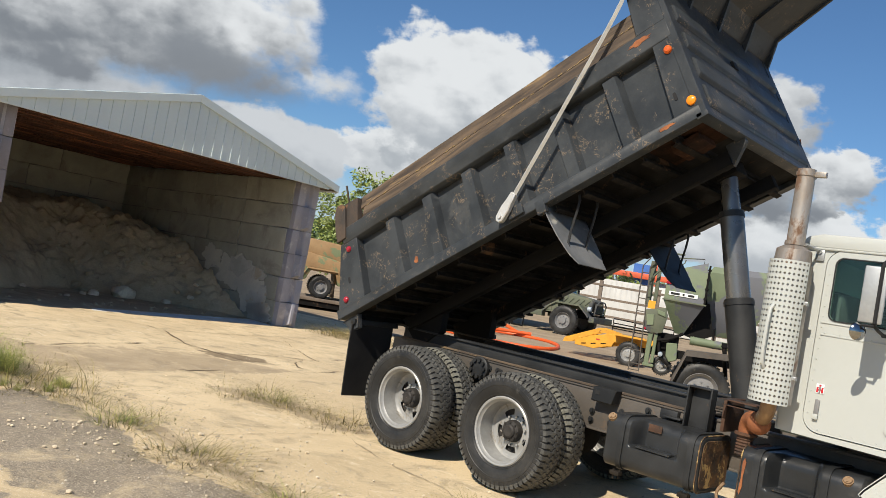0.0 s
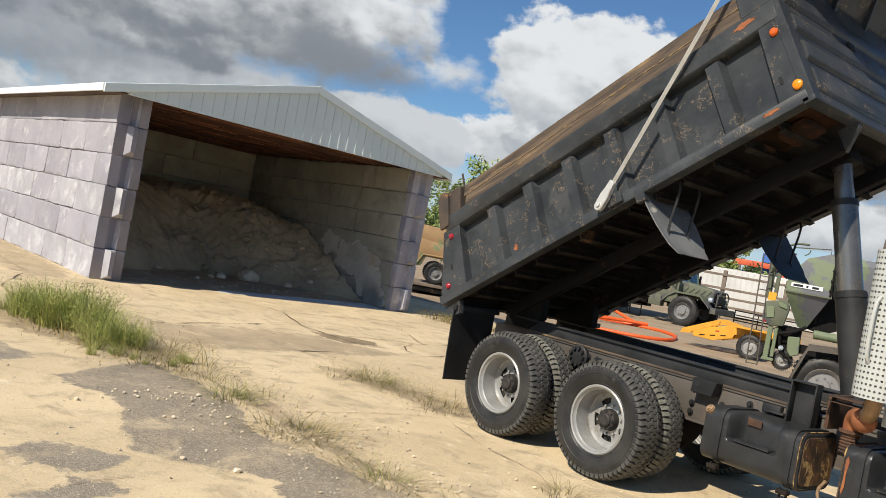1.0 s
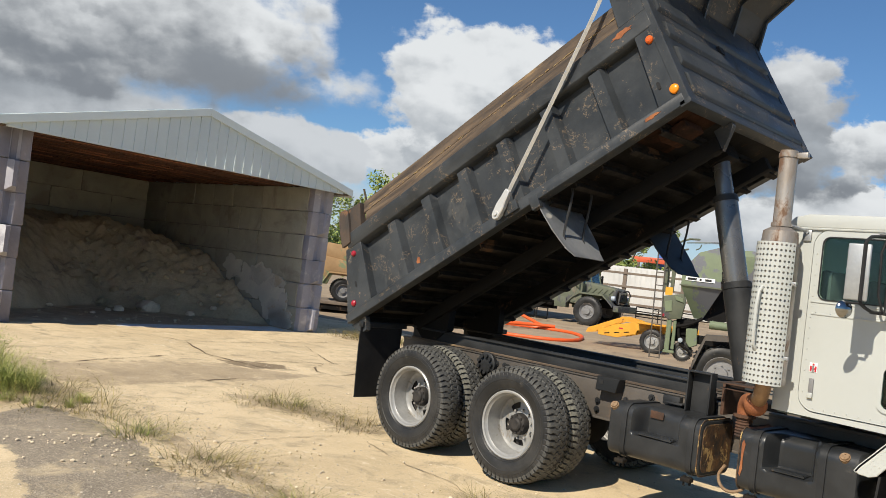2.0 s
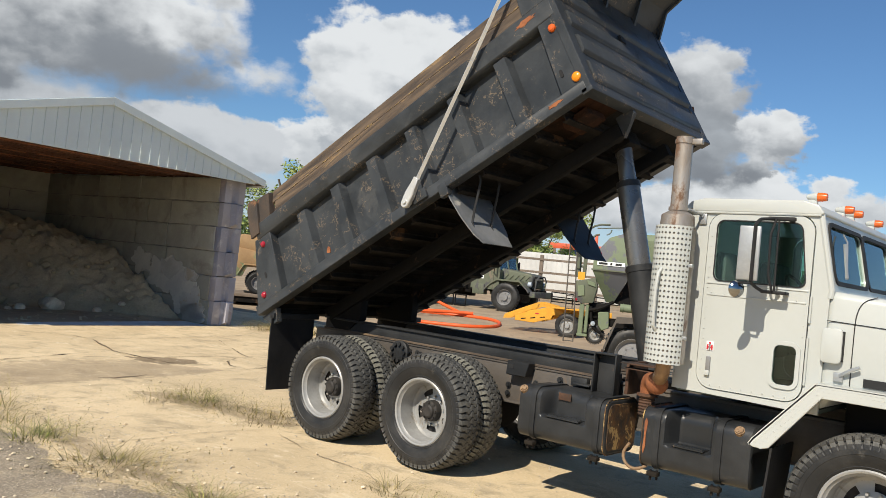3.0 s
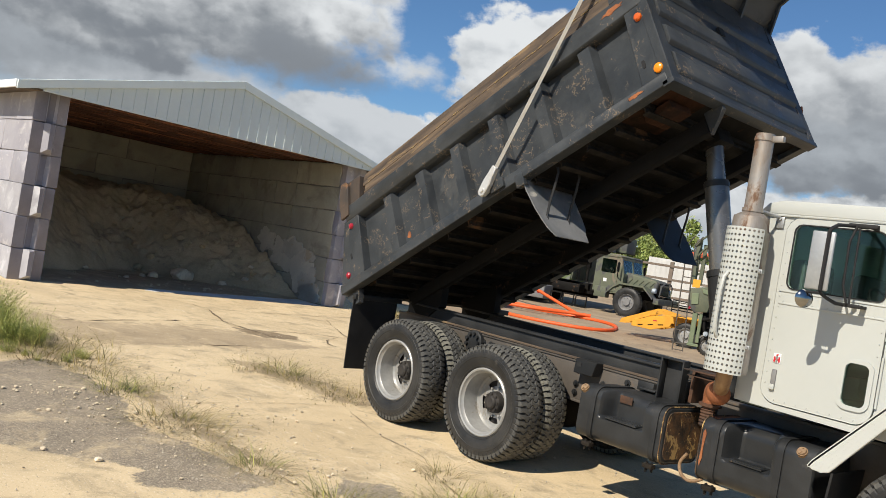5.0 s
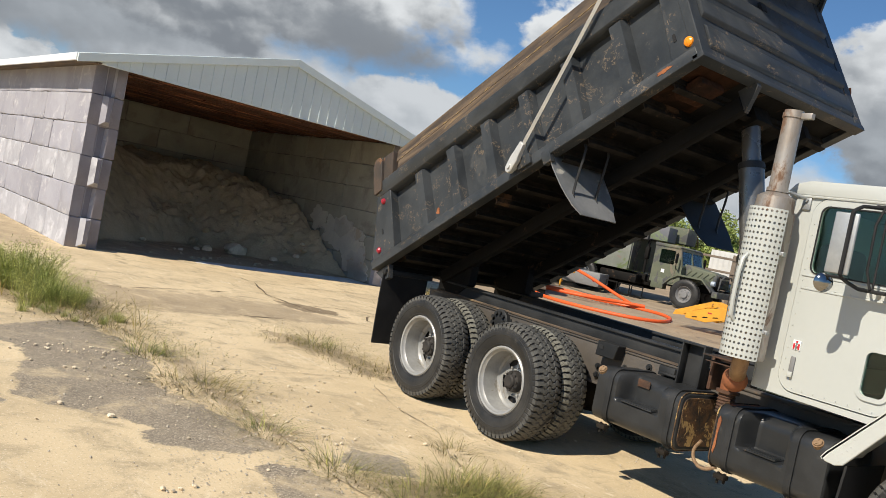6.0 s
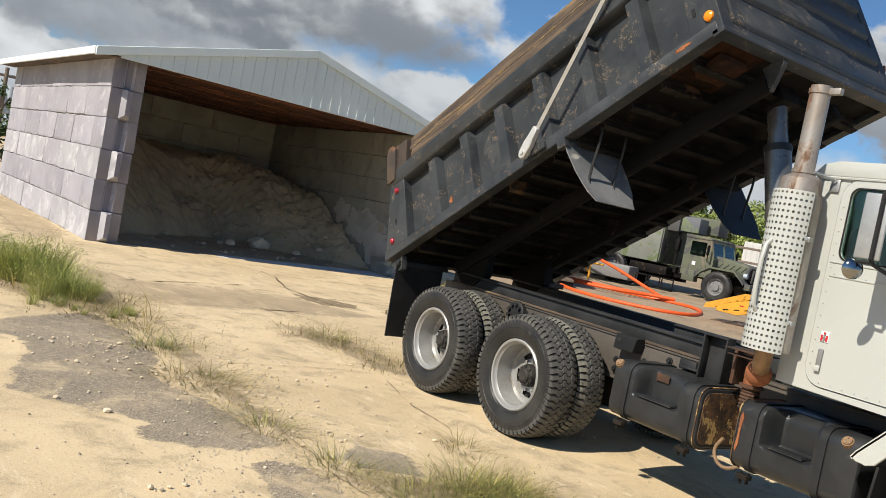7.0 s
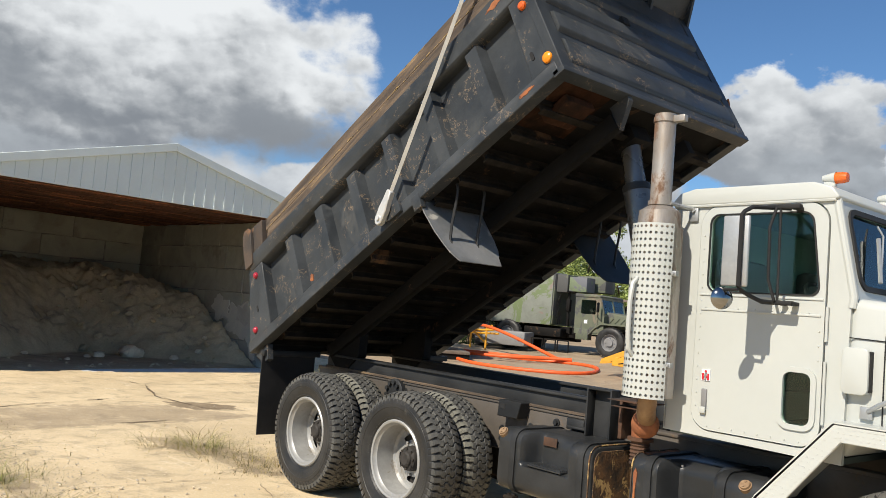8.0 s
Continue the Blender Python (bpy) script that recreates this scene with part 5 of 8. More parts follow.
# exhaust
Y0, Y1 = 0.20, 2.24
MX, MY = 3.596, 0.02
bm = B()
cyl(bm, (MX, MY, 1.325), (MX, MY, 2.30), 0.139, n=32)
cyl(bm, (MX, MY, 2.30), (MX, MY, 2.40), 0.126, 0.118, n=32)
cyl(bm, (MX, MY, 2.40), (MX, MY, 2.43), 0.118, 0.07, n=32)
muffler = part("muffler", bm, STACK, truck, "steel muffler barrel")


def perforated(r, z0, z1, a0, a1, cols, rows, hole):
    """A curved guard with real round holes."""
    bm = B()
    sides = 8
    da, dz = (a1 - a0) / cols, (z1 - z0) / rows

    def at(a, z):
        return (MX + r * math.cos(a), MY + r * math.sin(a), z)
    for i in range(cols):
        for j in range(rows):
            ca, cz = a0 + (i + 0.5) * da, z0 + (j + 0.5) * dz
            rim, out = [], []
            for k in range(sides):
                w = 2 * math.pi * (k + 0.5) / sides
                rim.append(bm.verts.new(at(ca + hole / r * math.cos(w), cz + hole * math.sin(w))))
                c, s = math.cos(w), math.sin(w)
                m = max(abs(c), abs(s))
                out.append(bm.verts.new(at(ca + da / 2 * c / m * (1 if abs(c) >= abs(s) else 1), cz + dz / 2 * s / m)))
            corners = {}
            for k in range(sides):
                k2 = (k + 1) % sides
                w1, w2 = 2 * math.pi * (k + 0.5) / sides, 2 * math.pi * (k + 1.5) / sides
                if k % 2 == 0:
                    c = (math.copysign(1, math.cos((w1 + w2) / 2)), math.copysign(1, math.sin((w1 + w2) / 2)))
                    v = bm.verts.new(at(ca + da / 2 * c[0], cz + dz / 2 * c[1]))
                    bm.faces.new((rim[k], out[k], v, out[k2], rim[k2]))
                else:
                    bm.faces.new((rim[k], out[k], out[k2], rim[k2]))
    bmesh.ops.remove_doubles(bm, verts=bm.verts[:], dist=0.0008)
    return bm


bm = perforated(0.150, 1.318, 2.318, radians(-205), radians(-20), 16, 26, 0.0085)
part("heat_guard", bm, WHITE, muffler, "white perforated heat guard")
for z in (1.50, 2.02):
    bm = B()
    box(bm, MX + 0.10, MX + 0.165, MY - 0.05, MY - 0.015, z, z + 0.03, 0.004)
    cyl(bm, (MX + 0.15, MY - 0.06, z + 0.015), (MX + 0.15, MY - 0.01, z + 0.015), 0.009, n=8)
    part("guard_clip", bm, STEEL, muffler, "small steel guard clip with a bolt")
bm = B()
h = radians(-100)
tube(bm, [(MX + 0.14 * math.cos(h), MY + 0.14 * math.sin(h), 1.55), (MX + 0.19 * math.cos(h), MY + 0.19 * math.sin(h), 1.60), (MX + 0.19 * math.cos(h), MY + 0.19 * math.sin(h), 1.95),
          (MX + 0.14 * math.cos(h), MY + 0.14 * math.sin(h), 2.0)], 0.014, 8, 1)
part("grab_handle", bm, WHITE, muffler, "white grab handle")
bm = B()
cyl(bm, (MX, MY, 2.42), (MX, MY, 2.98), 0.062, n=28, caps=False)
cyl(bm, (MX, MY, 2.42), (MX, MY, 2.975), 0.057, n=28, caps=False)
stack = part("exhaust_pipe", bm, STACK, truck, "heat-stained steel exhaust stack")
bm = B()
tube(bm, [(MX + 0.07, MY, 2.448), (MX + 0.09, MY + 0.06, 2.44), (MX + 0.12, Y0 - 0.005, 2.43)], 0.012, 8)
box(bm, MX + 0.09, MX + 0.15, Y0 - 0.016, Y0 - 0.002, 2.36, 2.44, 0.004)
cyl(bm, (MX + 0.12, Y0 - 0.03, 2.425), (MX + 0.12, Y0, 2.425), 0.014, n=8)
part("stay", bm, STEEL, stack, "steel stay from the stack to the cab")
bm = B()
lathe(bm, [(0.062, 2.93), (0.069, 2.93), (0.069, 2.96), (0.062, 2.96)], 28, "z", (MX, MY, 0))
box(bm, MX + 0.065, MX + 0.14, MY - 0.02, MY + 0.02, 2.925, 2.965, 0.004)
part("clamp", bm, STACK, stack, "steel stack clamp")
bm = B()
lathe(bm, [(0.062, 2.435), (0.072, 2.435), (0.072, 2.46), (0.062, 2.46)], 28, "z", (MX, MY, 0))
part("clamp", bm, STACK, stack, "steel stack clamp")
bm = B()
box(bm, 3.12, 3.42, 0.27, 0.47, 1.240, 1.248, 0.002)
box(bm, 3.14, 3.38, 0.29, 0.44, 1.200, 1.207, 0.002)
box(bm, 3.09, 3.12, 0.44, 0.78, 0.98, 1.24, 0.006)
part("muffler_bracket", bm, RUST_UNDER, truck, "thin rusty bracket plates under the muffler")
bm = B()
tube(bm, [(3.335, 0.35, 1.02), (3.335, 0.345, 1.09), (3.36, 0.31, 1.14), (3.41, 0.25, 1.155), (3.49, 0.17, 1.15)], 0.058, 18, 2)
bmesh.ops.create_uvsphere(bm, u_segments=28, v_segments=18, radius=0.083, matrix=pose(3.49, 0.165, 1.142))
elbow = part("exhaust_elbow", bm, RUST, truck, "rounded bright rusty exhaust elbow")
bm = B()
tube(bm, [(3.50, 0.16, 1.17), (MX - 0.015, MY + 0.01, 1.23), (MX, MY, 1.33)], 0.055, 20, 2)
part("down_pipe", bm, HOT_PIPE, elbow, "heat-browned pipe below the muffler")
bm = B()
lathe(bm, [(0.05, 1.012), (0.082, 1.012), (0.082, 1.03), (0.06, 1.034)], 28, "z", (3.335, 0.35, 0))
part("flange", bm, RUST_UNDER, elbow, "rusty pipe flange")
bm = B()
lathe(bm, [(0.056 + 0.008 * (i % 2), 0.86 + 0.0115 * i) for i in range(14)], 28, "z", (3.335, 0.35, 0))
part("flex_pipe", bm, RUST_UNDER, elbow, "rusty corrugated flex pipe")

# ---- cab ----
bm = B()
box(bm, 3.585, 3.615, Y0 + 0.0, Y1, 1.135, 2.46, 0.012)
cab = part("cab", bm, WHITE, truck, "white steel cab")
BODY = [(3.59, 1.135), (4.62, 1.115), (4.635, 1.95), (4.53, 2.46), (3.60, 2.46)]
DOOR = rounded(3.765, 4.515, 1.165, 2.455, 0.12, 5)
for y, s in ((Y0, 1), (Y1, -1)):
    bm = B()
    holed(bm, BODY, [DOOR], y, y + 0.03 * s)
    part("cab_side", bm, WHITE, cab)
bm = B()
prism(bm, [(3.585, 2.455), (3.57, 2.475), (3.62, 2.53), (3.72, 2.555), (4.42, 2.555), (4.52, 2.525), (4.56, 2.47), (4.545, 2.455)], Y0 - 0.02, Y1 + 0.02, "y", 0.028, 3)
roof = part("cab_roof", bm, WHITE, cab, "white domed cab roof")
bm = B()
tube(bm, [(3.59, Y0 - 0.012, 2.45), (4.54, Y0 - 0.012, 2.455)], 0.009, 6)
part("drip_rail", bm, WHITE, roof)
bm = B()
box(bm, 3.62, 4.62, Y0 + 0.03, Y1 - 0.03, 1.12, 1.15)
part("cab_floor", bm, CABIN, cab)
# windscreen wall, leaning back
LEAN = math.degrees(math.atan2(4.635 - 4.53, 2.46 - 1.95))
wind = pose(4.582, 0, 2.205, 0, -LEAN, 0)
bm = B()
holed(bm, [(Y0 + 0.004, -0.27), (Y1 - 0.004, -0.27), (Y1 - 0.004, 0.262), (Y0 + 0.004, 0.262)], [rounded(Y0 + 0.1, 1.20, -0.2, 0.2, 0.07), rounded(1.24, Y1 - 0.1, -0.2, 0.2, 0.07)], -0.015, 0.015, "x")
front = part("cab_front", bm, WHITE, cab)
front.matrix_basis = wind
for a, b in ((Y0 + 0.1, 1.20), (1.24, Y1 - 0.1)):
    bm = B()
    prism(bm, rounded(a - 0.005, b + 0.005, -0.205, 0.205, 0.07), -0.003, 0.003, "x")
    part("windscreen", bm, GLASS, front, "dark tinted windscreen pane").visible_shadow = False
    bm = B()
    holed(bm, rounded(a - 0.02, b + 0.02, -0.22, 0.22, 0.08), [rounded(a + 0.008, b - 0.008, -0.192, 0.192, 0.062)], 0.012, 0.026, "x")
    part("seal", bm, FLAP, front, "black rubber seal")
bm = B()
tube(bm, [(0.03, 0.62, 0.16), (0.05, 0.62, 0.1), (0.05, 0.50, -0.12)], 0.006, 6)
tube(bm, [(0.045, 0.56, 0.08), (0.05, 0.47, -0.17)], 0.012, 6)
part("wiper", bm, STEEL, front, "bright wiper arm")

for y in (Y0 + 0.014, Y1 - 0.014):
    bm = B()
    tube(bm, [(4.634, y, 1.90), (4.640, y, 1.955), (4.535, y, 2.462)], 0.022, 10)
    part("pillar", bm, WHITE, cab, "rounded white windscreen pillar")

# doors
RIVET = B()
cyl(RIVET, (0, 0, 0), (0, -0.0055, 0), 0.0055, 0.003, n=8)
RIVET = mesh_of("rivet", RIVET, WHITE)


def door(y, s):
    """s = 1 on the near side. Thickness runs inwards."""
    win = [(3.835, 1.965), (4.475, 1.955)]
    hole = rounded(3.835, 4.425, 1.955, 2.395, 0.055, 5, 0.055)
    vent = rounded(4.305, 4.462, 1.275, 1.555, 0.045, 4)
    bm = B()
    holed(bm, rounded(3.772, 4.508, 1.172, 2.448, 0.115, 6), [hole, vent], y - 0.010 * s, y + 0.022 * s)
    d = part("door", bm, WHITE, cab, "white riveted cab door")
    bm = B()
    prism(bm, rounded(3.83, 4.43, 1.95, 2.40, 0.055, 5, 0.055), y + 0.004 * s, y + 0.009 * s)
    part("window", bm, GLASS, d, "dark tinted side window").visible_shadow = False
    bm = B()
    holed(bm, rounded(3.830, 4.430, 1.950, 2.400, 0.056, 5, 0.055), [rounded(3.838, 4.422, 1.958, 2.392, 0.052, 5, 0.055)], y - 0.016 * s, y - 0.009 * s)
    part("window_seal", bm, FLAP, d, "black rubber window seal")
    bm = B()
    prism(bm, rounded(4.30, 4.467, 1.27, 1.56, 0.045, 4), y + 0.004 * s, y + 0.009 * s)
    part("vent_window", bm, GLASS, d, "small dark lower door window").visible_shadow = False
    bm = B()
    holed(bm, rounded(4.282, 4.486, 1.252, 1.578, 0.065, 4), [rounded(4.31, 4.458, 1.28, 1.55, 0.04, 4)], y - 0.022 * s, y - 0.009 * s)
    part("vent_frame", bm, WHITE, d)
    bm = B()
    box(bm, 3.80, 4.49, y - 0.0155 * s, y - 0.009 * s, 1.845, 1.857, 0.002)
    box(bm, 3.79, 4.50, y - 0.0165 * s, y - 0.009 * s, 1.93, 1.94, 0.002)
    part("door_moulding", bm, WHITE, d)
    bm = B()
    box(bm, 3.838, 3.872, y - 0.022 * s, y - 0.009 * s, 1.28, 1.40, 0.006)
    part("handle_recess", bm, GREY_BAR, d, "grey recessed door latch")
    bm = B()
    box(bm, 3.836, 3.874, y - 0.034 * s, y - 0.02 * s, 1.262, 1.30, 0.006)
    part("door_handle", bm, WHITE, d)
    bm = B()
    box(bm, 3.832, 3.885, y - 0.0155 * s, y - 0.009 * s, 1.445, 1.51)
    part("badge", bm, TRIM, d, "small enamel badge plate")
    for x0, x1, z0, z1, m in ((3.836, 3.848, 1.45, 1.487, RED_MARK), (3.869, 3.881, 1.45, 1.487, RED_MARK), (3.848, 3.869, 1.463, 1.474, RED_MARK), (3.853, 3.864, 1.449, 1.489, GREY_BAR), (3.852, 3.865, 1.492, 1.505, RED_MARK)):
        bm = B()
        box(bm, x0, x1, y - (0.021 if m is GREY_BAR else 0.019) * s, y - 0.0150 * s, z0, z1)
        part("badge_bar", bm, m, d)
    pts = [(3.80, 1.30 + 0.075 * i) for i in range(14)] + [(4.485, 1.62 + 0.075 * i) for i in range(4)] + [(3.88 + 0.075 * i, 1.195) for i in range(8)] + [(3.83 + 0.1 * i, 1.863) for i in range(7)]
    for x, z in pts:
        part("rivet", RIVET, None, d).matrix_basis = pose(x, y - 0.009 * s, z, 0, 0, 0 if s > 0 else 180)
    return d


door(Y0, 1)
door(Y1, -1)
bm = B()
for z0, z1 in ((1.30, 1.62), (1.72, 1.9)):
    cyl(bm, (4.522, Y0 - 0.012, z0), (4.522, Y0 - 0.012, z1), 0.008, n=8)
part("hinge", bm, WHITE, cab, "long white door hinge")
# inside
bm = B()
box(bm, 3.72, 3.84, 0.42, 0.92, 1.5, 2.18, 0.05)
box(bm, 3.74, 4.2, 0.42, 0.92, 1.42, 1.55, 0.05)
box(bm, 3.72, 3.84, 1.45, 1.98, 1.5, 2.18, 0.05)
box(bm, 3.74, 4.2, 1.45, 1.98, 1.42, 1.55, 0.05)
part("seat", bm, SEAT, cab, "grey cab seats")
bm = B()
box(bm, 4.42, 4.58, 0.26, 2.18, 1.55, 1.90, 0.04)
part("dashboard", bm, CABIN, cab)
bm = B()
ring = [(4.30 + 0.17 * math.cos(2 * math.pi * k / 24) * 0.5, 0.68 + 0.21 * math.sin(2 * math.pi * k / 24), 1.92 - 0.17 * math.cos(2 * math.pi * k / 24) * 0.75) for k in range(25)]
tube(bm, ring, 0.013, 8)
tube(bm, [(4.30, 0.68, 1.92), (4.46, 0.68, 1.75)], 0.02, 8)
part("steering_wheel", bm, FLAP, cab)
# roof lamps
for y in (0.36, 1.10, 1.38, 2.08):
    bm = B()
    lathe(bm, [(0.001, 4.38), (0.018, 4.39), (0.030, 4.44), (0.033, 4.46)], 16, "x", (0, y, 2.60))
    box(bm, 4.40, 4.46, y - 0.018, y + 0.018, 2.545, 2.58, 0.004)
    lamp = part("roof_lamp", bm, WHITE, cab, "bullet-shaped clearance lamp")
    bm = B()
    lathe(bm, [(0.031, 4.46), (0.031, 4.49), (0.026, 4.52), (0.001, 4.525)], 16, "x", (0, y, 2.60))
    part("lens", bm, ORANGE_LENS, lamp, "amber lamp lens")
# mirror
arm = B()
tube(arm, [(4.31, Y0 - 0.03, 2.413), (4.24, 0.02, 2.40), (4.236, -0.09, 2.386), (4.240, -0.17, 2.355), (4.243, -0.205, 2.335), (4.243, -0.205, 1.965), (4.240, -0.17, 1.945), (4.238, -0.08, 1.925), (4.245, 0.02, 1.905), (4.31, Y0 - 0.03, 1.903)], 0.0115, 8, 0)
tube(arm, [(4.285, 0.07, 2.405), (4.262, 0.05, 2.30), (4.268, 0.05, 2.02), (4.295, 0.07, 1.912)], 0.0085, 8, 0)
tube(arm, [(4.300, 0.085, 2.405), (4.305, 0.085, 1.912)], 0.007, 8)
tube(arm, [(4.15, -0.195, 1.945), (4.243, -0.205, 1.948)], 0.008, 8)
box(arm, 4.225, 4.405, 0.075, 0.115, 2.398, 2.424, 0.006)
box(arm, 4.215, 4.385, 0.075, 0.115, 1.892, 1.916, 0.006)
for z in (2.400, 1.894):
    box(arm, 4.34, 4.375, 0.10, Y0 - 0.009, z, z + 0.02, 0.004)
mirror = part("mirror", arm, FLAP, cab, "tall door mirror on black tube arms")
bm = B()
box(bm, -0.070, 0.070, -0.011, 0.011, -0.183, 0.183, 0.009, 3)
head = part("mirror_head", bm, STEEL, mirror, "brushed steel mirror head")
head.matrix_basis = pose(4.206, -0.182, 2.147, 0, 0, 5)
bm = B()
lathe(bm, [(0.001, 0.024), (0.028, 0.021), (0.048, 0.012), (0.058, 0.0), (0.055, -0.007), (0.001, -0.010)], 28, "x")
spot = part("spot_mirror", bm, CHROME, mirror, "round chrome spot mirror")
spot.matrix_basis = pose(4.150, -0.195, 1.900, 0, 0, -40)
# bonnet, cowl and wings
bm = B()
prism(bm, [(4.60, 1.13), (4.62, 1.955), (4.72, 1.945), (6.2, 1.83), (6.42, 1.74), (6.46, 1.2), (5.6, 1.2), (5.6, 1.3), (4.75, 1.3)], Y0 + 0.01, Y1 - 0.01, "y", 0.05, 3)
hood = part("bonnet", bm, WHITE, truck, "white bonnet with a curved seam")
bm = B()
tube(bm, [(4.80, Y0 + 0.006, 1.32), (4.80, Y0 + 0.006, 1.70), (4.805, Y0 + 0.006, 1.82), (4.84, Y0 + 0.008, 1.90), (4.92, Y0 + 0.03, 1.935)], 0.0035, 6, 2)
tube(bm, [(4.56, Y0 + 0.004, 1.755), (4.80, Y0 + 0.006, 1.745), (6.3, Y0 + 0.006, 1.68)], 0.003, 6)
part("seam", bm, FLAP, hood, "dark bonnet seam")
bm = B()
prism(bm, rounded(4.615, 4.745, 1.475, 1.705, 0.03), Y0 - 0.045, Y0 + 0.02, "y", 0.018, 2)
scoop = part("air_scoop", bm, WHITE, hood, "white side air intake box")
bm = B()
box(bm, 4.742, 4.749, Y0 - 0.03, Y0 + 0.01, 1.49, 1.69)
part("intake_mesh", bm, FLAP, scoop, "dark intake mesh")
bm = B()
tube(bm, [(4.74, Y0 - 0.01, 1.40), (4.80, Y0 - 0.03, 1.44), (4.86, Y0 - 0.03, 1.47)], 0.012, 8)
box(bm, 4.70, 4.76, Y0 - 0.012, Y0 + 0.01, 1.36, 1.42, 0.004)
part("latch", bm, STEEL, hood, "bonnet latch")
bm = B()
box(bm, 4.88, 5.5, Y0 + 0.002, Y0 + 0.012, 1.345, 1.40)
part("side_slot", bm, FLAP, hood, "dark slot along the bonnet side")
for y, s in ((0.04, 1), (2.40, -1)):
    bm = B()
    face = [(4.235, 0.865), (4.26, 0.905), (4.635, 1.335), (5.62, 1.335), (5.62, 1.245), (4.68, 1.245), (4.375, 0.86), (4.33, 0.845), (4.27, 0.848)]
    prism(bm, face, y, y + 0.02 * s, "y", 0.004, 1)
    loft(bm, [[(x, y, z), (x, y + 0.5 * s, z), (x + 0.012, y + 0.5 * s, z - 0.012), (x + 0.012, y, z - 0.012)] for x, z in ((4.235, 0.868), (4.26, 0.908), (4.632, 1.338), (5.62, 1.338))])
    wing = part("wing", bm, WHITE, truck, "white tread-plate front wing")
    bm = B()
    k = 0
    for i in range(120):
        for j in range(3):
            s_ = i * 0.016
            if s_ < 0.56:
                px, pz = 4.285 + s_ * 0.66 + j * 0.02, 0.885 + s_ * 0.755 - j * 0.018
            else:
                px, pz = 4.66 + (s_ - 0.56), 1.315 - j * 0.023
            if (i + j) % 2 or px > 5.6:
                continue
            k += 1
            box(bm, px - 0.008, px + 0.008, y - 0.0016 * s, y + 0.004 * s, pz - 0.003, pz + 0.003)
    part("tread_pattern", bm, WHITE, wing)
    bm = B()
    loft(bm, [[(x, y + 0.02 * s, z), (x, y + 0.5 * s, z), (x + 0.015, y + 0.5 * s, z), (x + 0.015, y + 0.02 * s, z)] for x, z in ((4.34, 0.36), (4.36, 0.6), (4.38, 0.86))])
    part("wing_flap", bm, FLAP, wing, "black rubber splash flap")
bm = B()
box(bm, 4.7, 6.3, 0.55, 1.9, 0.75, 1.25, 0.05)
part("engine", bm, UNDER, truck, "dark engine block under the bonnet")
bm = B()
box(bm, 6.45, 6.62, 0.1, 2.34, 0.55, 0.85, 0.04)
part("bumper", bm, WHITE, truck, "white front bumper")

# ---- bed ----
BED = pose(2.725, 0, 3.368, 0, -30.2, 0)
LONG = 4.46


def back_u(v):
    return -LONG + 0.30 * v


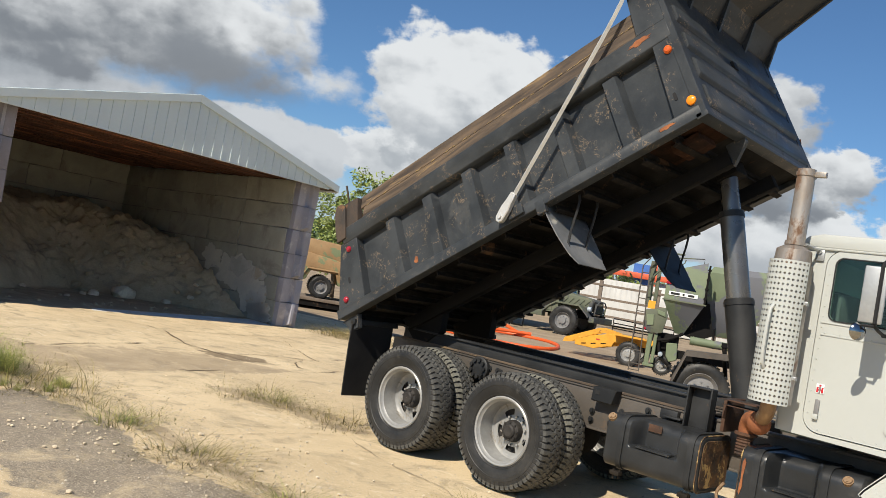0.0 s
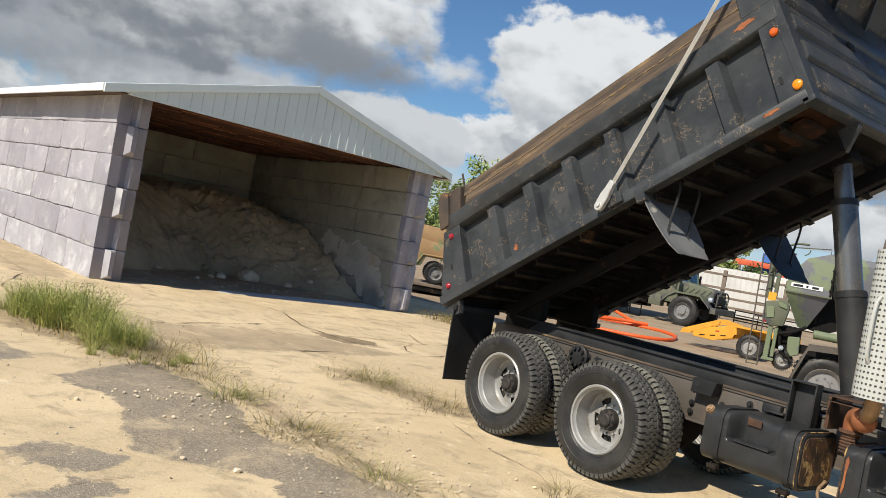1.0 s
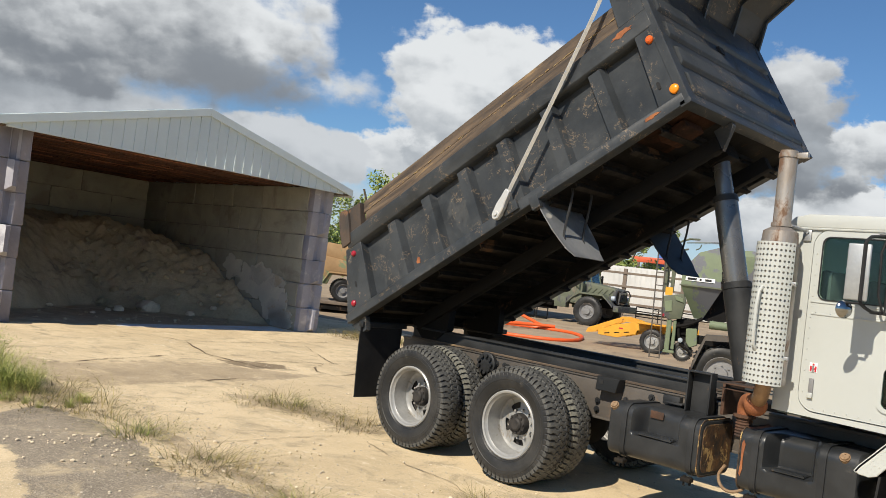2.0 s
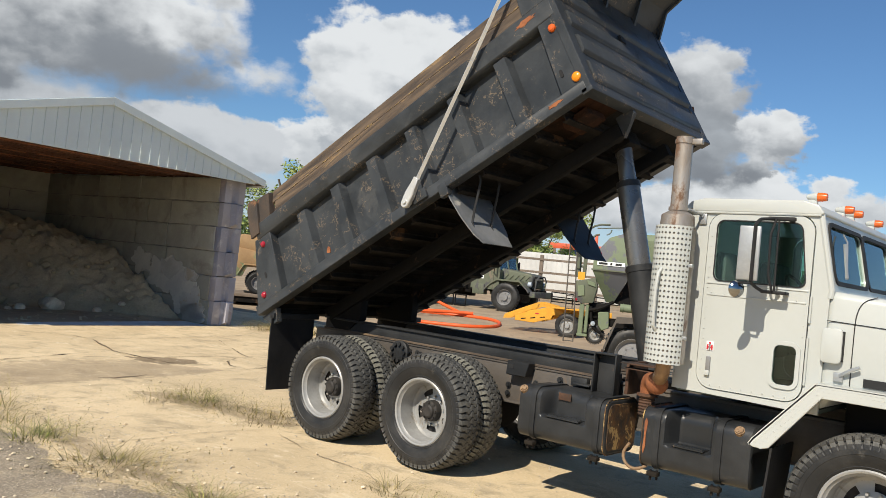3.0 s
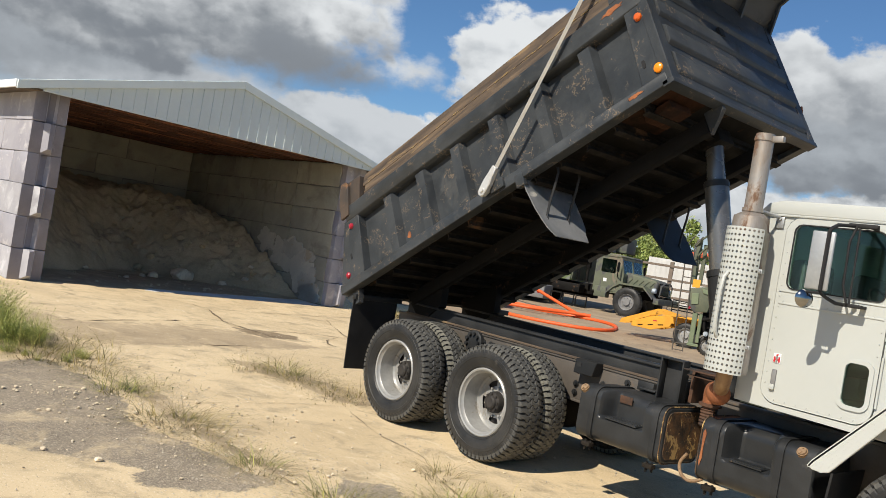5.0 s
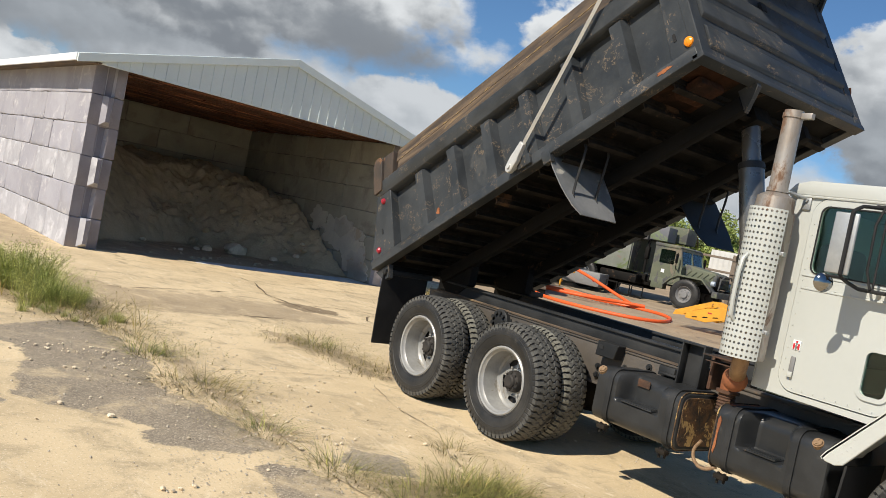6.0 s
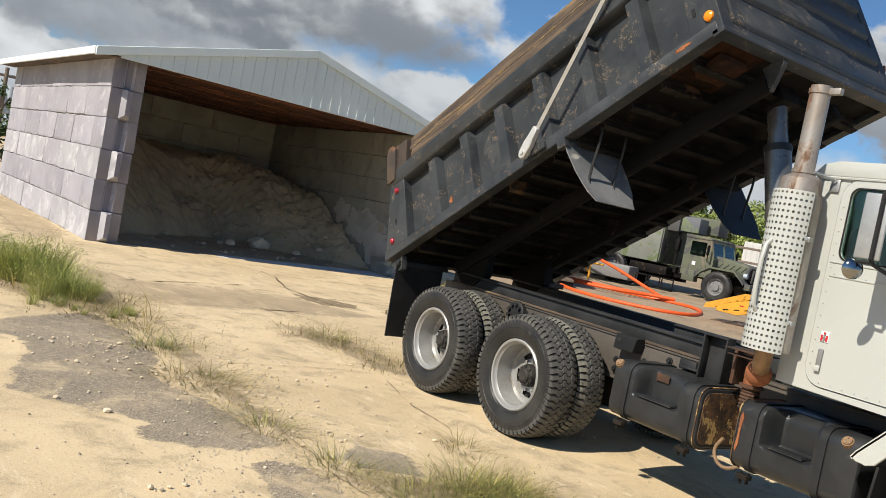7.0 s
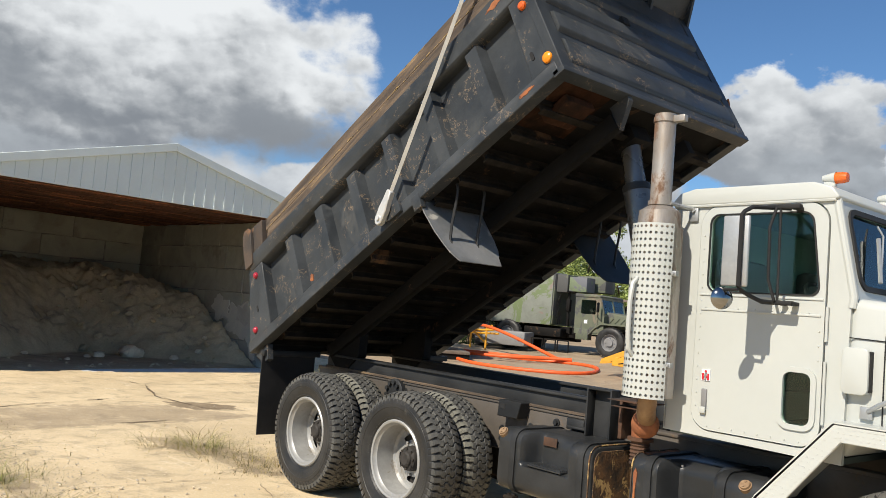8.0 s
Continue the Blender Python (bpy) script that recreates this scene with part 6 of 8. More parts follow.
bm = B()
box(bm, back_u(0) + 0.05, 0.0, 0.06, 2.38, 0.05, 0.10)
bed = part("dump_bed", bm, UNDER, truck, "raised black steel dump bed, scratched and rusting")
bed.matrix_basis = BED
RIBS = (-0.625, -1.20, -1.765, -2.32, -2.875, -3.43)
for s, y in ((1, 0.0), (-1, 2.44)):
    def yy(d, s=s, y=y):
        return y + d * s
    bm = B()
    prism(bm, [(yy(0.0), 0.0), (yy(0.0), 0.10), (yy(0.008), 0.108), (yy(0.12), 0.108), (yy(0.12), 0.0)], -LONG, 0.02, "x", 0.006, 1)
    part("bottom_rail", bm, BLACK, bed, "black lower side rail")
    bm = B()
    prism(bm, [(back_u(0.1) + 0.2, 0.1), (-0.1, 0.1), (-0.1, 0.80), (back_u(0.8) + 0.2, 0.80)], yy(0.105), yy(0.125))
    part("side_panel", bm, BLACK, bed, "black side panel with rusty scratches")
    bm = B()
    prism(bm, [(yy(0.0), 0.785), (yy(0.0), 0.955), (yy(0.15), 0.965), (yy(0.15), 0.76), (yy(0.05), 0.76)], back_u(0.9) + 0.02, 0.02, "x", 0.006, 1)
    part("top_rail", bm, BLACK, bed, "black boxed top rail")
    for u in RIBS:
        bm = B()
        a, b = 0.085, 0.062
        loft(bm, [[(u - a, yy(0.11), 0.09), (u - b, yy(0.012), 0.10), (u + b, yy(0.012), 0.10), (u + a, yy(0.11), 0.09)],
                  [(u - a, yy(0.11), 0.775), (u - b, yy(0.012), 0.745), (u + b, yy(0.012), 0.745), (u + a, yy(0.11), 0.775)]])
        part("rib", bm, BLACK, bed, "black folded side rib")
    bm = B()
    prism(bm, [(-0.205, 0.09), (0.02, 0.09), (0.035, 0.80), (-0.165, 0.80)], yy(0.008), yy(0.13), "y", 0.006, 1)
    part("corner_post", bm, BLACK, bed, "black front corner post")
    bm = B()
    prism(bm, [(back_u(0.0) + 0.005, 0.02), (-4.0, 0.02), (-3.955, 0.80), (back_u(0.80), 0.80)], yy(0.006), yy(0.13), "y", 0.006, 1)
    part("corner_post", bm, BLACK, bed, "black rear corner post")
    bm = B()
    prism(bm, [(-4.25, 0.84), (-4.10, 0.84), (-4.03, 1.19), (-4.06, 1.24), (-4.15, 1.25), (-4.20, 1.18), (-4.24, 1.0)], yy(-0.015), yy(0.02), "y", 0.004, 1)
    prism(bm, [(back_u(0.96) + 0.03, 0.955), (-3.90, 0.955), (-3.84, 1.22), (back_u(1.2) + 0.05, 1.24)], yy(0.02), yy(0.10), "y", 0.006, 1)
    part("tailgate_ear", bm, EAR, bed, "rusty tailgate hinge plate")
    for k, (v0, v1, d0) in enumerate(((0.962, 1.085, 0.045), (1.088, 1.215, 0.055))):
        bm = B()
        prism(bm, [(-3.86, v0), (0.0, v0), (0.02, v1), (-3.80, v1)], yy(d0), yy(d0 + 0.045), "y", 0.008, 1)
        part("side_board", bm, BOARD, bed, "weathered brown timber side board")
    bm = B()
    rnd = random.Random(8)
    for k in range(70):
        u = -3.8 + 3.7 * rnd.random()
        h = 1.086 + rnd.uniform(-0.004, 0.006)
        tube(bm, [(u, yy(0.042), h), (u + rnd.uniform(0.02, 0.07), yy(0.041), h + rnd.uniform(-0.004, 0.006))], rnd.uniform(0.0015, 0.0035), 4)
    tagged(part("straw_litter", bm, CHAFF, bed), "dry straw caught between the boards", kind="stuff")
    bm = B()
    prism(bm, [(-0.26, 0.95), (0.02, 0.95), (0.03, 1.40), (-0.22, 1.40)], yy(0.0), yy(0.12), "y", 0.006, 1)
    part("corner_post", bm, BLACK, bed, "black upper corner post")
# lamps on the near side
for u, v, r, m, name, label in ((-0.02, 0.165, 0.042, AMBER, "marker_lamp", "round amber marker lamp"), (-0.05, 0.68, 0.036, ORANGE_LENS, "marker_lamp", "round orange marker lamp"),
                                (-4.10, 0.70, 0.034, RED_LENS, "marker_lamp", "round red marker lamp"), (-4.28, 0.17, 0.036, RED_LENS, "marker_lamp", "round red marker lamp")):
    bm = B()
    lathe(bm, [(0.001, -0.026), (r * 0.6, -0.023), (r * 0.92, -0.012), (r, 0.004)], 20, "y", (u, 0.004, v))
    part(name, bm, m, bed, label)
# bare rusty scrapes
for u0, u1, v0, v1 in ((-0.36, -0.20, 0.045, 0.085), (-0.36, -0.12, 0.86, 0.92), (-3.2, -3.14, 0.12, 0.2)):
    bm = B()
    rnd = random.Random(int(v0 * 1000))
    ring = []
    for k in range(22):
        a = 2 * math.pi * k / 22
        q = rnd.uniform(0.6, 1.15)
        ring.append(((u0 + u1) / 2 + (u1 - u0) / 2 * q * math.cos(a), (v0 + v1) / 2 + (v1 - v0) / 2 * q * math.sin(a)))
    prism(bm, ring, -0.003, 0.004)
    part("rust_scrape", bm, RUST, bed, "bright rust scrape through the paint")
# slotted holes in the posts
for u, v in ((-0.13, 0.27), (-4.18, 0.36)):
    bm = B()
    prism(bm, rounded(u - 0.014, u + 0.014, v - 0.035, v + 0.035, 0.012), 0.003, 0.010)
    part("slot", bm, FLAP, bed, "dark slotted hole")
# front wall
bm = B()
prism(bm, [(0.0, 0.02), (0.055, 0.02), (0.06, 1.40), (0.005, 1.40)], 0.13, 2.31)
wallf = part("front_wall", bm, BLACK, bed, "black front bulkhead with pressed ridges")
for v0, v1, d in ((0.13, 0.30, 0.026), (0.42, 0.56, 0.036), (0.70, 0.82, 0.032), (0.98, 1.1, 0.036)):
    bm = B()
    prism(bm, [(0.052, v0 - 0.03), (0.056 + d, v0), (0.056 + d, v1), (0.055, v1 + 0.03)], 0.14, 2.30, "y", 0.006, 1)
    part("ridge", bm, BLACK, wallf)
for y0 in (0.0, 2.31):
    bm = B()
    prism(bm, [(-0.02, 0.0), (0.062, 0.0), (0.066, 1.40), (-0.02, 1.40)], y0 + 0.004, y0 + 0.126, "y", 0.006, 1)
    part("edge_post", bm, BLACK, wallf)
bm = B()
box(bm, -0.03, 0.068, 0.0, 2.44, -0.012, 0.035, 0.004)
part("lip", bm, BLACK, wallf, "black folded lower lip")
bm = B()
box(bm, 0.07, 0.098, 1.12, 1.20, 0.82, 0.90)
part("port", bm, FLAP, wallf, "dark square hole in the bulkhead")
# cab shield
bm = B()
prism(bm, [(0.0, 1.38), (0.07, 1.38), (0.25, 1.56), (1.15, 1.70), (1.15, 1.74), (0.2, 1.62), (0.0, 1.44)], 0.0, 2.44, "y", 0.006, 1)
shield = part("cab_shield", bm, BLACK, bed, "black cab shield over the bulkhead")
for y in (0.02, 0.62, 1.22, 1.82, 2.40):
    bm = B()
    prism(bm, [(0.06, 1.30), (0.26, 1.53), (1.14, 1.67), (1.14, 1.70), (0.25, 1.57), (0.06, 1.40)], y, y + 0.03)
    part("shield_rib", bm, BLACK, shield)
# underside: part of its shade is put into the near-black colours
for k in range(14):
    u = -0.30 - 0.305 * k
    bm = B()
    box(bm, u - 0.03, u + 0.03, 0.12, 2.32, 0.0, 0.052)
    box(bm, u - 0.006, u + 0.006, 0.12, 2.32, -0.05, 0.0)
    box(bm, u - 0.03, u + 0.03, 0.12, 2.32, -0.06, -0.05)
    part("cross_bearer", bm, BEARER, bed, "dirty cross bearer, blackened for the shade under the bed")
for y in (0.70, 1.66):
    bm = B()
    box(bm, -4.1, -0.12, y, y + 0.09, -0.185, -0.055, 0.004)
    part("long_sill", bm, UNDER, bed, "dirty lengthwise sill, blackened for the shade under the bed")
bm = B()
prism(bm, [(-0.12, -0.20), (0.05, -0.05), (0.05, 0.0), (-0.12, 0.0)], 0.72, 0.77)
part("gusset", bm, BLACK, bed)
bm = B()
box(bm, -0.62, -0.05, 0.13, 0.70, 0.044, 0.049)
part("floor_plate", bm, RUST_BED, bed, "rusting plate under the bed's front corner")
bm = B()
box(bm, -0.40, -0.14, 0.25, 0.55, -0.05, 0.02, 0.01)
part("jack_pad", bm, RUST_BED, bed, "rust-stained bracket under the bed")
bm = B()
box(bm, -0.42, -0.22, 1.10, 1.34, -0.10, 0.045, 0.01)
part("ram_head", bm, UNDER, bed)
for y in (0.74, 1.58):
    bm = B()
    prism(bm, [(-4.2, -0.02), (-3.5, -0.02), (-3.7, -0.36), (-3.95, -0.40), (-4.1, -0.3)], y, y + 0.1)
    part("hinge_plate", bm, UNDER, bed, "black rear hinge plate")
# stone guards with braces
for y0, y1, m, lab in ((0.02, 0.57, GUARD, "bare grey steel stone guard"), (1.82, 2.38, BLACK_PLAIN, "dark steel stone guard")):
    bm = B()
    wide = y1 - y0
    rows = []
    for u, v, a, b in ((-1.60, 0.04, 0.0, 1.2), (-1.585, -0.12, 0.0, 1.22), (-1.565, -0.30, 0.06, 1.24), (-1.548, -0.41, 0.12, 1.22), (-1.53, -0.50, 0.17, 1.14), (-1.49, -0.60, 0.24, 1.05)):
        p, q = y0 + wide * a, y0 + wide * b
        rows.append([(u, p, v), (u, q, v), (u + 0.010, q, v), (u + 0.010, p, v)])
    loft(bm, rows)
    g = part("stone_guard", bm, m, bed, lab)
    for y in (y0 + 0.16, y1 - 0.1):
        bm = B()
        tube(bm, [(-1.30, y, 0.0), (-1.31, y, -0.06), (-1.54, y, -0.34), (-1.55, y, -0.42)], 0.012, 6, 1)
        part("brace", bm, BLACK_PLAIN, g, "bent steel brace rod")
bm = B()
box(bm, -1.66, -1.56, -0.006, 0.05, -0.07, 0.06, 0.006)
part("guard_clip", bm, BLACK, bed)
# tarp arm
bm = B()
tube(bm, [(-1.86, -0.055, 0.17), (-0.62, -0.055, 1.02), (-0.30, -0.055, 1.25), (-0.12, -0.05, 1.42), (0.05, 0.0, 1.75)], 0.021, 4, 1, True)
armb = part("tarp_arm", bm, BARPAINT, bed, "bright square aluminium tarp arm")
bm = B()
d = Vector((1.24, 0, 0.85)).normalized()
nrm = Vector((-d.z, 0, d.x))
p = Vector((-2.0, 0, 0.075))
outline = []
for a, b in ((-0.03, 0.045), (0.09, 0.05), (0.15, 0.038), (0.25, 0.03), (0.25, -0.03), (0.15, -0.038), (0.09, -0.05), (-0.03, -0.045), (-0.06, -0.02), (-0.06, 0.02)):
    q = p + d * a + nrm * b
    outline.append((q.x, q.z))
prism(bm, outline, -0.085, -0.03, "y", 0.008, 1)
cyl(bm, (p.x, -0.1, p.z), (p.x, 0.02, p.z), 0.022, n=14)
part("arm_socket", bm, BARPAINT, armb, "cast grey arm socket")
bm = B()
box(bm, -1.95, -1.78, -0.03, 0.02, 0.02, 0.12, 0.006)
part("arm_bracket", bm, BLACK, armb)
# tailgate
bm = B()
prism(bm, [(back_u(0.0) - 0.02, 0.02), (back_u(0.0) + 0.04, 0.02), (back_u(1.1) + 0.04, 1.1), (back_u(1.1) - 0.02, 1.1)], 0.13, 2.31, "y", 0.006, 1)
part("tailgate", bm, BLACK, bed, "black steel tailgate")
bm = B()
prism(bm, [(back_u(0.0), -0.02), (-4.2, -0.02), (-4.24, -0.16), (-4.33, -0.16)], 0.06, 0.12)
part("latch_plate", bm, BLACK, bed)
bm = B()
tube(bm, [(0.02, 2.42, 0.30), (0.05, 2.47, 0.42), (0.06, 2.47, 0.46)], 0.012, 6)
part("hook", bm, RUST, bed, "rusty hook on the far corner")
# ---- weeds, stones ----
def blade_tuft(name, seed, count, tall, spread, material, seeds=0, broad=1.0):
    """One clump of grass: curved tapering blades from a common foot."""
    rnd = random.Random(seed)
    bm = B()
    for _ in range(count):
        a = rnd.uniform(0, 2 * math.pi)
        r = spread * 0.35 * math.sqrt(rnd.random())
        foot = Vector((r * math.cos(a), r * math.sin(a), 0))
        a += rnd.gauss(0, 0.6)
        h = tall * rnd.uniform(0.35, 1.0)
        out = spread * rnd.uniform(0.15, 0.9)
        w = rnd.uniform(0.004, 0.0075) * (0.6 + tall) * broad
        side = Vector((-math.sin(a), math.cos(a), 0)) * w
        last = None
        for k in range(4):
            t = k / 3
            p = foot + Vector((math.cos(a) * out * t ** 1.7, math.sin(a) * out * t ** 1.7, h * (t - 0.28 * t ** 3)))
            q = side * (1 - t * 0.9)
            pair = (bm.verts.new(p - q), bm.verts.new(p + q))
            if last:
                bm.faces.new((last[0], last[1], pair[1], pair[0]))
            last = pair
        if seeds and rnd.random() < seeds:
            tip = p
            for s in range(5):
                c = tip + Vector((rnd.gauss(0, 0.012), rnd.gauss(0, 0.012), -0.02 * s))
                v = [bm.verts.new(c + Vector((rnd.gauss(0, 0.0035), rnd.gauss(0, 0.0035), rnd.gauss(0, 0.007)))) for _ in range(3)]
                bm.faces.new(v)
    return mesh_of(name, bm, material, 180, True)


def leafy_weed(name, seed, stems, tall, spread, material):
    """A bushy weed: branching wiry stems with many small narrow leaves and feathery tops."""
    r = random.Random(seed)
    bm = B()

    def leaf(c, d, ln, w):
        side = d.cross(Vector((r.gauss(0, 1), r.gauss(0, 1), r.gauss(0, 1)))).normalized() * w
        v = [bm.verts.new(c), bm.verts.new(c + d * ln * 0.5 + side), bm.verts.new(c + d * ln), bm.verts.new(c + d * ln * 0.5 - side)]
        bm.faces.new(v)

    for _ in range(stems):
        a = r.uniform(0, 2 * math.pi)
        out = spread * math.sqrt(r.random())
        h = tall * r.uniform(0.4, 1.0) * (1.0 - 0.35 * out / spread)
        foot = Vector((math.cos(a), math.sin(a), 0)) * out * 0.4
        tip = Vector((math.cos(a) * out, math.sin(a) * out, h))
        last = None
        for k in range(6):
            t = k / 5
            p = foot.lerp(tip, t) + Vector((0, 0, 0.12 * h * math.sin(t * 3.1)))
            w = 0.004 * (1 - 0.8 * t)
            pair = (bm.verts.new(p + Vector((w, w, 0))), bm.verts.new(p - Vector((w, w, 0))))
            if last:
                bm.faces.new((last[0], last[1], pair[1], pair[0]))
            last = pair
            if k:
                for _ in range(7 if t < 0.75 else 10):
                    d = Vector((r.gauss(0, 1), r.gauss(0, 1), r.gauss(0.5, 0.7))).normalized()
                    leaf(p + d * r.uniform(0, 0.05) + Vector((0, 0, r.uniform(-0.05, 0.05))), d, r.uniform(0.025, 0.075) * (1.2 - 0.6 * t), r.uniform(0.0012, 0.0034))
    return mesh_of(name, bm, material, 180, True)


def mound(t):
    return math.exp(-((t - 0.42) / 0.32) ** 2)


GREEN_TUFT = [blade_tuft("weed", 11 + k, 80, 0.22, 0.62, TUFT, 0.2, 0.7) for k in range(3)]
TALL_TUFT = [leafy_weed("weed", 21 + k, 60, 0.62, 0.40, GRASS) for k in range(3)] + [blade_tuft("weed", 26 + k, 170, 0.62, 0.50, GRASS, 0.45, 0.55) for k in range(4)]
DRY_TUFT = [blade_tuft("weed", 31 + k, 72, 0.17, 0.74, STRAW, 0.4, 0.65) for k in range(3)]
SPARSE_TUFT = [blade_tuft("weed", 41 + k, 24, 0.22, 0.60, STRAW, 0.6, 0.7) for k in range(2)]
WISP = [blade_tuft("weed", 51 + k, 7, 0.36, 0.46, STRAW, 0.9, 0.6) for k in range(3)]
rnd = random.Random(77)


def weed(shapes, x, y, size, label, group):
    ob = tagged(new("weed", rnd.choice(shapes)), label, "weed", group)
    ob.matrix_basis = pose(x, y, rise(x, y), 0, 0, rnd.uniform(0, 360)) @ Matrix.Diagonal((size, size, size * rnd.uniform(0.85, 1.15), 1))


for k in range(40):
    t = rnd.random()
    x, y = -5.3 + 2.7 * t + rnd.gauss(0, 0.18), -3.45 + 0.95 * t + rnd.gauss(0, 0.22)
    size = (0.42 + 0.62 * mound(t)) * rnd.uniform(0.7, 1.15)
    weed(TALL_TUFT, x, y, size * (0.6 if t > 0.85 else 1.0), "bushy yellow-green weed growing from the slab", "green weeds")
for k in range(24):
    t = rnd.random()
    weed(WISP if k % 2 else DRY_TUFT, -5.3 + 2.9 * t + rnd.gauss(0, 0.2), -3.35 + 0.95 * t + rnd.gauss(0, 0.28), rnd.uniform(0.9, 1.4), "dry straw-coloured stalks among green growth", "dry weeds")
for x, y, s, kind in ((-2.35, -2.42, 0.9, 1), (-2.1, -2.38, 0.9, 3), (-1.75, -2.3, 0.9, 1), (-1.65, -2.28, 0.9, 3), (-1.18, -2.35, 0.9, 0), (-1.0, -2.3, 1.0, 0), (-0.9, -2.25, 0.8, 2), (-1.28, -1.92, 0.9, 2), (-1.1, -2.0, 0.7, 3),
                      (-0.1, -2.3, 1.0, 1), (0.04, -2.27, 1.15, 1), (0.1, -2.14, 1.0, 1), (0.0, -2.05, 0.9, 2), (0.25, -2.0, 0.8, 3), (0.55, -2.18, 0.65, 1), (0.9, -2.18, 0.7, 1), (1.24, -2.12, 0.8, 0), (1.32, -2.08, 0.75, 1),
                      (-2.42, -0.34, 0.9, 1), (-2.3, -0.28, 0.9, 2), (-2.3, 0.1, 1.0, 1), (-2.05, 0.05, 0.9, 0), (-1.9, 0.15, 1.0, 1), (-1.6, -0.05, 0.9, 1), (-1.5, 0.2, 0.9, 2), (-1.15, 0.12, 0.8, 1), (-0.86, -0.12, 0.8, 2),
                      (-0.68, 0.0, 0.7, 2), (-1.05, 0.4, 1.0, 2), (-0.8, 0.3, 0.8, 1), (-2.75, 0.35, 1.0, 2), (-2.1, -0.2, 0.9, 3), (-1.3, 0.3, 0.8, 3), (1.66, -0.70, 0.8, 2), (1.72, -0.64, 0.7, 1),
                      (2.02, -1.95, 0.8, 0), (2.15, -1.88, 0.8, 1), (2.3, -1.82, 0.7, 1), (2.42, -1.72, 0.7, 1), (2.52, -1.5, 0.8, 0), (2.5, -1.3, 0.9, 1), (2.42, -1.15, 1.0, 0), (2.5, -1.0, 0.8, 1), (2.6, -0.9, 0.7, 0), (2.72, -1.2, 0.8, 0),
                      (2.85, -1.0, 0.7, 1), (2.7, -1.75, 0.8, 0), (2.35, -1.0, 0.9, 2), (2.55, -1.1, 0.8, 3)):
    shapes, lab, grp = ((GREEN_TUFT, "small green tuft of grass in a slab joint", "green weeds"), (DRY_TUFT, "dry yellow tuft of grass in a slab joint", "dry weeds"),
                        (SPARSE_TUFT, "sparse dry weed with seed heads", "dry weeds"), (WISP, "a few long dry stalks with seed heads", "dry weeds"))[kind]
    weed(shapes, x, y, s, lab, grp)
for k in range(16):
    weed((GREEN_TUFT + DRY_TUFT) if k % 4 else WISP, rnd.uniform(2.45, 2.95), rnd.uniform(-1.35, -0.75), rnd.uniform(0.6, 0.85), "dense yellow-green tuft of grass in the slab", "green weeds")
for k in range(14):
    weed(SPARSE_TUFT + DRY_TUFT, -9.5 + rnd.uniform(-0.6, 1.2), 6.9 + rnd.uniform(-0.3, 0.9), rnd.uniform(1.0, 1.9), "rank dry weed at the shed's foot", "dry weeds")

STONES = [lump_mesh("stone", 1.0, k, ROCK, 1) for k in range(4)]
SPOTS = [(-1.14, -2.62), (-0.62, -2.67), (-0.47, -2.86), (-0.42, -3.19), (-0.4, -3.12), (0.01, -2.7), (0.42, -1.82), (-0.13, -1.27), (-0.56, -1.37), (0.68, -1.44), (0.93, -3.15), (0.64, -3.43), (-0.68, -1.72)]
for k in range(210):
    if k < 13:
        (x, y), s = SPOTS[k], rnd.uniform(0.016, 0.026)
    elif k < 45:
        x, y, s = rnd.gauss(-1.05, 0.12), rnd.gauss(-2.95, 0.22), rnd.uniform(0.008, 0.022)
    elif k < 70:
        x, y, s = rnd.gauss(-0.45, 0.4), rnd.gauss(-2.72, 0.22), rnd.uniform(0.007, 0.02)
    elif k < 120:
        x, y, s = rnd.uniform(-1.5, 2.6), rnd.uniform(-3.3, -0.6), rnd.uniform(0.006, 0.015)
    elif k < 165:
        t = rnd.random()
        x, y, s = -1.2 + 2.9 * t + rnd.gauss(0, 0.25), -2.75 + 1.0 * t + rnd.gauss(0, 0.22), rnd.uniform(0.008, 0.019)
    else:
        x, y, s = rnd.uniform(-3.5, 2.0), rnd.uniform(-2.2, 1.6), rnd.uniform(0.008, 0.017)
    ob = tagged(new("stone", rnd.choice(STONES)), "small pale stone lying on the slab", "stone", "loose stones")
    s *= 0.75 + 0.6 * rnd.random() ** 2
    ob.matrix_basis = pose(x, y, s * 0.35 + 0.006, 0, 0, rnd.uniform(0, 360)) @ Matrix.Diagonal((s, s * rnd.uniform(0.7, 1), s, 1))
for x, y, s in ((2.28, -3.2, 0.024), (2.31, -3.15, 0.018), (2.28, -3.1, 0.016), (2.25, -3.0, 0.02), (-0.9, -3.75, 0.025)):
    ob = tagged(new("stone", rnd.choice(STONES)), "small pale stone lying on the slab", "stone", "loose stones")
    ob.matrix_basis = pose(x, y, s * 0.4 + 0.004, 0, 0, rnd.uniform(0, 360)) @ Matrix.Diagonal((s, s * 0.75, s, 1))


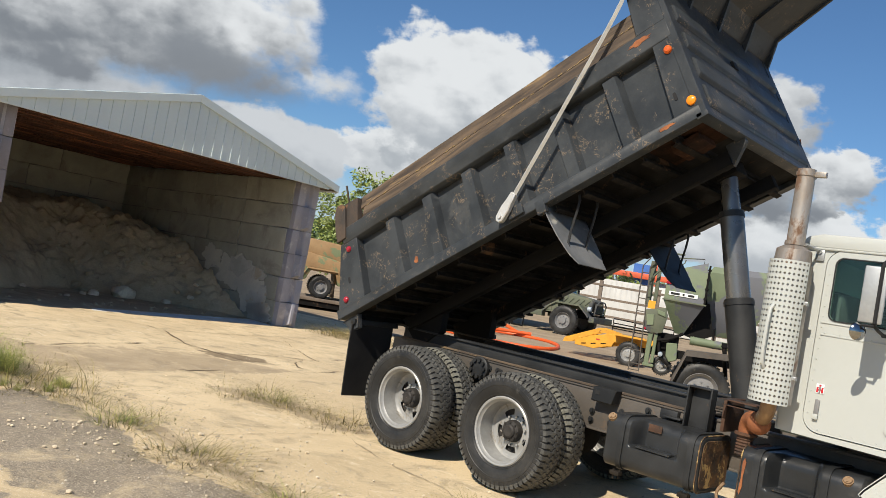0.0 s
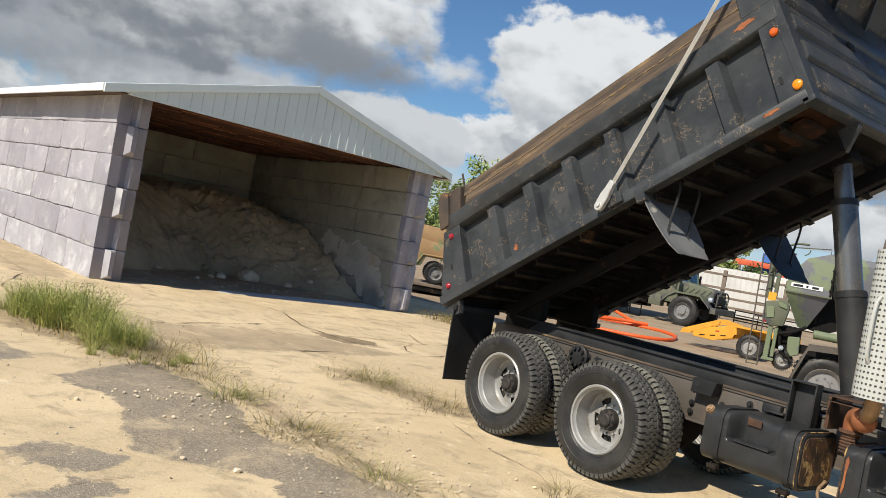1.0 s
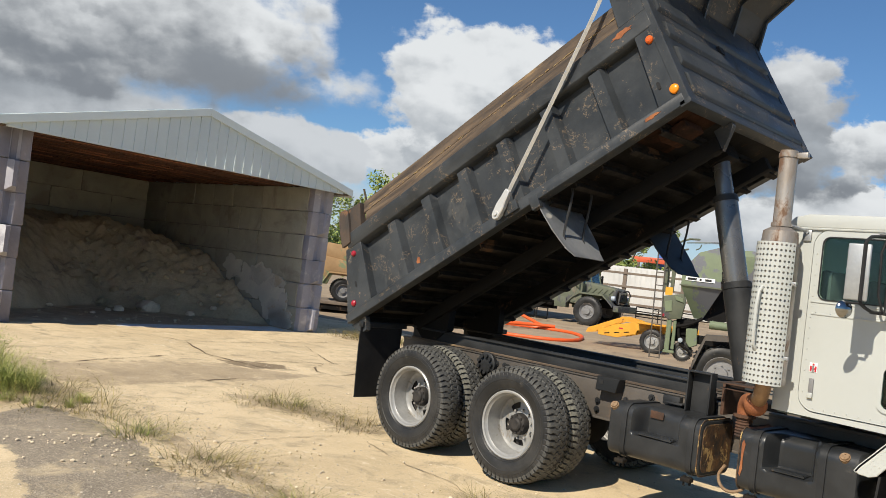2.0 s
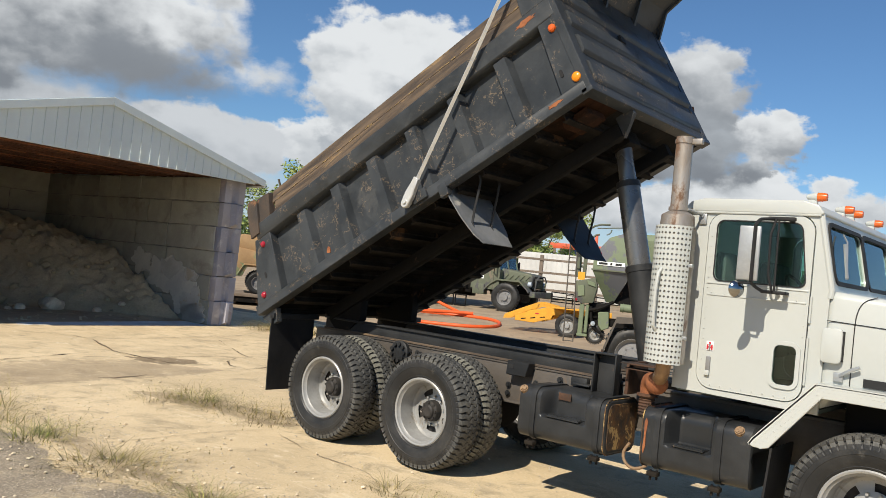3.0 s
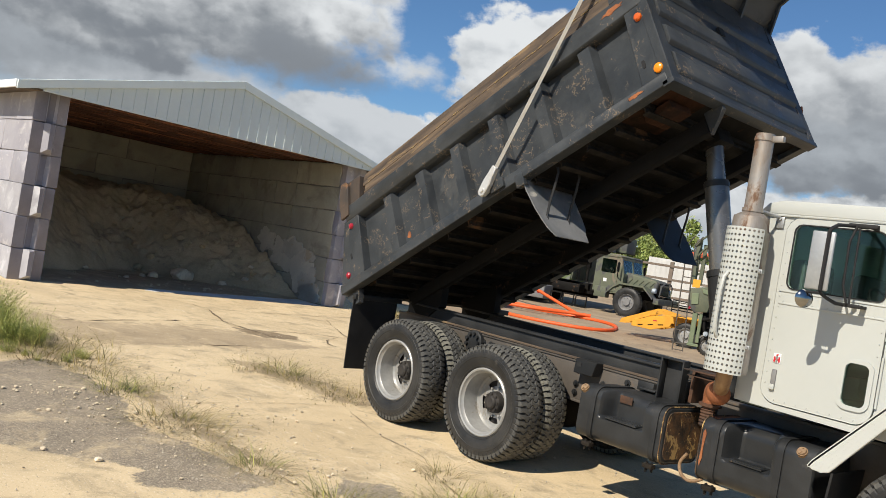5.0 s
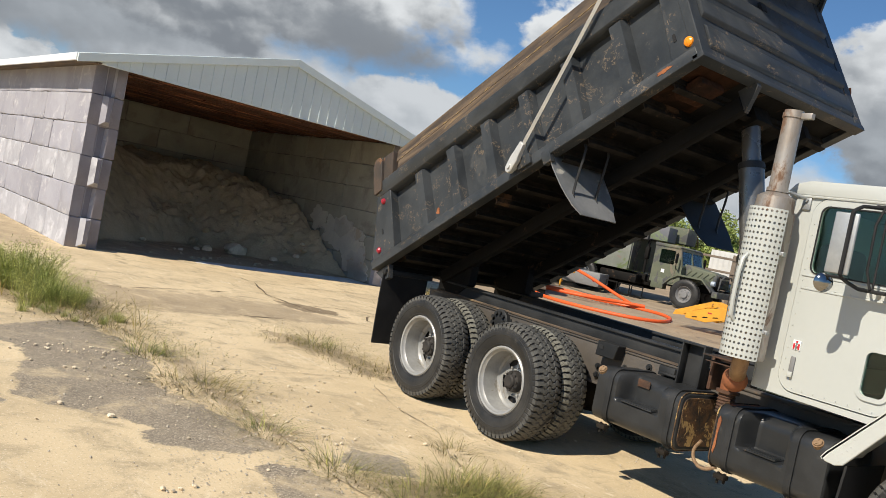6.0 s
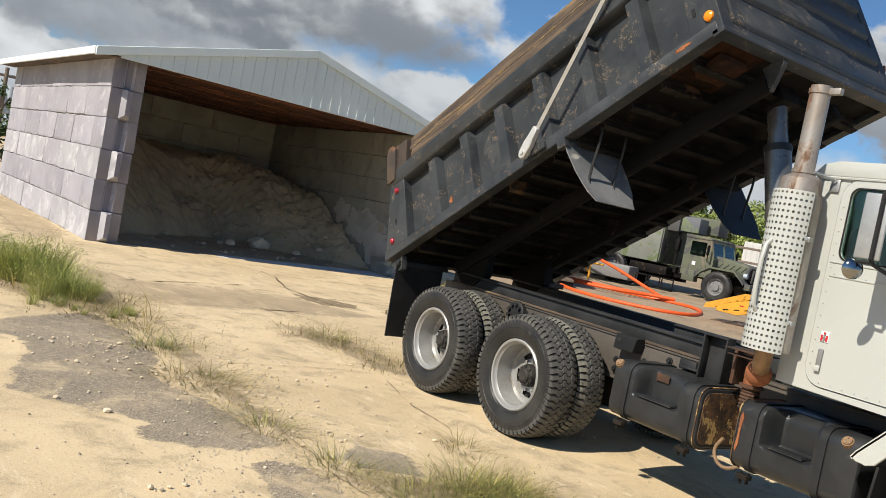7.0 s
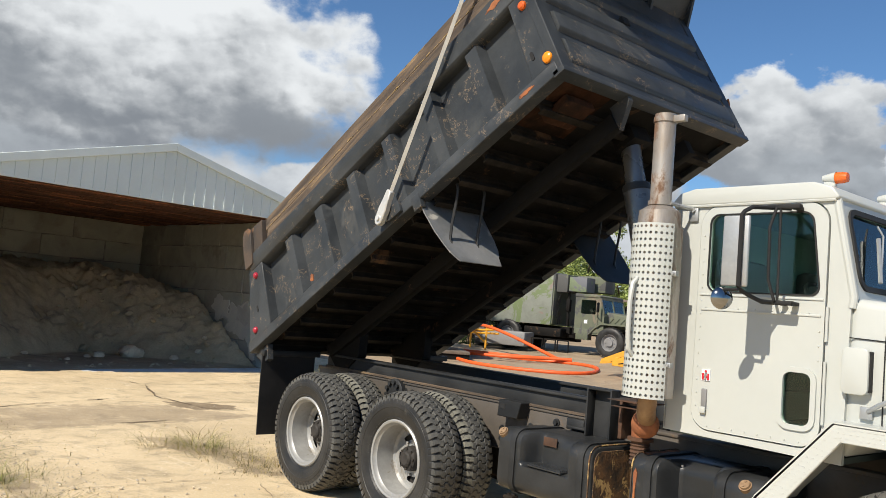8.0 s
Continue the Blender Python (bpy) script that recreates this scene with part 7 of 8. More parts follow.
def grit(count, seed, low=0.0025, high=0.008, odd=0.015, along=0.55):
    """Loose chips strewn over the slab, thicker along the weeds."""
    r = random.Random(seed)
    verts, faces = [], []
    for _ in range(count):
        if r.random() < along:
            x = r.uniform(-3, 3.4)
            y = r.gauss(-2.2, 0.5)
        else:
            x, y = r.uniform(-6, 4.5), r.uniform(-4.8, 2.4)
        s = r.uniform(low, high) if r.random() < 0.93 else r.uniform(high, odd)
        a = r.uniform(0, 6.28)
        n = len(verts)
        z = 0.005 + rise(x, y)
        for i in range(4):
            verts.append((x + s * math.cos(a + i * 1.57) * r.uniform(0.7, 1.2), y + s * math.sin(a + i * 1.57) * r.uniform(0.7, 1.2), z))
        verts.append((x + r.gauss(0, s * 0.3), y + r.gauss(0, s * 0.3), z + s * r.uniform(0.7, 1.2)))
        faces += [(n, n + 1, n + 4), (n + 1, n + 2, n + 4), (n + 2, n + 3, n + 4), (n + 3, n, n + 4)]
    data = bpy.data.meshes.new("grit")
    data.from_pydata(verts, [], faces)
    data.materials.append(GRIT)
    return tagged(new("grit", data), "fine pale grit strewn over the concrete", "grit", kind="stuff")


grit(5500, 3)
grit(600, 4, 0.006, 0.010, 0.016, 0.8)


# ---- trees ----
def tree(name, x, y, tall, wide, seed, label, leaf, low=0.25, leaves=3800, size=0.11, bush=False, category="tree"):
    """A tapered trunk with limbs and a ragged crown of many leaves in clumps."""
    r = random.Random(seed)
    t = thing(name, label, category, at=pose(x, y, rise(x, y)))
    bm = B()
    limbs = []
    if not bush:
        tube(bm, [(0, 0, 0), (r.gauss(0, 0.1), r.gauss(0, 0.1), tall * 0.3), (r.gauss(0, 0.15), r.gauss(0, 0.15), tall * 0.65)], 0.035 * tall / 1.6, 8, 1)
    for k in range(9):
        a, s = r.uniform(0, 6.28), r.uniform(0.35, 0.8)
        p0 = Vector((0, 0, tall * (0.05 if bush else r.uniform(0.2, 0.5))))
        p2 = Vector((wide * s * math.cos(a), wide * s * math.sin(a), tall * r.uniform(low + 0.1, 0.92)))
        mid = p0.lerp(p2, 0.5) + Vector((0, 0, 0.08 * tall))
        tube(bm, [p0, mid, p2], 0.012 * tall / 1.6, 6, 1)
        limbs += [p2, mid]
    part("trunk", bm, BARK, t)
    verts, faces = [], []
    clumps = []
    for k in range(46):
        base = r.choice(limbs)
        clumps.append((base + Vector((r.gauss(0, wide * 0.28), r.gauss(0, wide * 0.28), r.gauss(0, tall * 0.13))), r.uniform(0.12, 0.3) * wide))
    for k in range(leaves):
        c, rad = clumps[k % len(clumps)]
        d = Vector((r.gauss(0, 1), r.gauss(0, 1), r.gauss(0, 0.8)))
        p = c + d.normalized() * rad * r.random() ** 0.4
        if p.z < tall * low * r.uniform(0.4, 1.0):
            p.z = tall * low + abs(p.z) * 0.3
        u = Vector((r.gauss(0, 1), r.gauss(0, 1), r.gauss(0, 0.6))).normalized() * size * r.uniform(0.6, 1.3)
        w = u.cross(Vector((r.gauss(0, 1), r.gauss(0, 1), r.gauss(0, 1)))).normalized() * size * 0.42
        n = len(verts)
        verts += [p - u, p + w, p + u, p - w]
        faces.append((n, n + 1, n + 2, n + 3))
    data = bpy.data.meshes.new("crown")
    data.from_pydata(verts, [], faces)
    data.materials.append(leaf)
    part("crown", data, None, t)
    return t


tree("tree", -18.4, 14.9, 5.4, 2.2, 5, "leafy green tree standing behind the block shed", LEAF, 0.2, 7000, 0.085)
tree("tree", -20.6, 15.8, 4.6, 1.9, 6, "leafy green tree standing behind the block shed", LEAF, 0.15, 4200, 0.10)
tree("bush", -23.2, -2.6, 3.1, 1.5, 7, "dense green bush at the end of the block wall", LEAF_DARK, 0.02, 4200, 0.09, True, "bush")
tree("bush", -25.5, -4.6, 2.7, 1.8, 8, "dense green bush at the end of the block wall", LEAF_DARK, 0.02, 3600, 0.09, True, "bush")
for k, (x, y, h, w) in enumerate(((-30, 40, 6.0, 3.2), (-26.5, 40.5, 6.0, 3.2), (-23.8, 40, 4.6, 2.4), (-33.5, 42, 6.2, 3.4), (-37.5, 41, 6.4, 3.4), (-42, 40, 6.0, 3.4))):
    tree("tree", x, y, h, w, 20 + k, "broad green tree beyond the parked vehicles", LEAF, 0.05, 9000, 0.13, True)
tree("bush", -19.6, 20.3, 1.7, 1.0, 40, "scrubby bush by the parked truck", LEAF_DARK, 0.02, 1800, 0.07, True, "bush")


def far_woods():
    """The low line of woods along the horizon."""
    r = random.Random(9)
    verts, faces = [], []
    for k in range(15000):
        a = r.uniform(-0.35, 1.95)
        d = r.uniform(150, 190)
        h = 7.0 + 2.5 * noise.noise((a * 14, 0.2, 0.1)) + 1.6 * noise.noise((a * 45, 1.2, 0.1))
        p = Vector((-d * math.sin(a), d * math.cos(a), 1.0 + h * r.random() ** 0.7))
        u = Vector((r.gauss(0, 1), r.gauss(0, 1), r.gauss(0, 0.7))).normalized() * 0.9
        w = u.cross(Vector((r.gauss(0, 1), r.gauss(0, 1), r.gauss(0, 1)))).normalized() * 0.6
        n = len(verts)
        verts += [p - u, p + w, p + u, p - w]
        faces.append((n, n + 1, n + 2, n + 3))
    data = bpy.data.meshes.new("far_woods")
    data.from_pydata(verts, [], faces)
    data.materials.append(LEAF_DARK)
    return tagged(new("far_woods", data), "distant line of green woods on the horizon", "woods", kind="stuff")


far_woods()


# ---- orange pipe ----
def on_ground(pts, r, lift=0.0):
    return [(x, y, rise(x, y) + r + lift) for x, y in pts]


PIPE = 0.058
LOOP = [(-14.9, 15.5), (-15.3, 16.1), (-14.9, 16.75), (-14.0, 17.0), (-13.2, 17.0), (-12.2, 17.6), (-11.1, 17.8), (-10.2, 17.25), (-9.55, 16.45), (-9.05, 15.4), (-9.25, 14.6), (-9.8, 14.15), (-10.9, 13.7), (-12.1, 13.68), (-13.1, 14.0),
        (-14.4, 14.7), (-15.3, 15.6), (-15.2, 16.1), (-13.95, 16.35), (-12.9, 16.6), (-12.3, 17.2), (-11.7, 17.75)]
bm = B()
pts = on_ground(LOOP, PIPE)
tube(bm, [(x, y, z + (0.11 if k > 15 else 0.0)) for k, (x, y, z) in enumerate(pts)], PIPE, 12, 2)
solid("pipe_coil", bm, HOSE, "bright orange plastic pipe coiled on the ground", "pipe", "orange pipe")
bm = B()
tube(bm, on_ground([(-15.6, 14.6), (-14.8, 15.1), (-14.26, 15.4), (-13.13, 15.7), (-12.55, 16.3), (-12.2, 16.9)], PIPE, 0.12), PIPE, 12, 2)
solid("pipe_coil", bm, HOSE, "bright orange plastic pipe lying across the coil", "pipe", "orange pipe")
bm = B()
tube(bm, [(-18.2, 19.0, 1.25), (-17.3, 18.5, 1.30), (-15.92, 18.0, 1.23), (-14.7, 18.0, 0.96), (-13.69, 18.0, 0.68), (-12.86, 18.0, 0.45), (-12.2, 17.7, 0.36)], PIPE, 12, 2)
solid("pipe_coil", bm, HOSE, "loose orange pipe end arching down to the ground", "pipe", "orange pipe")
stand = thing("pipe_stand", "yellow tubular stand holding the orange pipe", "stand", at=pose(-17.7, 19.1, rise(0, 19.1)))
for a, b in (((0.4, 0, 0), (0.4, 0, 0.95)), ((-0.5, 0, 0), (-0.5, 0, 0.8)), ((-0.9, 0, 0.72), (0.8, 0, 0.82)), ((-0.9, 0.3, 0.62), (0.8, 0.3, 0.68)), ((-0.5, 0, 0.8), (0.2, 0.3, 0.2)), ((0.5, 0, 0.8), (0.7, 0, 1.0))):
    bm = B()
    tube(bm, [a, b], 0.04, 8)
    part("bar", bm, YELLOW, stand)


# ---- parked military truck with a box body ----
def road_wheel(parent, x, y, r, w, out, rim_mat, rim_r=0.55):
    """A plain vehicle wheel with a shaped tyre and a dished rim; out = -1 when it faces -y."""
    bm = B()
    lathe(bm, [(r * rim_r, w * 0.42), (r * 0.72, w * 0.5), (r * 0.9, w * 0.48), (r, w * 0.36), (r, -w * 0.36), (r * 0.9, -w * 0.48), (r * 0.72, -w * 0.5), (r * rim_r, -w * 0.42)], 40)
    for k in range(30):
        a = 2 * math.pi * k / 30
        for s in (-1, 1):
            m = pose(x * 0, 0, 0, 0, -math.degrees(a), 0) @ pose(r, s * w * 0.22, 0, 0, 0, 20 * s)
            bmesh.ops.create_cube(bm, size=1, matrix=m @ Matrix.Diagonal((0.016, w * 0.42, r * 0.12, 1)))
    t = part("wheel", bm, RUBBER, parent, "dusty black tyre")
    t.matrix_basis = pose(x, y, r)
    bm = B()
    lathe(bm, [(r * (rim_r + 0.02), out * w * 0.40), (r * rim_r, out * w * 0.46), (r * rim_r * 0.9, out * w * 0.30), (r * rim_r * 0.8, out * w * 0.15), (r * 0.25, out * w * 0.2), (r * 0.22, out * w * 0.4), (0.001, out * w * 0.42)], 28)
    for k in range(8):
        a = 2 * math.pi * k / 8
        cyl(bm, (r * 0.33 * math.cos(a), out * w * 0.16, r * 0.33 * math.sin(a)), (r * 0.33 * math.cos(a), out * w * 0.27, r * 0.33 * math.sin(a)), r * 0.035, n=6)
    part("rim", bm, rim_mat, t)
    return t


mil = thing("army_truck", "green camouflaged army truck with a box body, parked", "truck", at=pose(-13.80, 23.33, rise(0, 22.3), 0, 0, 14))
DARK_RIM = GREY_BAR
HALF = 1.18
for x in (0.0, -4.6, -6.0):
    for y, o in ((-HALF + 0.02, -1), (HALF - 0.02, 1)):
        road_wheel(mil, x, y, 0.59, 0.34, o, DARK_RIM)
bm = B()
for y in (-0.45, 0.38):
    box(bm, -7.4, 1.2, y, y + 0.09, 0.78, 1.02)
part("chassis", bm, UNDER, mil, "black chassis rails")
bm = B()
prism(bm, [(-0.68, 1.18), (0.92, 1.12), (0.98, 1.52), (0.86, 1.64), (-0.68, 1.82)], -0.72, 0.72, "y", 0.07, 3)
hoodm = part("bonnet", bm, CAMO, mil, "camouflaged ribbed bonnet")
for k in range(5):
    bm = B()
    tube(bm, [(-0.3 + 0.24 * k, -0.735, 1.36), (-0.12 + 0.24 * k, -0.735, 1.56)], 0.02, 6)
    part("louvre", bm, CAMO, hoodm)
bm = B()
box(bm, 0.96, 1.0, -0.56, 0.56, 1.05, 1.55, 0.02)
grille = part("grille", bm, UNDER, mil, "dark radiator grille")
for k in range(9):
    bm = B()
    box(bm, 1.0, 1.03, -0.5 + 0.12 * k, -0.47 + 0.12 * k, 1.1, 1.5)
    part("bar", bm, CAMO, grille)
bm = B()
tube(bm, [(1.06, -0.62, 1.0), (1.12, -0.62, 1.58), (1.12, 0.62, 1.58), (1.06, 0.62, 1.0)], 0.03, 8, 1)
part("brush_guard", bm, CAMO, mil)
bm = B()
box(bm, 1.05, 1.28, -1.2, 1.2, 0.70, 0.94, 0.02)
part("bumper", bm, CAMO, mil, "heavy camouflaged bumper")
for y in (-0.86, 0.86):
    bm = B()
    lathe(bm, [(0.001, 1.0), (0.09, 0.99), (0.11, 0.94), (0.10, 0.84)], 18, "x", (0, y, 1.22))
    part("headlamp", bm, GREY_METAL, mil)
for s in (-1, 1):
    bm = B()
    line = [(-1.0, 0.86), (-0.72, 1.16), (-0.45, 1.34), (0.55, 1.34), (0.88, 1.05), (1.0, 0.92)]
    rows = [[(x, s * 0.66, z), (x, s * 1.2, z), (x, s * 1.2, z - 0.07), (x, s * 1.16, z - 0.07), (x, s * 1.16, z - 0.03), (x, s * 0.66, z - 0.03)] for x, z in line]
    loft(bm, rows)
    part("wing", bm, CAMO, mil, "angular camouflaged front wing")
    bm = B()
    box(bm, -1.52, -0.98, s * 1.18, s * 0.8, 0.62, 1.06, 0.02)
    part("tool_box", bm, CAMO, mil, "camouflaged tool box under the door")
bm = B()
SIDE = [(-1.9, 1.06), (-0.66, 1.06), (-0.66, 1.80), (-0.86, 2.55), (-1.9, 2.55)]
for y in (-1.12, 1.09):
    holed(bm, SIDE, [rounded(-1.66, -1.02, 1.86, 2.42, 0.05)], y, y + 0.03)
box(bm, -1.93, -1.9, -1.12, 1.12, 1.06, 2.55)
prism(bm, [(-1.95, 2.53), (-0.86, 2.53), (-0.84, 2.60), (-1.0, 2.66), (-1.95, 2.66)], -1.15, 1.15, "y", 0.02)
box(bm, -0.70, -0.66, -1.1, 1.1, 1.06, 1.84)
cabm = part("cab", bm, CAMO, mil, "camouflaged square cab")
cabm.matrix_basis = pose(0.3, 0, -0.2)
ws = pose(-0.76, 0, 2.17, 0, -15, 0)
bm = B()
holed(bm, [(-1.12, -0.38), (1.12, -0.38), (1.12, 0.38), (-1.12, 0.38)], [rounded(-1.04, -0.04, -0.3, 0.3, 0.05), rounded(0.04, 1.04, -0.3, 0.3, 0.05)], -0.02, 0.02, "x")
wf = part("screen_frame", bm, CAMO, cabm)
wf.matrix_basis = ws
for a, b in ((-1.05, -0.03), (0.03, 1.05)):
    bm = B()
    box(bm, -0.004, 0.004, a, b, -0.31, 0.31)
    part("pane", bm, GLASS, wf, "dusty windscreen pane").visible_shadow = False
for y in (-1.105, 1.105):
    bm = B()
    box(bm, -1.67, -1.01, y - 0.004, y + 0.004, 1.85, 2.43)
    part("side_pane", bm, GLASS, cabm).visible_shadow = False
    s = -1 if y < 0 else 1
    bm = B()
    holed(bm, [(-1.78, 1.12), (-0.92, 1.12), (-0.92, 2.48), (-1.78, 2.48)], [rounded(-1.66, -1.02, 1.86, 2.42, 0.05)], y + 0.016 * s, y + 0.036 * s)
    part("door", bm, CAMO, cabm, "camouflaged cab door")
    bm = B()
    box(bm, -1.50, -1.36, y + 0.036 * s, y + 0.042 * s, 1.48, 1.62)
    part("plate", bm, TRIM, cabm, "small white plate on the door")
    bm = B()
    tube(bm, [(-0.92, y + 0.03 * s, 1.75), (-0.80, y + 0.32 * s, 1.9), (-0.80, y + 0.32 * s, 2.35)], 0.02, 6)
    box(bm, -0.83, -0.78, y + 0.24 * s, y + 0.42 * s, 1.95, 2.32, 0.01)
    part("mirror", bm, UNDER, cabm)
bm = B()
box(bm, -1.4, -1.25, -0.9, -0.4, 1.5, 2.1, 0.04)
box(bm, -1.75, -0.72, -1.08, 1.08, 1.07, 1.12)
part("seat", bm, UNDER, cabm)
bm = B()
box(bm, -7.5, -2.35, -1.22, 1.22, 1.24, 3.42, 0.03)
shell = part("box_body", bm, CAMO_BOX, mil, "pale camouflaged box body")
shell.matrix_basis = pose(-0.3, 0, -0.15)
bm = B()
box(bm, -2.35, -2.30, -1.16, 1.16, 1.3, 3.36, 0.01)
part("bulkhead", bm, CAMO, shell, "dark green front of the box body")
bm = B()
box(bm, -2.30, -1.80, -1.0, 0.02, 2.62, 3.36, 0.04)
part("air_unit", bm, CAMO, shell, "green air unit over the cab")
bm = B()
box(bm, -1.78, -1.0, -0.9, -0.1, 2.68, 3.28, 0.02)
part("air_unit_face", bm, CAMO_PALE, shell)
bm = B()
box(bm, -2.30, -0.62, 0.1, 1.1, 2.72, 3.40, 0.05)
part("air_unit", bm, CAMO, shell, "green air unit over the cab")
for z in (1.7, 2.2):
    bm = B()
    tube(bm, [(-2.2, -0.9, z - 0.4), (-2.2, -0.98, z), (-2.14, -0.9, z + 0.3)], 0.025, 6, 1)
    part("stowage_hook", bm, UNDER, shell)
bm = B()
tube(bm, [(-2.12, -0.75, 1.1), (-2.12, -0.75, 2.35), (-2.12, -0.72, 2.5)], 0.06, 10)
box(bm, -2.2, -2.02, -0.86, -0.66, 1.7, 2.2, 0.03)
part("exhaust", bm, UNDER, mil)
# Invented dark boxes that stand in for the shadow below the body.
bm = B()
box(bm, -7.4, -4.1, -1.05, -0.5, 0.55, 1.05, 0.03)
box(bm, -7.3, -1.9, -0.42, 0.5, 0.62, 1.06, 0.03)
box(bm, -7.4, -2.3, 0.6, 1.1, 0.45, 1.05, 0.03)
part("stowage", bm, UNDER, mil, "dark boxes added for the shade under the body")
bm = B()
box(bm, -3.9, -2.2, -1.15, -0.6, 0.62, 0.98, 0.03)
part("fuel_tank", bm, UNDER, mil)

# grey towed unit beside it
tow = thing("towed_unit", "low grey equipment trailer with a red lamp", "trailer", at=pose(-17.0, 20.5, rise(0, 20.5), 0, 0, 20))
bm = B()
box(bm, -1.4, 0.6, -0.5, 0.5, 0.2, 0.78, 0.05)
part("housing", bm, GREY_BAR, tow)
bm = B()
lathe(bm, [(0.001, -0.52), (0.05, -0.515), (0.06, -0.5)], 16, "y", (0.35, 0, 0.45))
part("lamp", bm, RED_LENS, tow)
for k in range(3):
    bm = B()
    holed(bm, [(0.8 + 0.55 * k, 0.12), (1.3 + 0.55 * k, 0.12), (1.3 + 0.55 * k, 0.62), (0.8 + 0.55 * k, 0.62)], [[(0.84 + 0.55 * k, 0.18), (1.26 + 0.55 * k, 0.18), (1.26 + 0.55 * k, 0.56), (0.84 + 0.55 * k, 0.56)]], -0.3, -0.26)
    part("rack_frame", bm, UNDER, tow)

# ---- yellow trailer ----
yel = thing("yellow_trailer", "small yellow equipment trailer with folded ramps", "trailer", at=pose(-6.80, 16.05, rise(0, 16.0), 0, 0, 200))
for y, o in ((-0.05, 1), (-1.75, -1)):
    road_wheel(yel, 0.0, y, 0.36, 0.24, o, SILVER, 0.6)
bm = B()
cyl(bm, (0, -0.1, 0.36), (0, -1.7, 0.36), 0.045)
part("axle", bm, UNDER, yel)
for y in (-0.24, -1.56):
    bm = B()
    prism(bm, [(-1.1, 0.62), (-1.1, 0.84), (0.7, 0.84), (1.25, 0.68), (1.7, 0.48), (1.7, 0.34), (1.1, 0.32), (0.55, 0.50), (0.5, 0.62)], y - 0.03, y + 0.03, "y", 0.01, 1)
    part("side_beam", bm, YELLOW, yel, "yellow stepped side plate")
    for k in range(3):
        bm = B()
        prism(bm, [(0.75 + 0.3 * k, 0.52 - 0.05 * k), (0.90 + 0.3 * k, 0.49 - 0.05 * k), (0.90 + 0.3 * k, 0.52 - 0.05 * k), (0.75 + 0.3 * k, 0.55 - 0.05 * k)], y + 0.031, y + 0.035)
        part("slot", bm, UNDER, yel, "dark slot in the side plate")
for k in range(7):
    bm = B()
    x = -1.0 + 0.43 * k
    z = 0.74 if x < 0.8 else 0.74 - 0.24 * (x - 0.8)
    box(bm, x - 0.04, x + 0.04, -1.53, -0.27, z - 0.04, z + 0.04, 0.006)
    part("cross_beam", bm, YELLOW, yel)
for y in (-0.45, -1.0):
    bm = B()
    prism(bm, [(0.5, 0.90), (1.0, 0.98), (2.05, 0.50), (2.1, 0.36), (1.9, 0.38), (1.0, 0.84), (0.5, 0.82)], y - 0.16, y - 0.13)
    prism(bm, [(0.5, 0.90), (1.0, 0.98), (2.05, 0.50), (2.1, 0.36), (1.9, 0.38), (1.0, 0.84), (0.5, 0.82)], y + 0.13, y + 0.16)
    ramp = part("ramp", bm, YELLOW, yel, "yellow loading ramp with rungs")
    for k in range(7):
        bm = B()
        x = 0.70 + 0.19 * k
        z = 0.90 if x < 1.0 else 0.90 - 0.45 * (x - 1.0)
        box(bm, x - 0.02, x + 0.02, y - 0.13, y + 0.13, z - 0.02, z + 0.02)
        part("rung", bm, YELLOW, ramp)
bm = B()
box(bm, 0.95, 1.06, -0.208, -0.203, 0.60, 0.635)
part("reflector", bm, RED_MARK, yel, "red reflector strip")
bm = B()
prism(bm, [(-0.5, 0.84), (-0.42, 0.90), (0.42, 0.90), (0.5, 0.84)], -0.30, 0.10, "y", 0.008, 1)
part("wing", bm, YELLOW, yel)
for z in (0.98, 1.14, 1.28):
    bm = B()
    tube(bm, [(-1.0, -1.6, z), (0.9, -1.6, z + 0.03)], 0.018, 6)
    part("rack_rail", bm, UNDER, yel, "thin dark rack rail")
for x in (-1.0, -0.4, 0.2, 0.9):
    bm = B()
    tube(bm, [(x, -1.6, 0.80), (x, -1.6, 1.32)], 0.018, 6)
    part("rack_post", bm, UNDER, yel)

# ---- green mobile mixer on its trailer ----
MIX = pose(-2.52, 10.1, 0, 0, 0, 27.6)
mix = thing("mobile_mixer", "green camouflaged mobile mixing plant on a two-wheeled trailer", "mixer", at=MIX)
# front hopper: upper bin, fold, tapering foot
bm = B()
loft(bm, [[(-0.20, 0.0, 2.16), (0.64, 0.0, 2.20), (0.64, 1.3, 2.20), (-0.20, 1.3, 2.16)], [(-0.20, 0.0, 2.50), (0.62, 0.0, 2.55), (0.62, 1.3, 2.55), (-0.20, 1.3, 2.50)],
          [(0.10, 0.12, 2.90), (0.58, 0.12, 3.08), (0.58, 1.18, 3.08), (0.10, 1.18, 2.90)]])
hop = part("hopper", bm, CAMO_PALE, mix, "pale green and grey hopper")
bm = B()
loft(bm, [[(0.13, 0.42, 1.50), (0.30, 0.42, 1.50), (0.30, 0.75, 1.50), (0.13, 0.75, 1.50)], [(-0.20, 0.0, 2.155), (0.64, 0.0, 2.195), (0.64, 1.3, 2.195), (-0.20, 1.3, 2.155)]])
part("hopper_foot", bm, CAMO_PALE, hop, "tapering grey-green hopper foot")
bm = B()
box(bm, -0.23, 0.66, -0.022, 0.0, 2.165, 2.20, 0.004, 1)
part("flange", bm, CAMO, hop, "dark green seam flange")
bm = B()
box(bm, 0.60, 0.64, -0.03, 0.05, 2.2, 3.02, 0.006, 1)
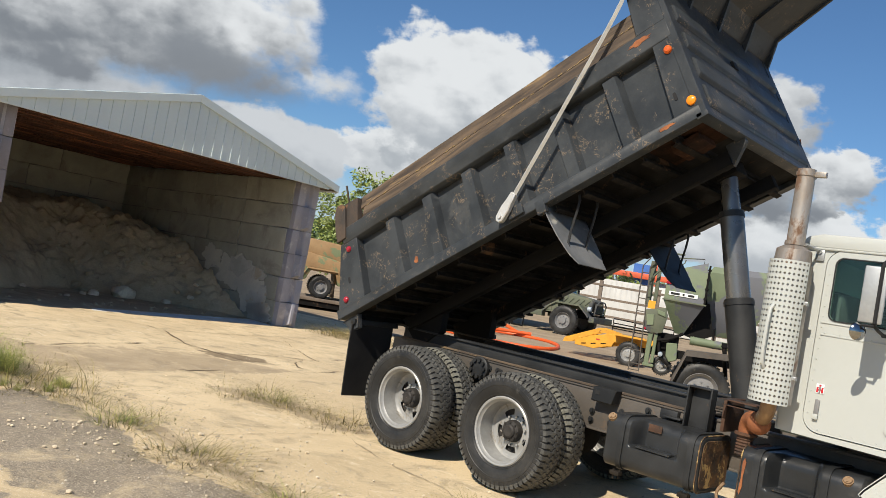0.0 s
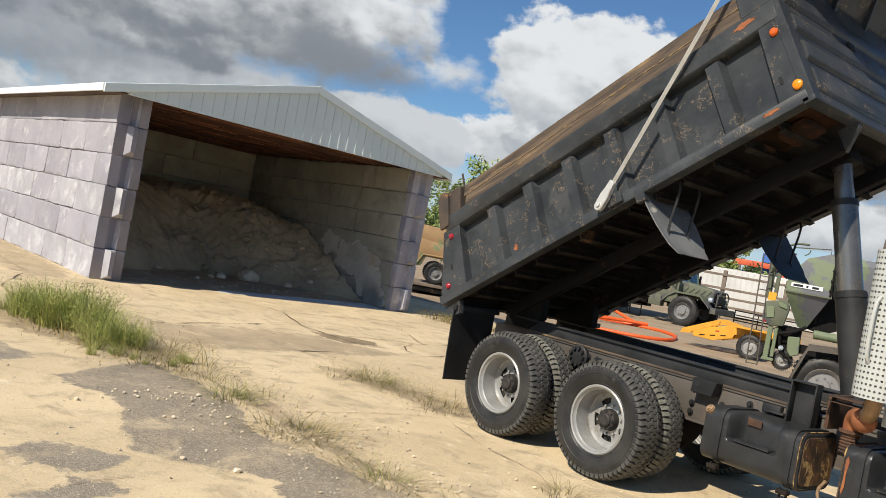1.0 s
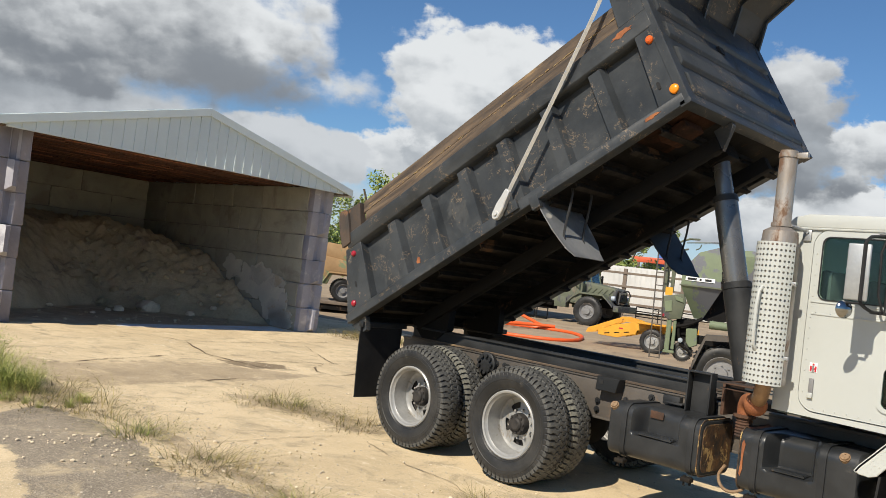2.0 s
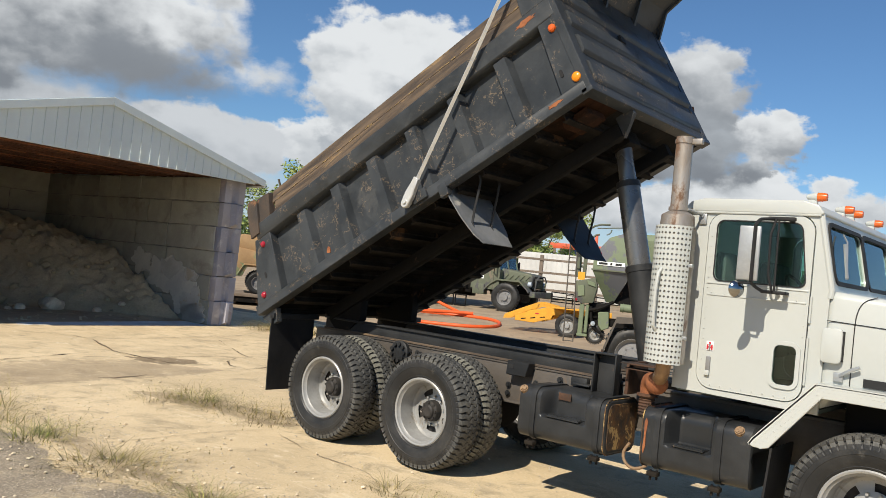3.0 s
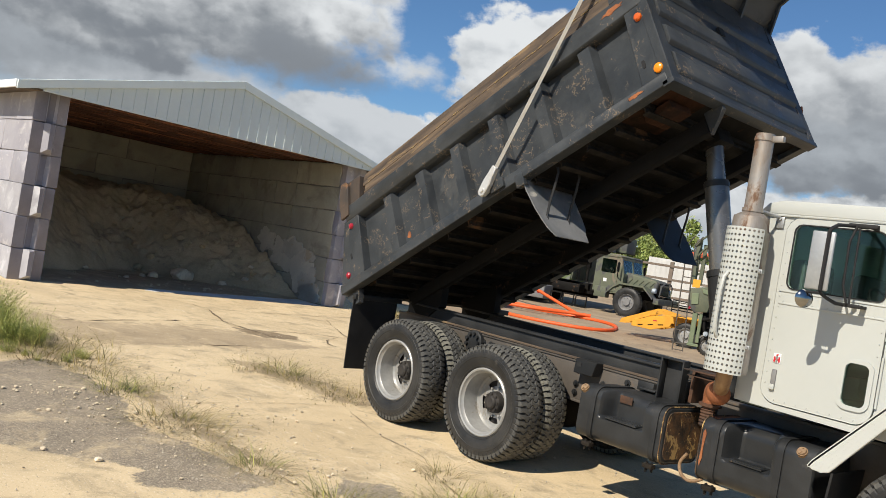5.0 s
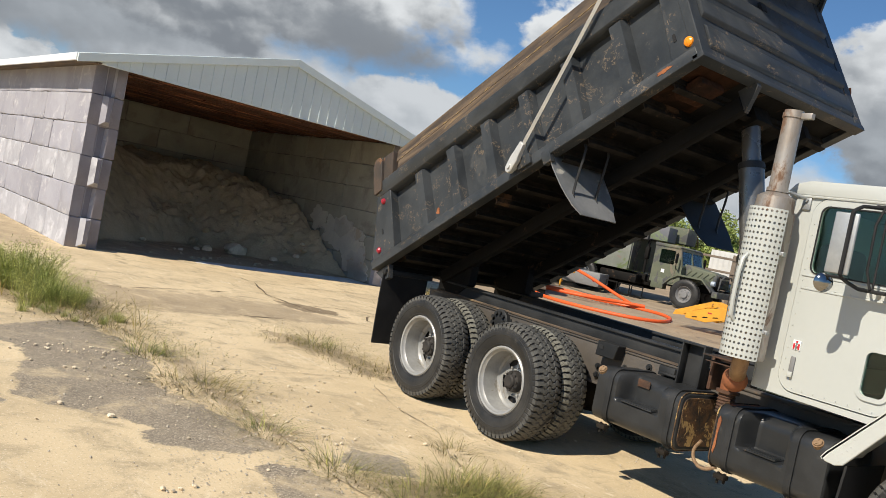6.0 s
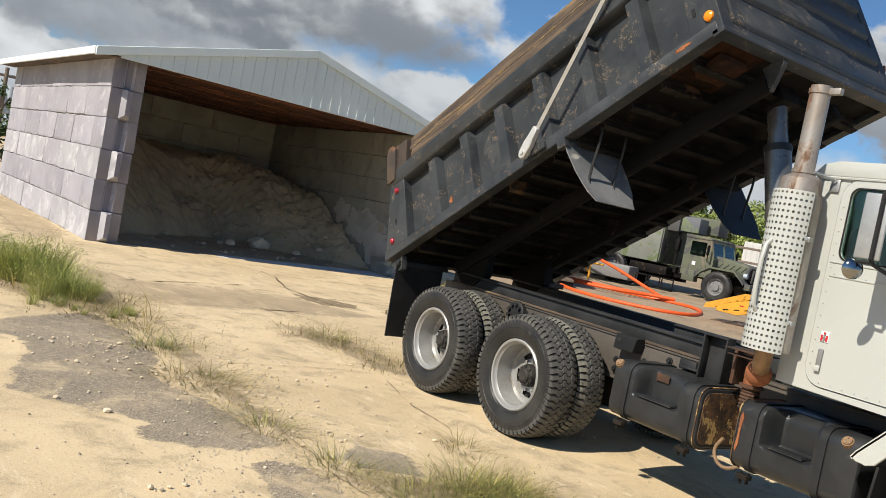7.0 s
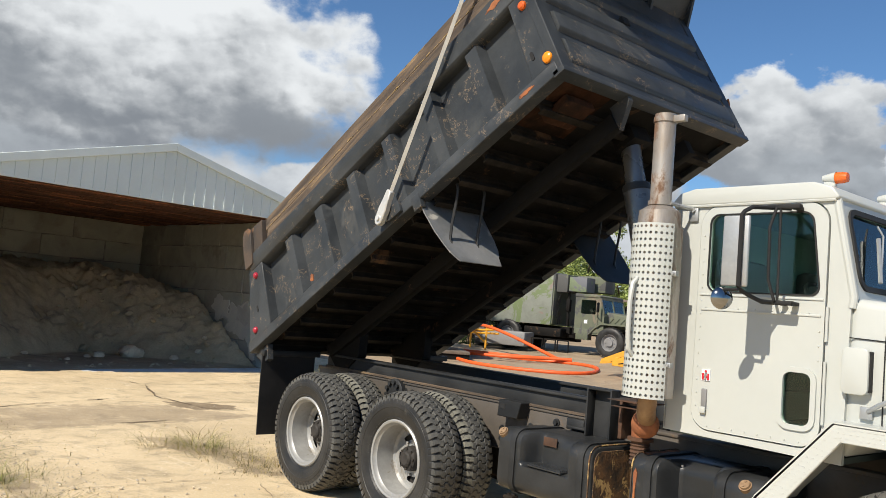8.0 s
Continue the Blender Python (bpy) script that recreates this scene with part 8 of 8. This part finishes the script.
for k in range(4):
    box(bm, 0.585, 0.655, -0.04, 0.0, 2.30 + 0.2 * k, 2.34 + 0.2 * k, 0.004, 1)
part("hinge_bar", bm, UNDER, hop, "black hinge bar down the hopper edge")
bm = B()
box(bm, -0.12, 0.47, -0.016, 0.0, 2.285, 2.37, 0.003, 1)
sign = part("name_plate", bm, TRIM, hop, "white plate with dark marks")
for a, b in ((-0.08, 0.10), (0.16, 0.20), (0.27, 0.40)):
    bm = B()
    box(bm, a, b, -0.021, -0.016, 2.305, 2.35)
    part("mark", bm, FLAP, sign)
bm = B()
for k in range(3):
    lathe(bm, [(0.001, -0.03), (0.03, -0.026), (0.034, 0.0)], 12, "y", (-0.17 + 0.05 * k, 0.0, 2.54))
part("marker_lamps", bm, RED_LENS, hop, "row of small red lamps")
# second bin beside it
bm = B()
loft(bm, [[(0.92, 1.0, 1.58), (1.60, 1.0, 1.58), (1.60, 1.5, 1.58), (0.92, 1.5, 1.58)], [(0.68, 0.55, 2.28), (1.90, 0.55, 2.28), (1.90, 1.9, 2.28), (0.68, 1.9, 2.28)], [(0.62, 0.55, 2.92), (1.90, 0.55, 2.98), (1.90, 1.9, 2.98), (0.62, 1.9, 2.92)],
          [(0.72, 0.65, 3.06), (1.80, 0.65, 3.1), (1.80, 1.8, 3.1), (0.72, 1.8, 3.06)]])
part("bin", bm, CAMO_PALE, mix, "grey-green second bin")
bm = B()
prism(bm, [(0.30, 1.50), (0.68, 2.25), (0.74, 2.25), (0.92, 1.58), (0.60, 1.42)], 0.45, 1.1)
part("chute", bm, UNDER, mix, "dark chute between the bins")
# column, control housing and pipes
bm = B()
box(bm, -0.58, -0.46, 0.2, 0.36, 2.0, 2.95, 0.012, 1)
box(bm, -0.42, -0.34, 0.24, 0.34, 2.0, 2.85, 0.01, 1)
for z in (2.2, 2.45, 2.7):
    box(bm, -0.46, -0.40, 0.24, 0.32, z, z + 0.05)
column = part("column", bm, CAMO, mix, "green upright lattice column")
bm = B()
tube(bm, [(-0.55, 0.2, 2.5), (-0.42, 0.1, 2.72), (-0.22, 0.1, 2.92), (-0.14, 0.2, 2.95)], 0.022, 6, 1)
tube(bm, [(-0.58, 0.2, 2.8), (-0.40, 0.1, 3.02), (-0.18, 0.1, 3.16), (0.08, 0.2, 3.18)], 0.022, 6, 1)
tube(bm, [(-0.19, 0.3, 3.09), (0.5, 0.3, 3.16), (0.5, 0.3, 3.05)], 0.012, 6)
tube(bm, [(0.02, 0.3, 2.96), (0.10, 0.28, 3.0), (0.12, 0.3, 3.08)], 0.012, 6, 1)
part("top_pipes", bm, CAMO, column, "bent green pipes and a thin rail on top")
bm = B()
prism(bm, [(-0.54, 1.90), (-0.12, 2.00), (-0.06, 1.83), (-0.12, 1.46), (-0.39, 1.42), (-0.54, 1.56)], -0.05, 0.5, "y", 0.02)
house = part("control_housing", bm, CAMO, mix, "dark green control housing")
bm = B()
prism(bm, [(-0.30, 1.94), (-0.13, 1.90), (-0.10, 1.80), (-0.26, 1.84)], -0.075, -0.048, "y", 0.006, 1)
prism(bm, [(-0.48, 1.80), (-0.34, 1.83), (-0.32, 1.60), (-0.46, 1.57)], -0.07, -0.048, "y", 0.006, 1)
part("hatch", bm, CAMO_PALE, house, "pale green hatches")
bm = B()
box(bm, -0.50, -0.35, -0.02, 0.0, 1.93, 2.10)
part("notice", bm, YELLOW, mix, "small yellow notice")
bm = B()
lathe(bm, [(0.001, -0.065), (0.028, -0.062), (0.03, -0.045)], 14, "y", (-0.49, 0, 1.50))
part("reflector", bm, RED_LENS, mix)
bm = B()
box(bm, -0.40, -0.30, -0.02, 0.12, 0.76, 1.42, 0.012, 1)
box(bm, -0.27, -0.20, 0.0, 0.12, 0.80, 1.42, 0.012, 1)
box(bm, -0.42, -0.19, -0.04, 0.14, 0.72, 0.78, 0.01, 1)
part("leg_post", bm, CAMO_PALE, mix, "green retracted support leg")
bm = B()
box(bm, -0.22, 0.24, 0.10, 0.7, 1.12, 1.46, 0.04)
tube(bm, [(-0.16, 0.05, 1.38), (-0.14, 0.0, 1.1), (-0.05, 0.0, 0.9), (0.10, 0.02, 0.82)], 0.03, 8, 1)
tube(bm, [(0.30, 0.1, 1.52), (0.05, 0.0, 1.36), (-0.2, 0.0, 1.30)], 0.035, 8, 1)
part("gear_case", bm, UNDER, mix, "black gear case with hoses")
bm = B()
lathe(bm, [(0.001, -0.07), (0.02, -0.07), (0.022, -0.055), (0.045, -0.055), (0.05, -0.03), (0.05, 0.1)], 20, "y", (-0.09, 0.0, 1.02))
part("pulley", bm, GREY_METAL, mix, "pale round pulley")
bm = B()
prism(bm, [(0.0, 1.28), (0.22, 1.30), (0.26, 0.95), (0.10, 0.88), (0.02, 1.0)], 0.02, 0.3, "y", 0.015, 1)
part("guard_plate", bm, CAMO_PALE, mix, "green guard plate")
jockey = road_wheel(mix, -0.03, 0.15, 0.20, 0.13, -1, SILVER, 0.6)
jockey.matrix_basis = pose(-0.03, 0.15, 0.78)
for y in (-1.25, 1.35):
    road_wheel(mix, 0.75, y, 0.53, 0.32, -1 if y < 0 else 1, GREY_BAR, 0.62)
bm = B()
line = [(0.16, 0.50), (0.19, 0.62), (0.40, 1.24), (1.30, 1.30), (1.62, 0.8)]
loft(bm, [[(x, -1.5, z), (x, -0.8, z), (x, -0.8, z - 0.04), (x, -1.5, z - 0.04)] for x, z in line])
loft(bm, [[(x, -1.51, z + 0.01), (x, -1.46, z + 0.01), (x, -1.46, z - 0.10), (x, -1.51, z - 0.10)] for x, z in line])
part("wing", bm, RAIL, mix, "brown-grey angular wheel wing")
bm = B()
box(bm, 0.16, 0.20, -1.52, -1.44, 0.36, 0.60, 0.005, 1)
part("wing_stay", bm, RUST_UNDER, mix, "rusty flat stay under the wing")
bm = B()
cyl(bm, (0.45, -0.2, 1.42), (1.7, -0.2, 1.42), 0.085)
for x in (0.5, 0.9, 1.3):
    cyl(bm, (x, -0.2, 1.42), (x + 0.02, -0.2, 1.42), 0.095)
part("air_tank", bm, CAMO_PALE, mix, "pale green pipe tank")
bm = B()
tube(bm, [(1.10, -0.6, 1.46), (1.14, -0.6, 1.25), (1.22, -0.6, 0.80)], 0.045, 10)
tube(bm, [(0.9, -0.25, 1.5), (0.88, -0.25, 1.75)], 0.02, 8)
box(bm, 1.05, 1.2, -0.66, -0.54, 1.40, 1.50, 0.01, 1)
part("outlet_pipe", bm, UNDER, mix, "black outlet pipe")
bm = B()
box(bm, -0.3, 3.0, 0.15, 0.27, 0.98, 1.14)
box(bm, -0.3, 3.0, 0.75, 0.87, 0.98, 1.14)
box(bm, 0.68, 0.82, -1.2, 1.3, 0.47, 0.59)
box(bm, 0.68, 0.82, 0.1, 0.9, 0.55, 1.0)
part("chassis", bm, UNDER, mix)
bm = B()
tube(bm, [(-0.68, -0.1, 0.60), (-0.47, -0.1, 0.60)], 0.012, 6)
ladder = part("ladder", bm, RAIL, mix, "thin brown steel ladder")
for a, b in ((-0.68, -0.73), (-0.47, -0.58)):
    bm = B()
    tube(bm, [(a, -0.1, 0.58), (b, -0.02, 2.80), (b + 0.12, 0.15, 3.0)], 0.014, 6)
    part("stile", bm, RAIL, ladder)
for k in range(8):
    t = (k + 0.5) / 8
    bm = B()
    tube(bm, [(-0.68 - 0.05 * t, -0.1 + 0.08 * t, 0.6 + 2.2 * t), (-0.47 - 0.11 * t, -0.1 + 0.08 * t, 0.6 + 2.2 * t)], 0.011, 6)
    part("rung", bm, RAIL, ladder)

# ---- far side: white container, fence, red gantry ----
cont = thing("container", "long white steel container beyond the fence", "container", at=pose(-17.5, 34.8, rise(0, 34.8), 0, 0, 20))
bm = B()
box(bm, -3.6, 11.0, 0, 2.4, 0.1, 2.6, 0.02)
part("body", bm, FAR_WHITE, cont)
for k in range(48):
    bm = B()
    box(bm, -3.5 + 0.3 * k, -3.4 + 0.3 * k, -0.010, 0.0, 0.25, 2.5)
    part("corrugation", bm, FAR_WHITE, cont)
fence = thing("fence", "weathered wooden rail fence", "fence", at=pose(-18.0, 31.6, rise(0, 31.6), 0, 0, 22))
for k in range(5):
    bm = B()
    box(bm, 3.0 * k - 0.1, 3.0 * k + 0.1, -0.08, 0.08, -0.3, 2.5, 0.02)
    part("post", bm, WOOD_POST, fence)
for z in (0.6, 1.05, 1.5, 2.2):
    bm = B()
    box(bm, -2.5, 12.2, -0.14, -0.085, z, z + 0.12, 0.01)
    part("rail", bm, WOOD_POST, fence)
gantry = thing("gantry", "red steel beam on posts with blue panels behind", "gantry", at=pose(-29.5, 52.0, rise(0, 52.0), 0, 0, 25))
bm = B()
box(bm, -1.0, 7.5, -0.15, 0.15, 3.2, 3.65, 0.02)
part("beam", bm, RED_BEAM, gantry)
for x in (-0.5, 2.8, 6.5):
    bm = B()
    box(bm, x - 0.12, x + 0.12, -0.12, 0.12, -0.3, 4.6 if x > 2 else 3.3, 0.02)
    part("post", bm, RED_BEAM if x > 2 else WOOD_POST, gantry)
bm = B()
box(bm, -0.3, 6.3, 0.6, 0.75, 2.0, 3.1)
part("panel", bm, GREY_METAL, gantry)
bm = B()
box(bm, 1.0, 2.6, 0.5, 0.58, 2.5, 4.4)
part("panel", bm, BLUE, gantry, "blue panel")

# ---- tan vehicle on a low trailer behind the shed ----
tan = thing("utility_truck", "tan camouflaged utility truck on a low trailer", "truck", at=pose(-16.6, 11.9, 0.42, 0, 0, 55))
for x in (0.0, 3.0):
    for y, o in ((-0.82, -1), (0.82, 1)):
        road_wheel(tan, x, y, 0.37, 0.26, o, GREY_BAR, 0.6)
bm = B()
prism(bm, [(-0.85, 0.55), (-0.55, 0.55), (-0.42, 0.88), (0.42, 0.88), (0.55, 0.5), (2.45, 0.5), (2.58, 0.88), (3.42, 0.88), (3.55, 0.55), (4.0, 0.55), (4.0, 1.15), (1.2, 1.22), (-0.8, 1.5), (-0.9, 1.35)], -0.95, 0.95, "y", 0.03, 2)
part("body", bm, TAN, tan)
bm = B()
prism(bm, [(-0.8, 1.45), (1.3, 1.2), (1.0, 1.85), (-0.7, 1.95)], -0.88, 0.88, "y", 0.05, 2)
part("cab", bm, TAN, tan)
bm = B()
tube(bm, [(-0.7, -0.97, 0.62), (-0.52, -0.97, 0.95), (0.5, -0.97, 0.95), (0.7, -0.97, 0.55)], 0.03, 6)
part("arch_trim", bm, TAN, tan)
low = thing("flat_trailer", "low dark flatbed trailer in the weeds", "trailer", at=pose(-16.6, 11.9, 0.0, 0, 0, 55))
bm = B()
box(bm, -1.6, 4.05, -1.15, 1.15, 0.32, 0.42, 0.01)
part("deck", bm, WOOD_POST, low)
bm = B()
box(bm, -1.6, 4.05, -1.1, -0.98, 0.14, 0.32)
box(bm, -1.6, 4.05, 0.98, 1.1, 0.14, 0.32)
part("frame", bm, UNDER, low)
for x in (-0.8, 1.5, 3.7):
    bm = B()
    box(bm, x - 0.15, x + 0.15, -0.9, 0.9, 0.0, 0.16)
    part("skid", bm, WOOD_POST, low)

# ---- far left: metal building and pole ----
bld = thing("metal_building", "pale blue-grey ribbed metal building", "building", at=pose(-56, -9, 0))
bm = B()
box(bm, -10, 0, -22, 10.4, -0.2, 2.7)
part("wall", bm, FAR_WHITE, bld)
bm = B()
prism(bm, [(-22.3, 2.7), (10.7, 2.7), (10.7, 3.8), (-22.3, 3.9)], -10.2, 0.25, "x")
part("roof", bm, GREY_METAL, bld)
for k in range(100):
    bm = B()
    box(bm, 0.25, 0.29, -22.2 + 0.33 * k, -22.1 + 0.33 * k, 2.72, 3.8)
    part("roof_rib", bm, GREY_METAL, bld)
pole = thing("utility_pole", "wooden utility pole with transformers and wires", "pole", at=pose(-43.5, 0.0, 0))
bm = B()
cyl(bm, (0, 0, 0), (0, 0, 4.9), 0.13, 0.10)
part("post", bm, WOOD_POST, pole)
bm = B()
box(bm, -0.06, 0.06, -1.1, 1.1, 4.4, 4.52)
part("crossarm", bm, WOOD_POST, pole)
for y in (-0.45, 0.35):
    bm = B()
    cyl(bm, (0.2, y, 3.3), (0.2, y, 3.95), 0.2)
    part("transformer", bm, GREY_METAL, pole)
for y in (-1.0, -0.3, 0.4, 1.0):
    bm = B()
    tube(bm, [(0, y, 4.56), (-5, y - 10, 4.35), (-10, y - 24, 4.6)], 0.012, 4, 2)
    part("wire", bm, FLAP, pole)
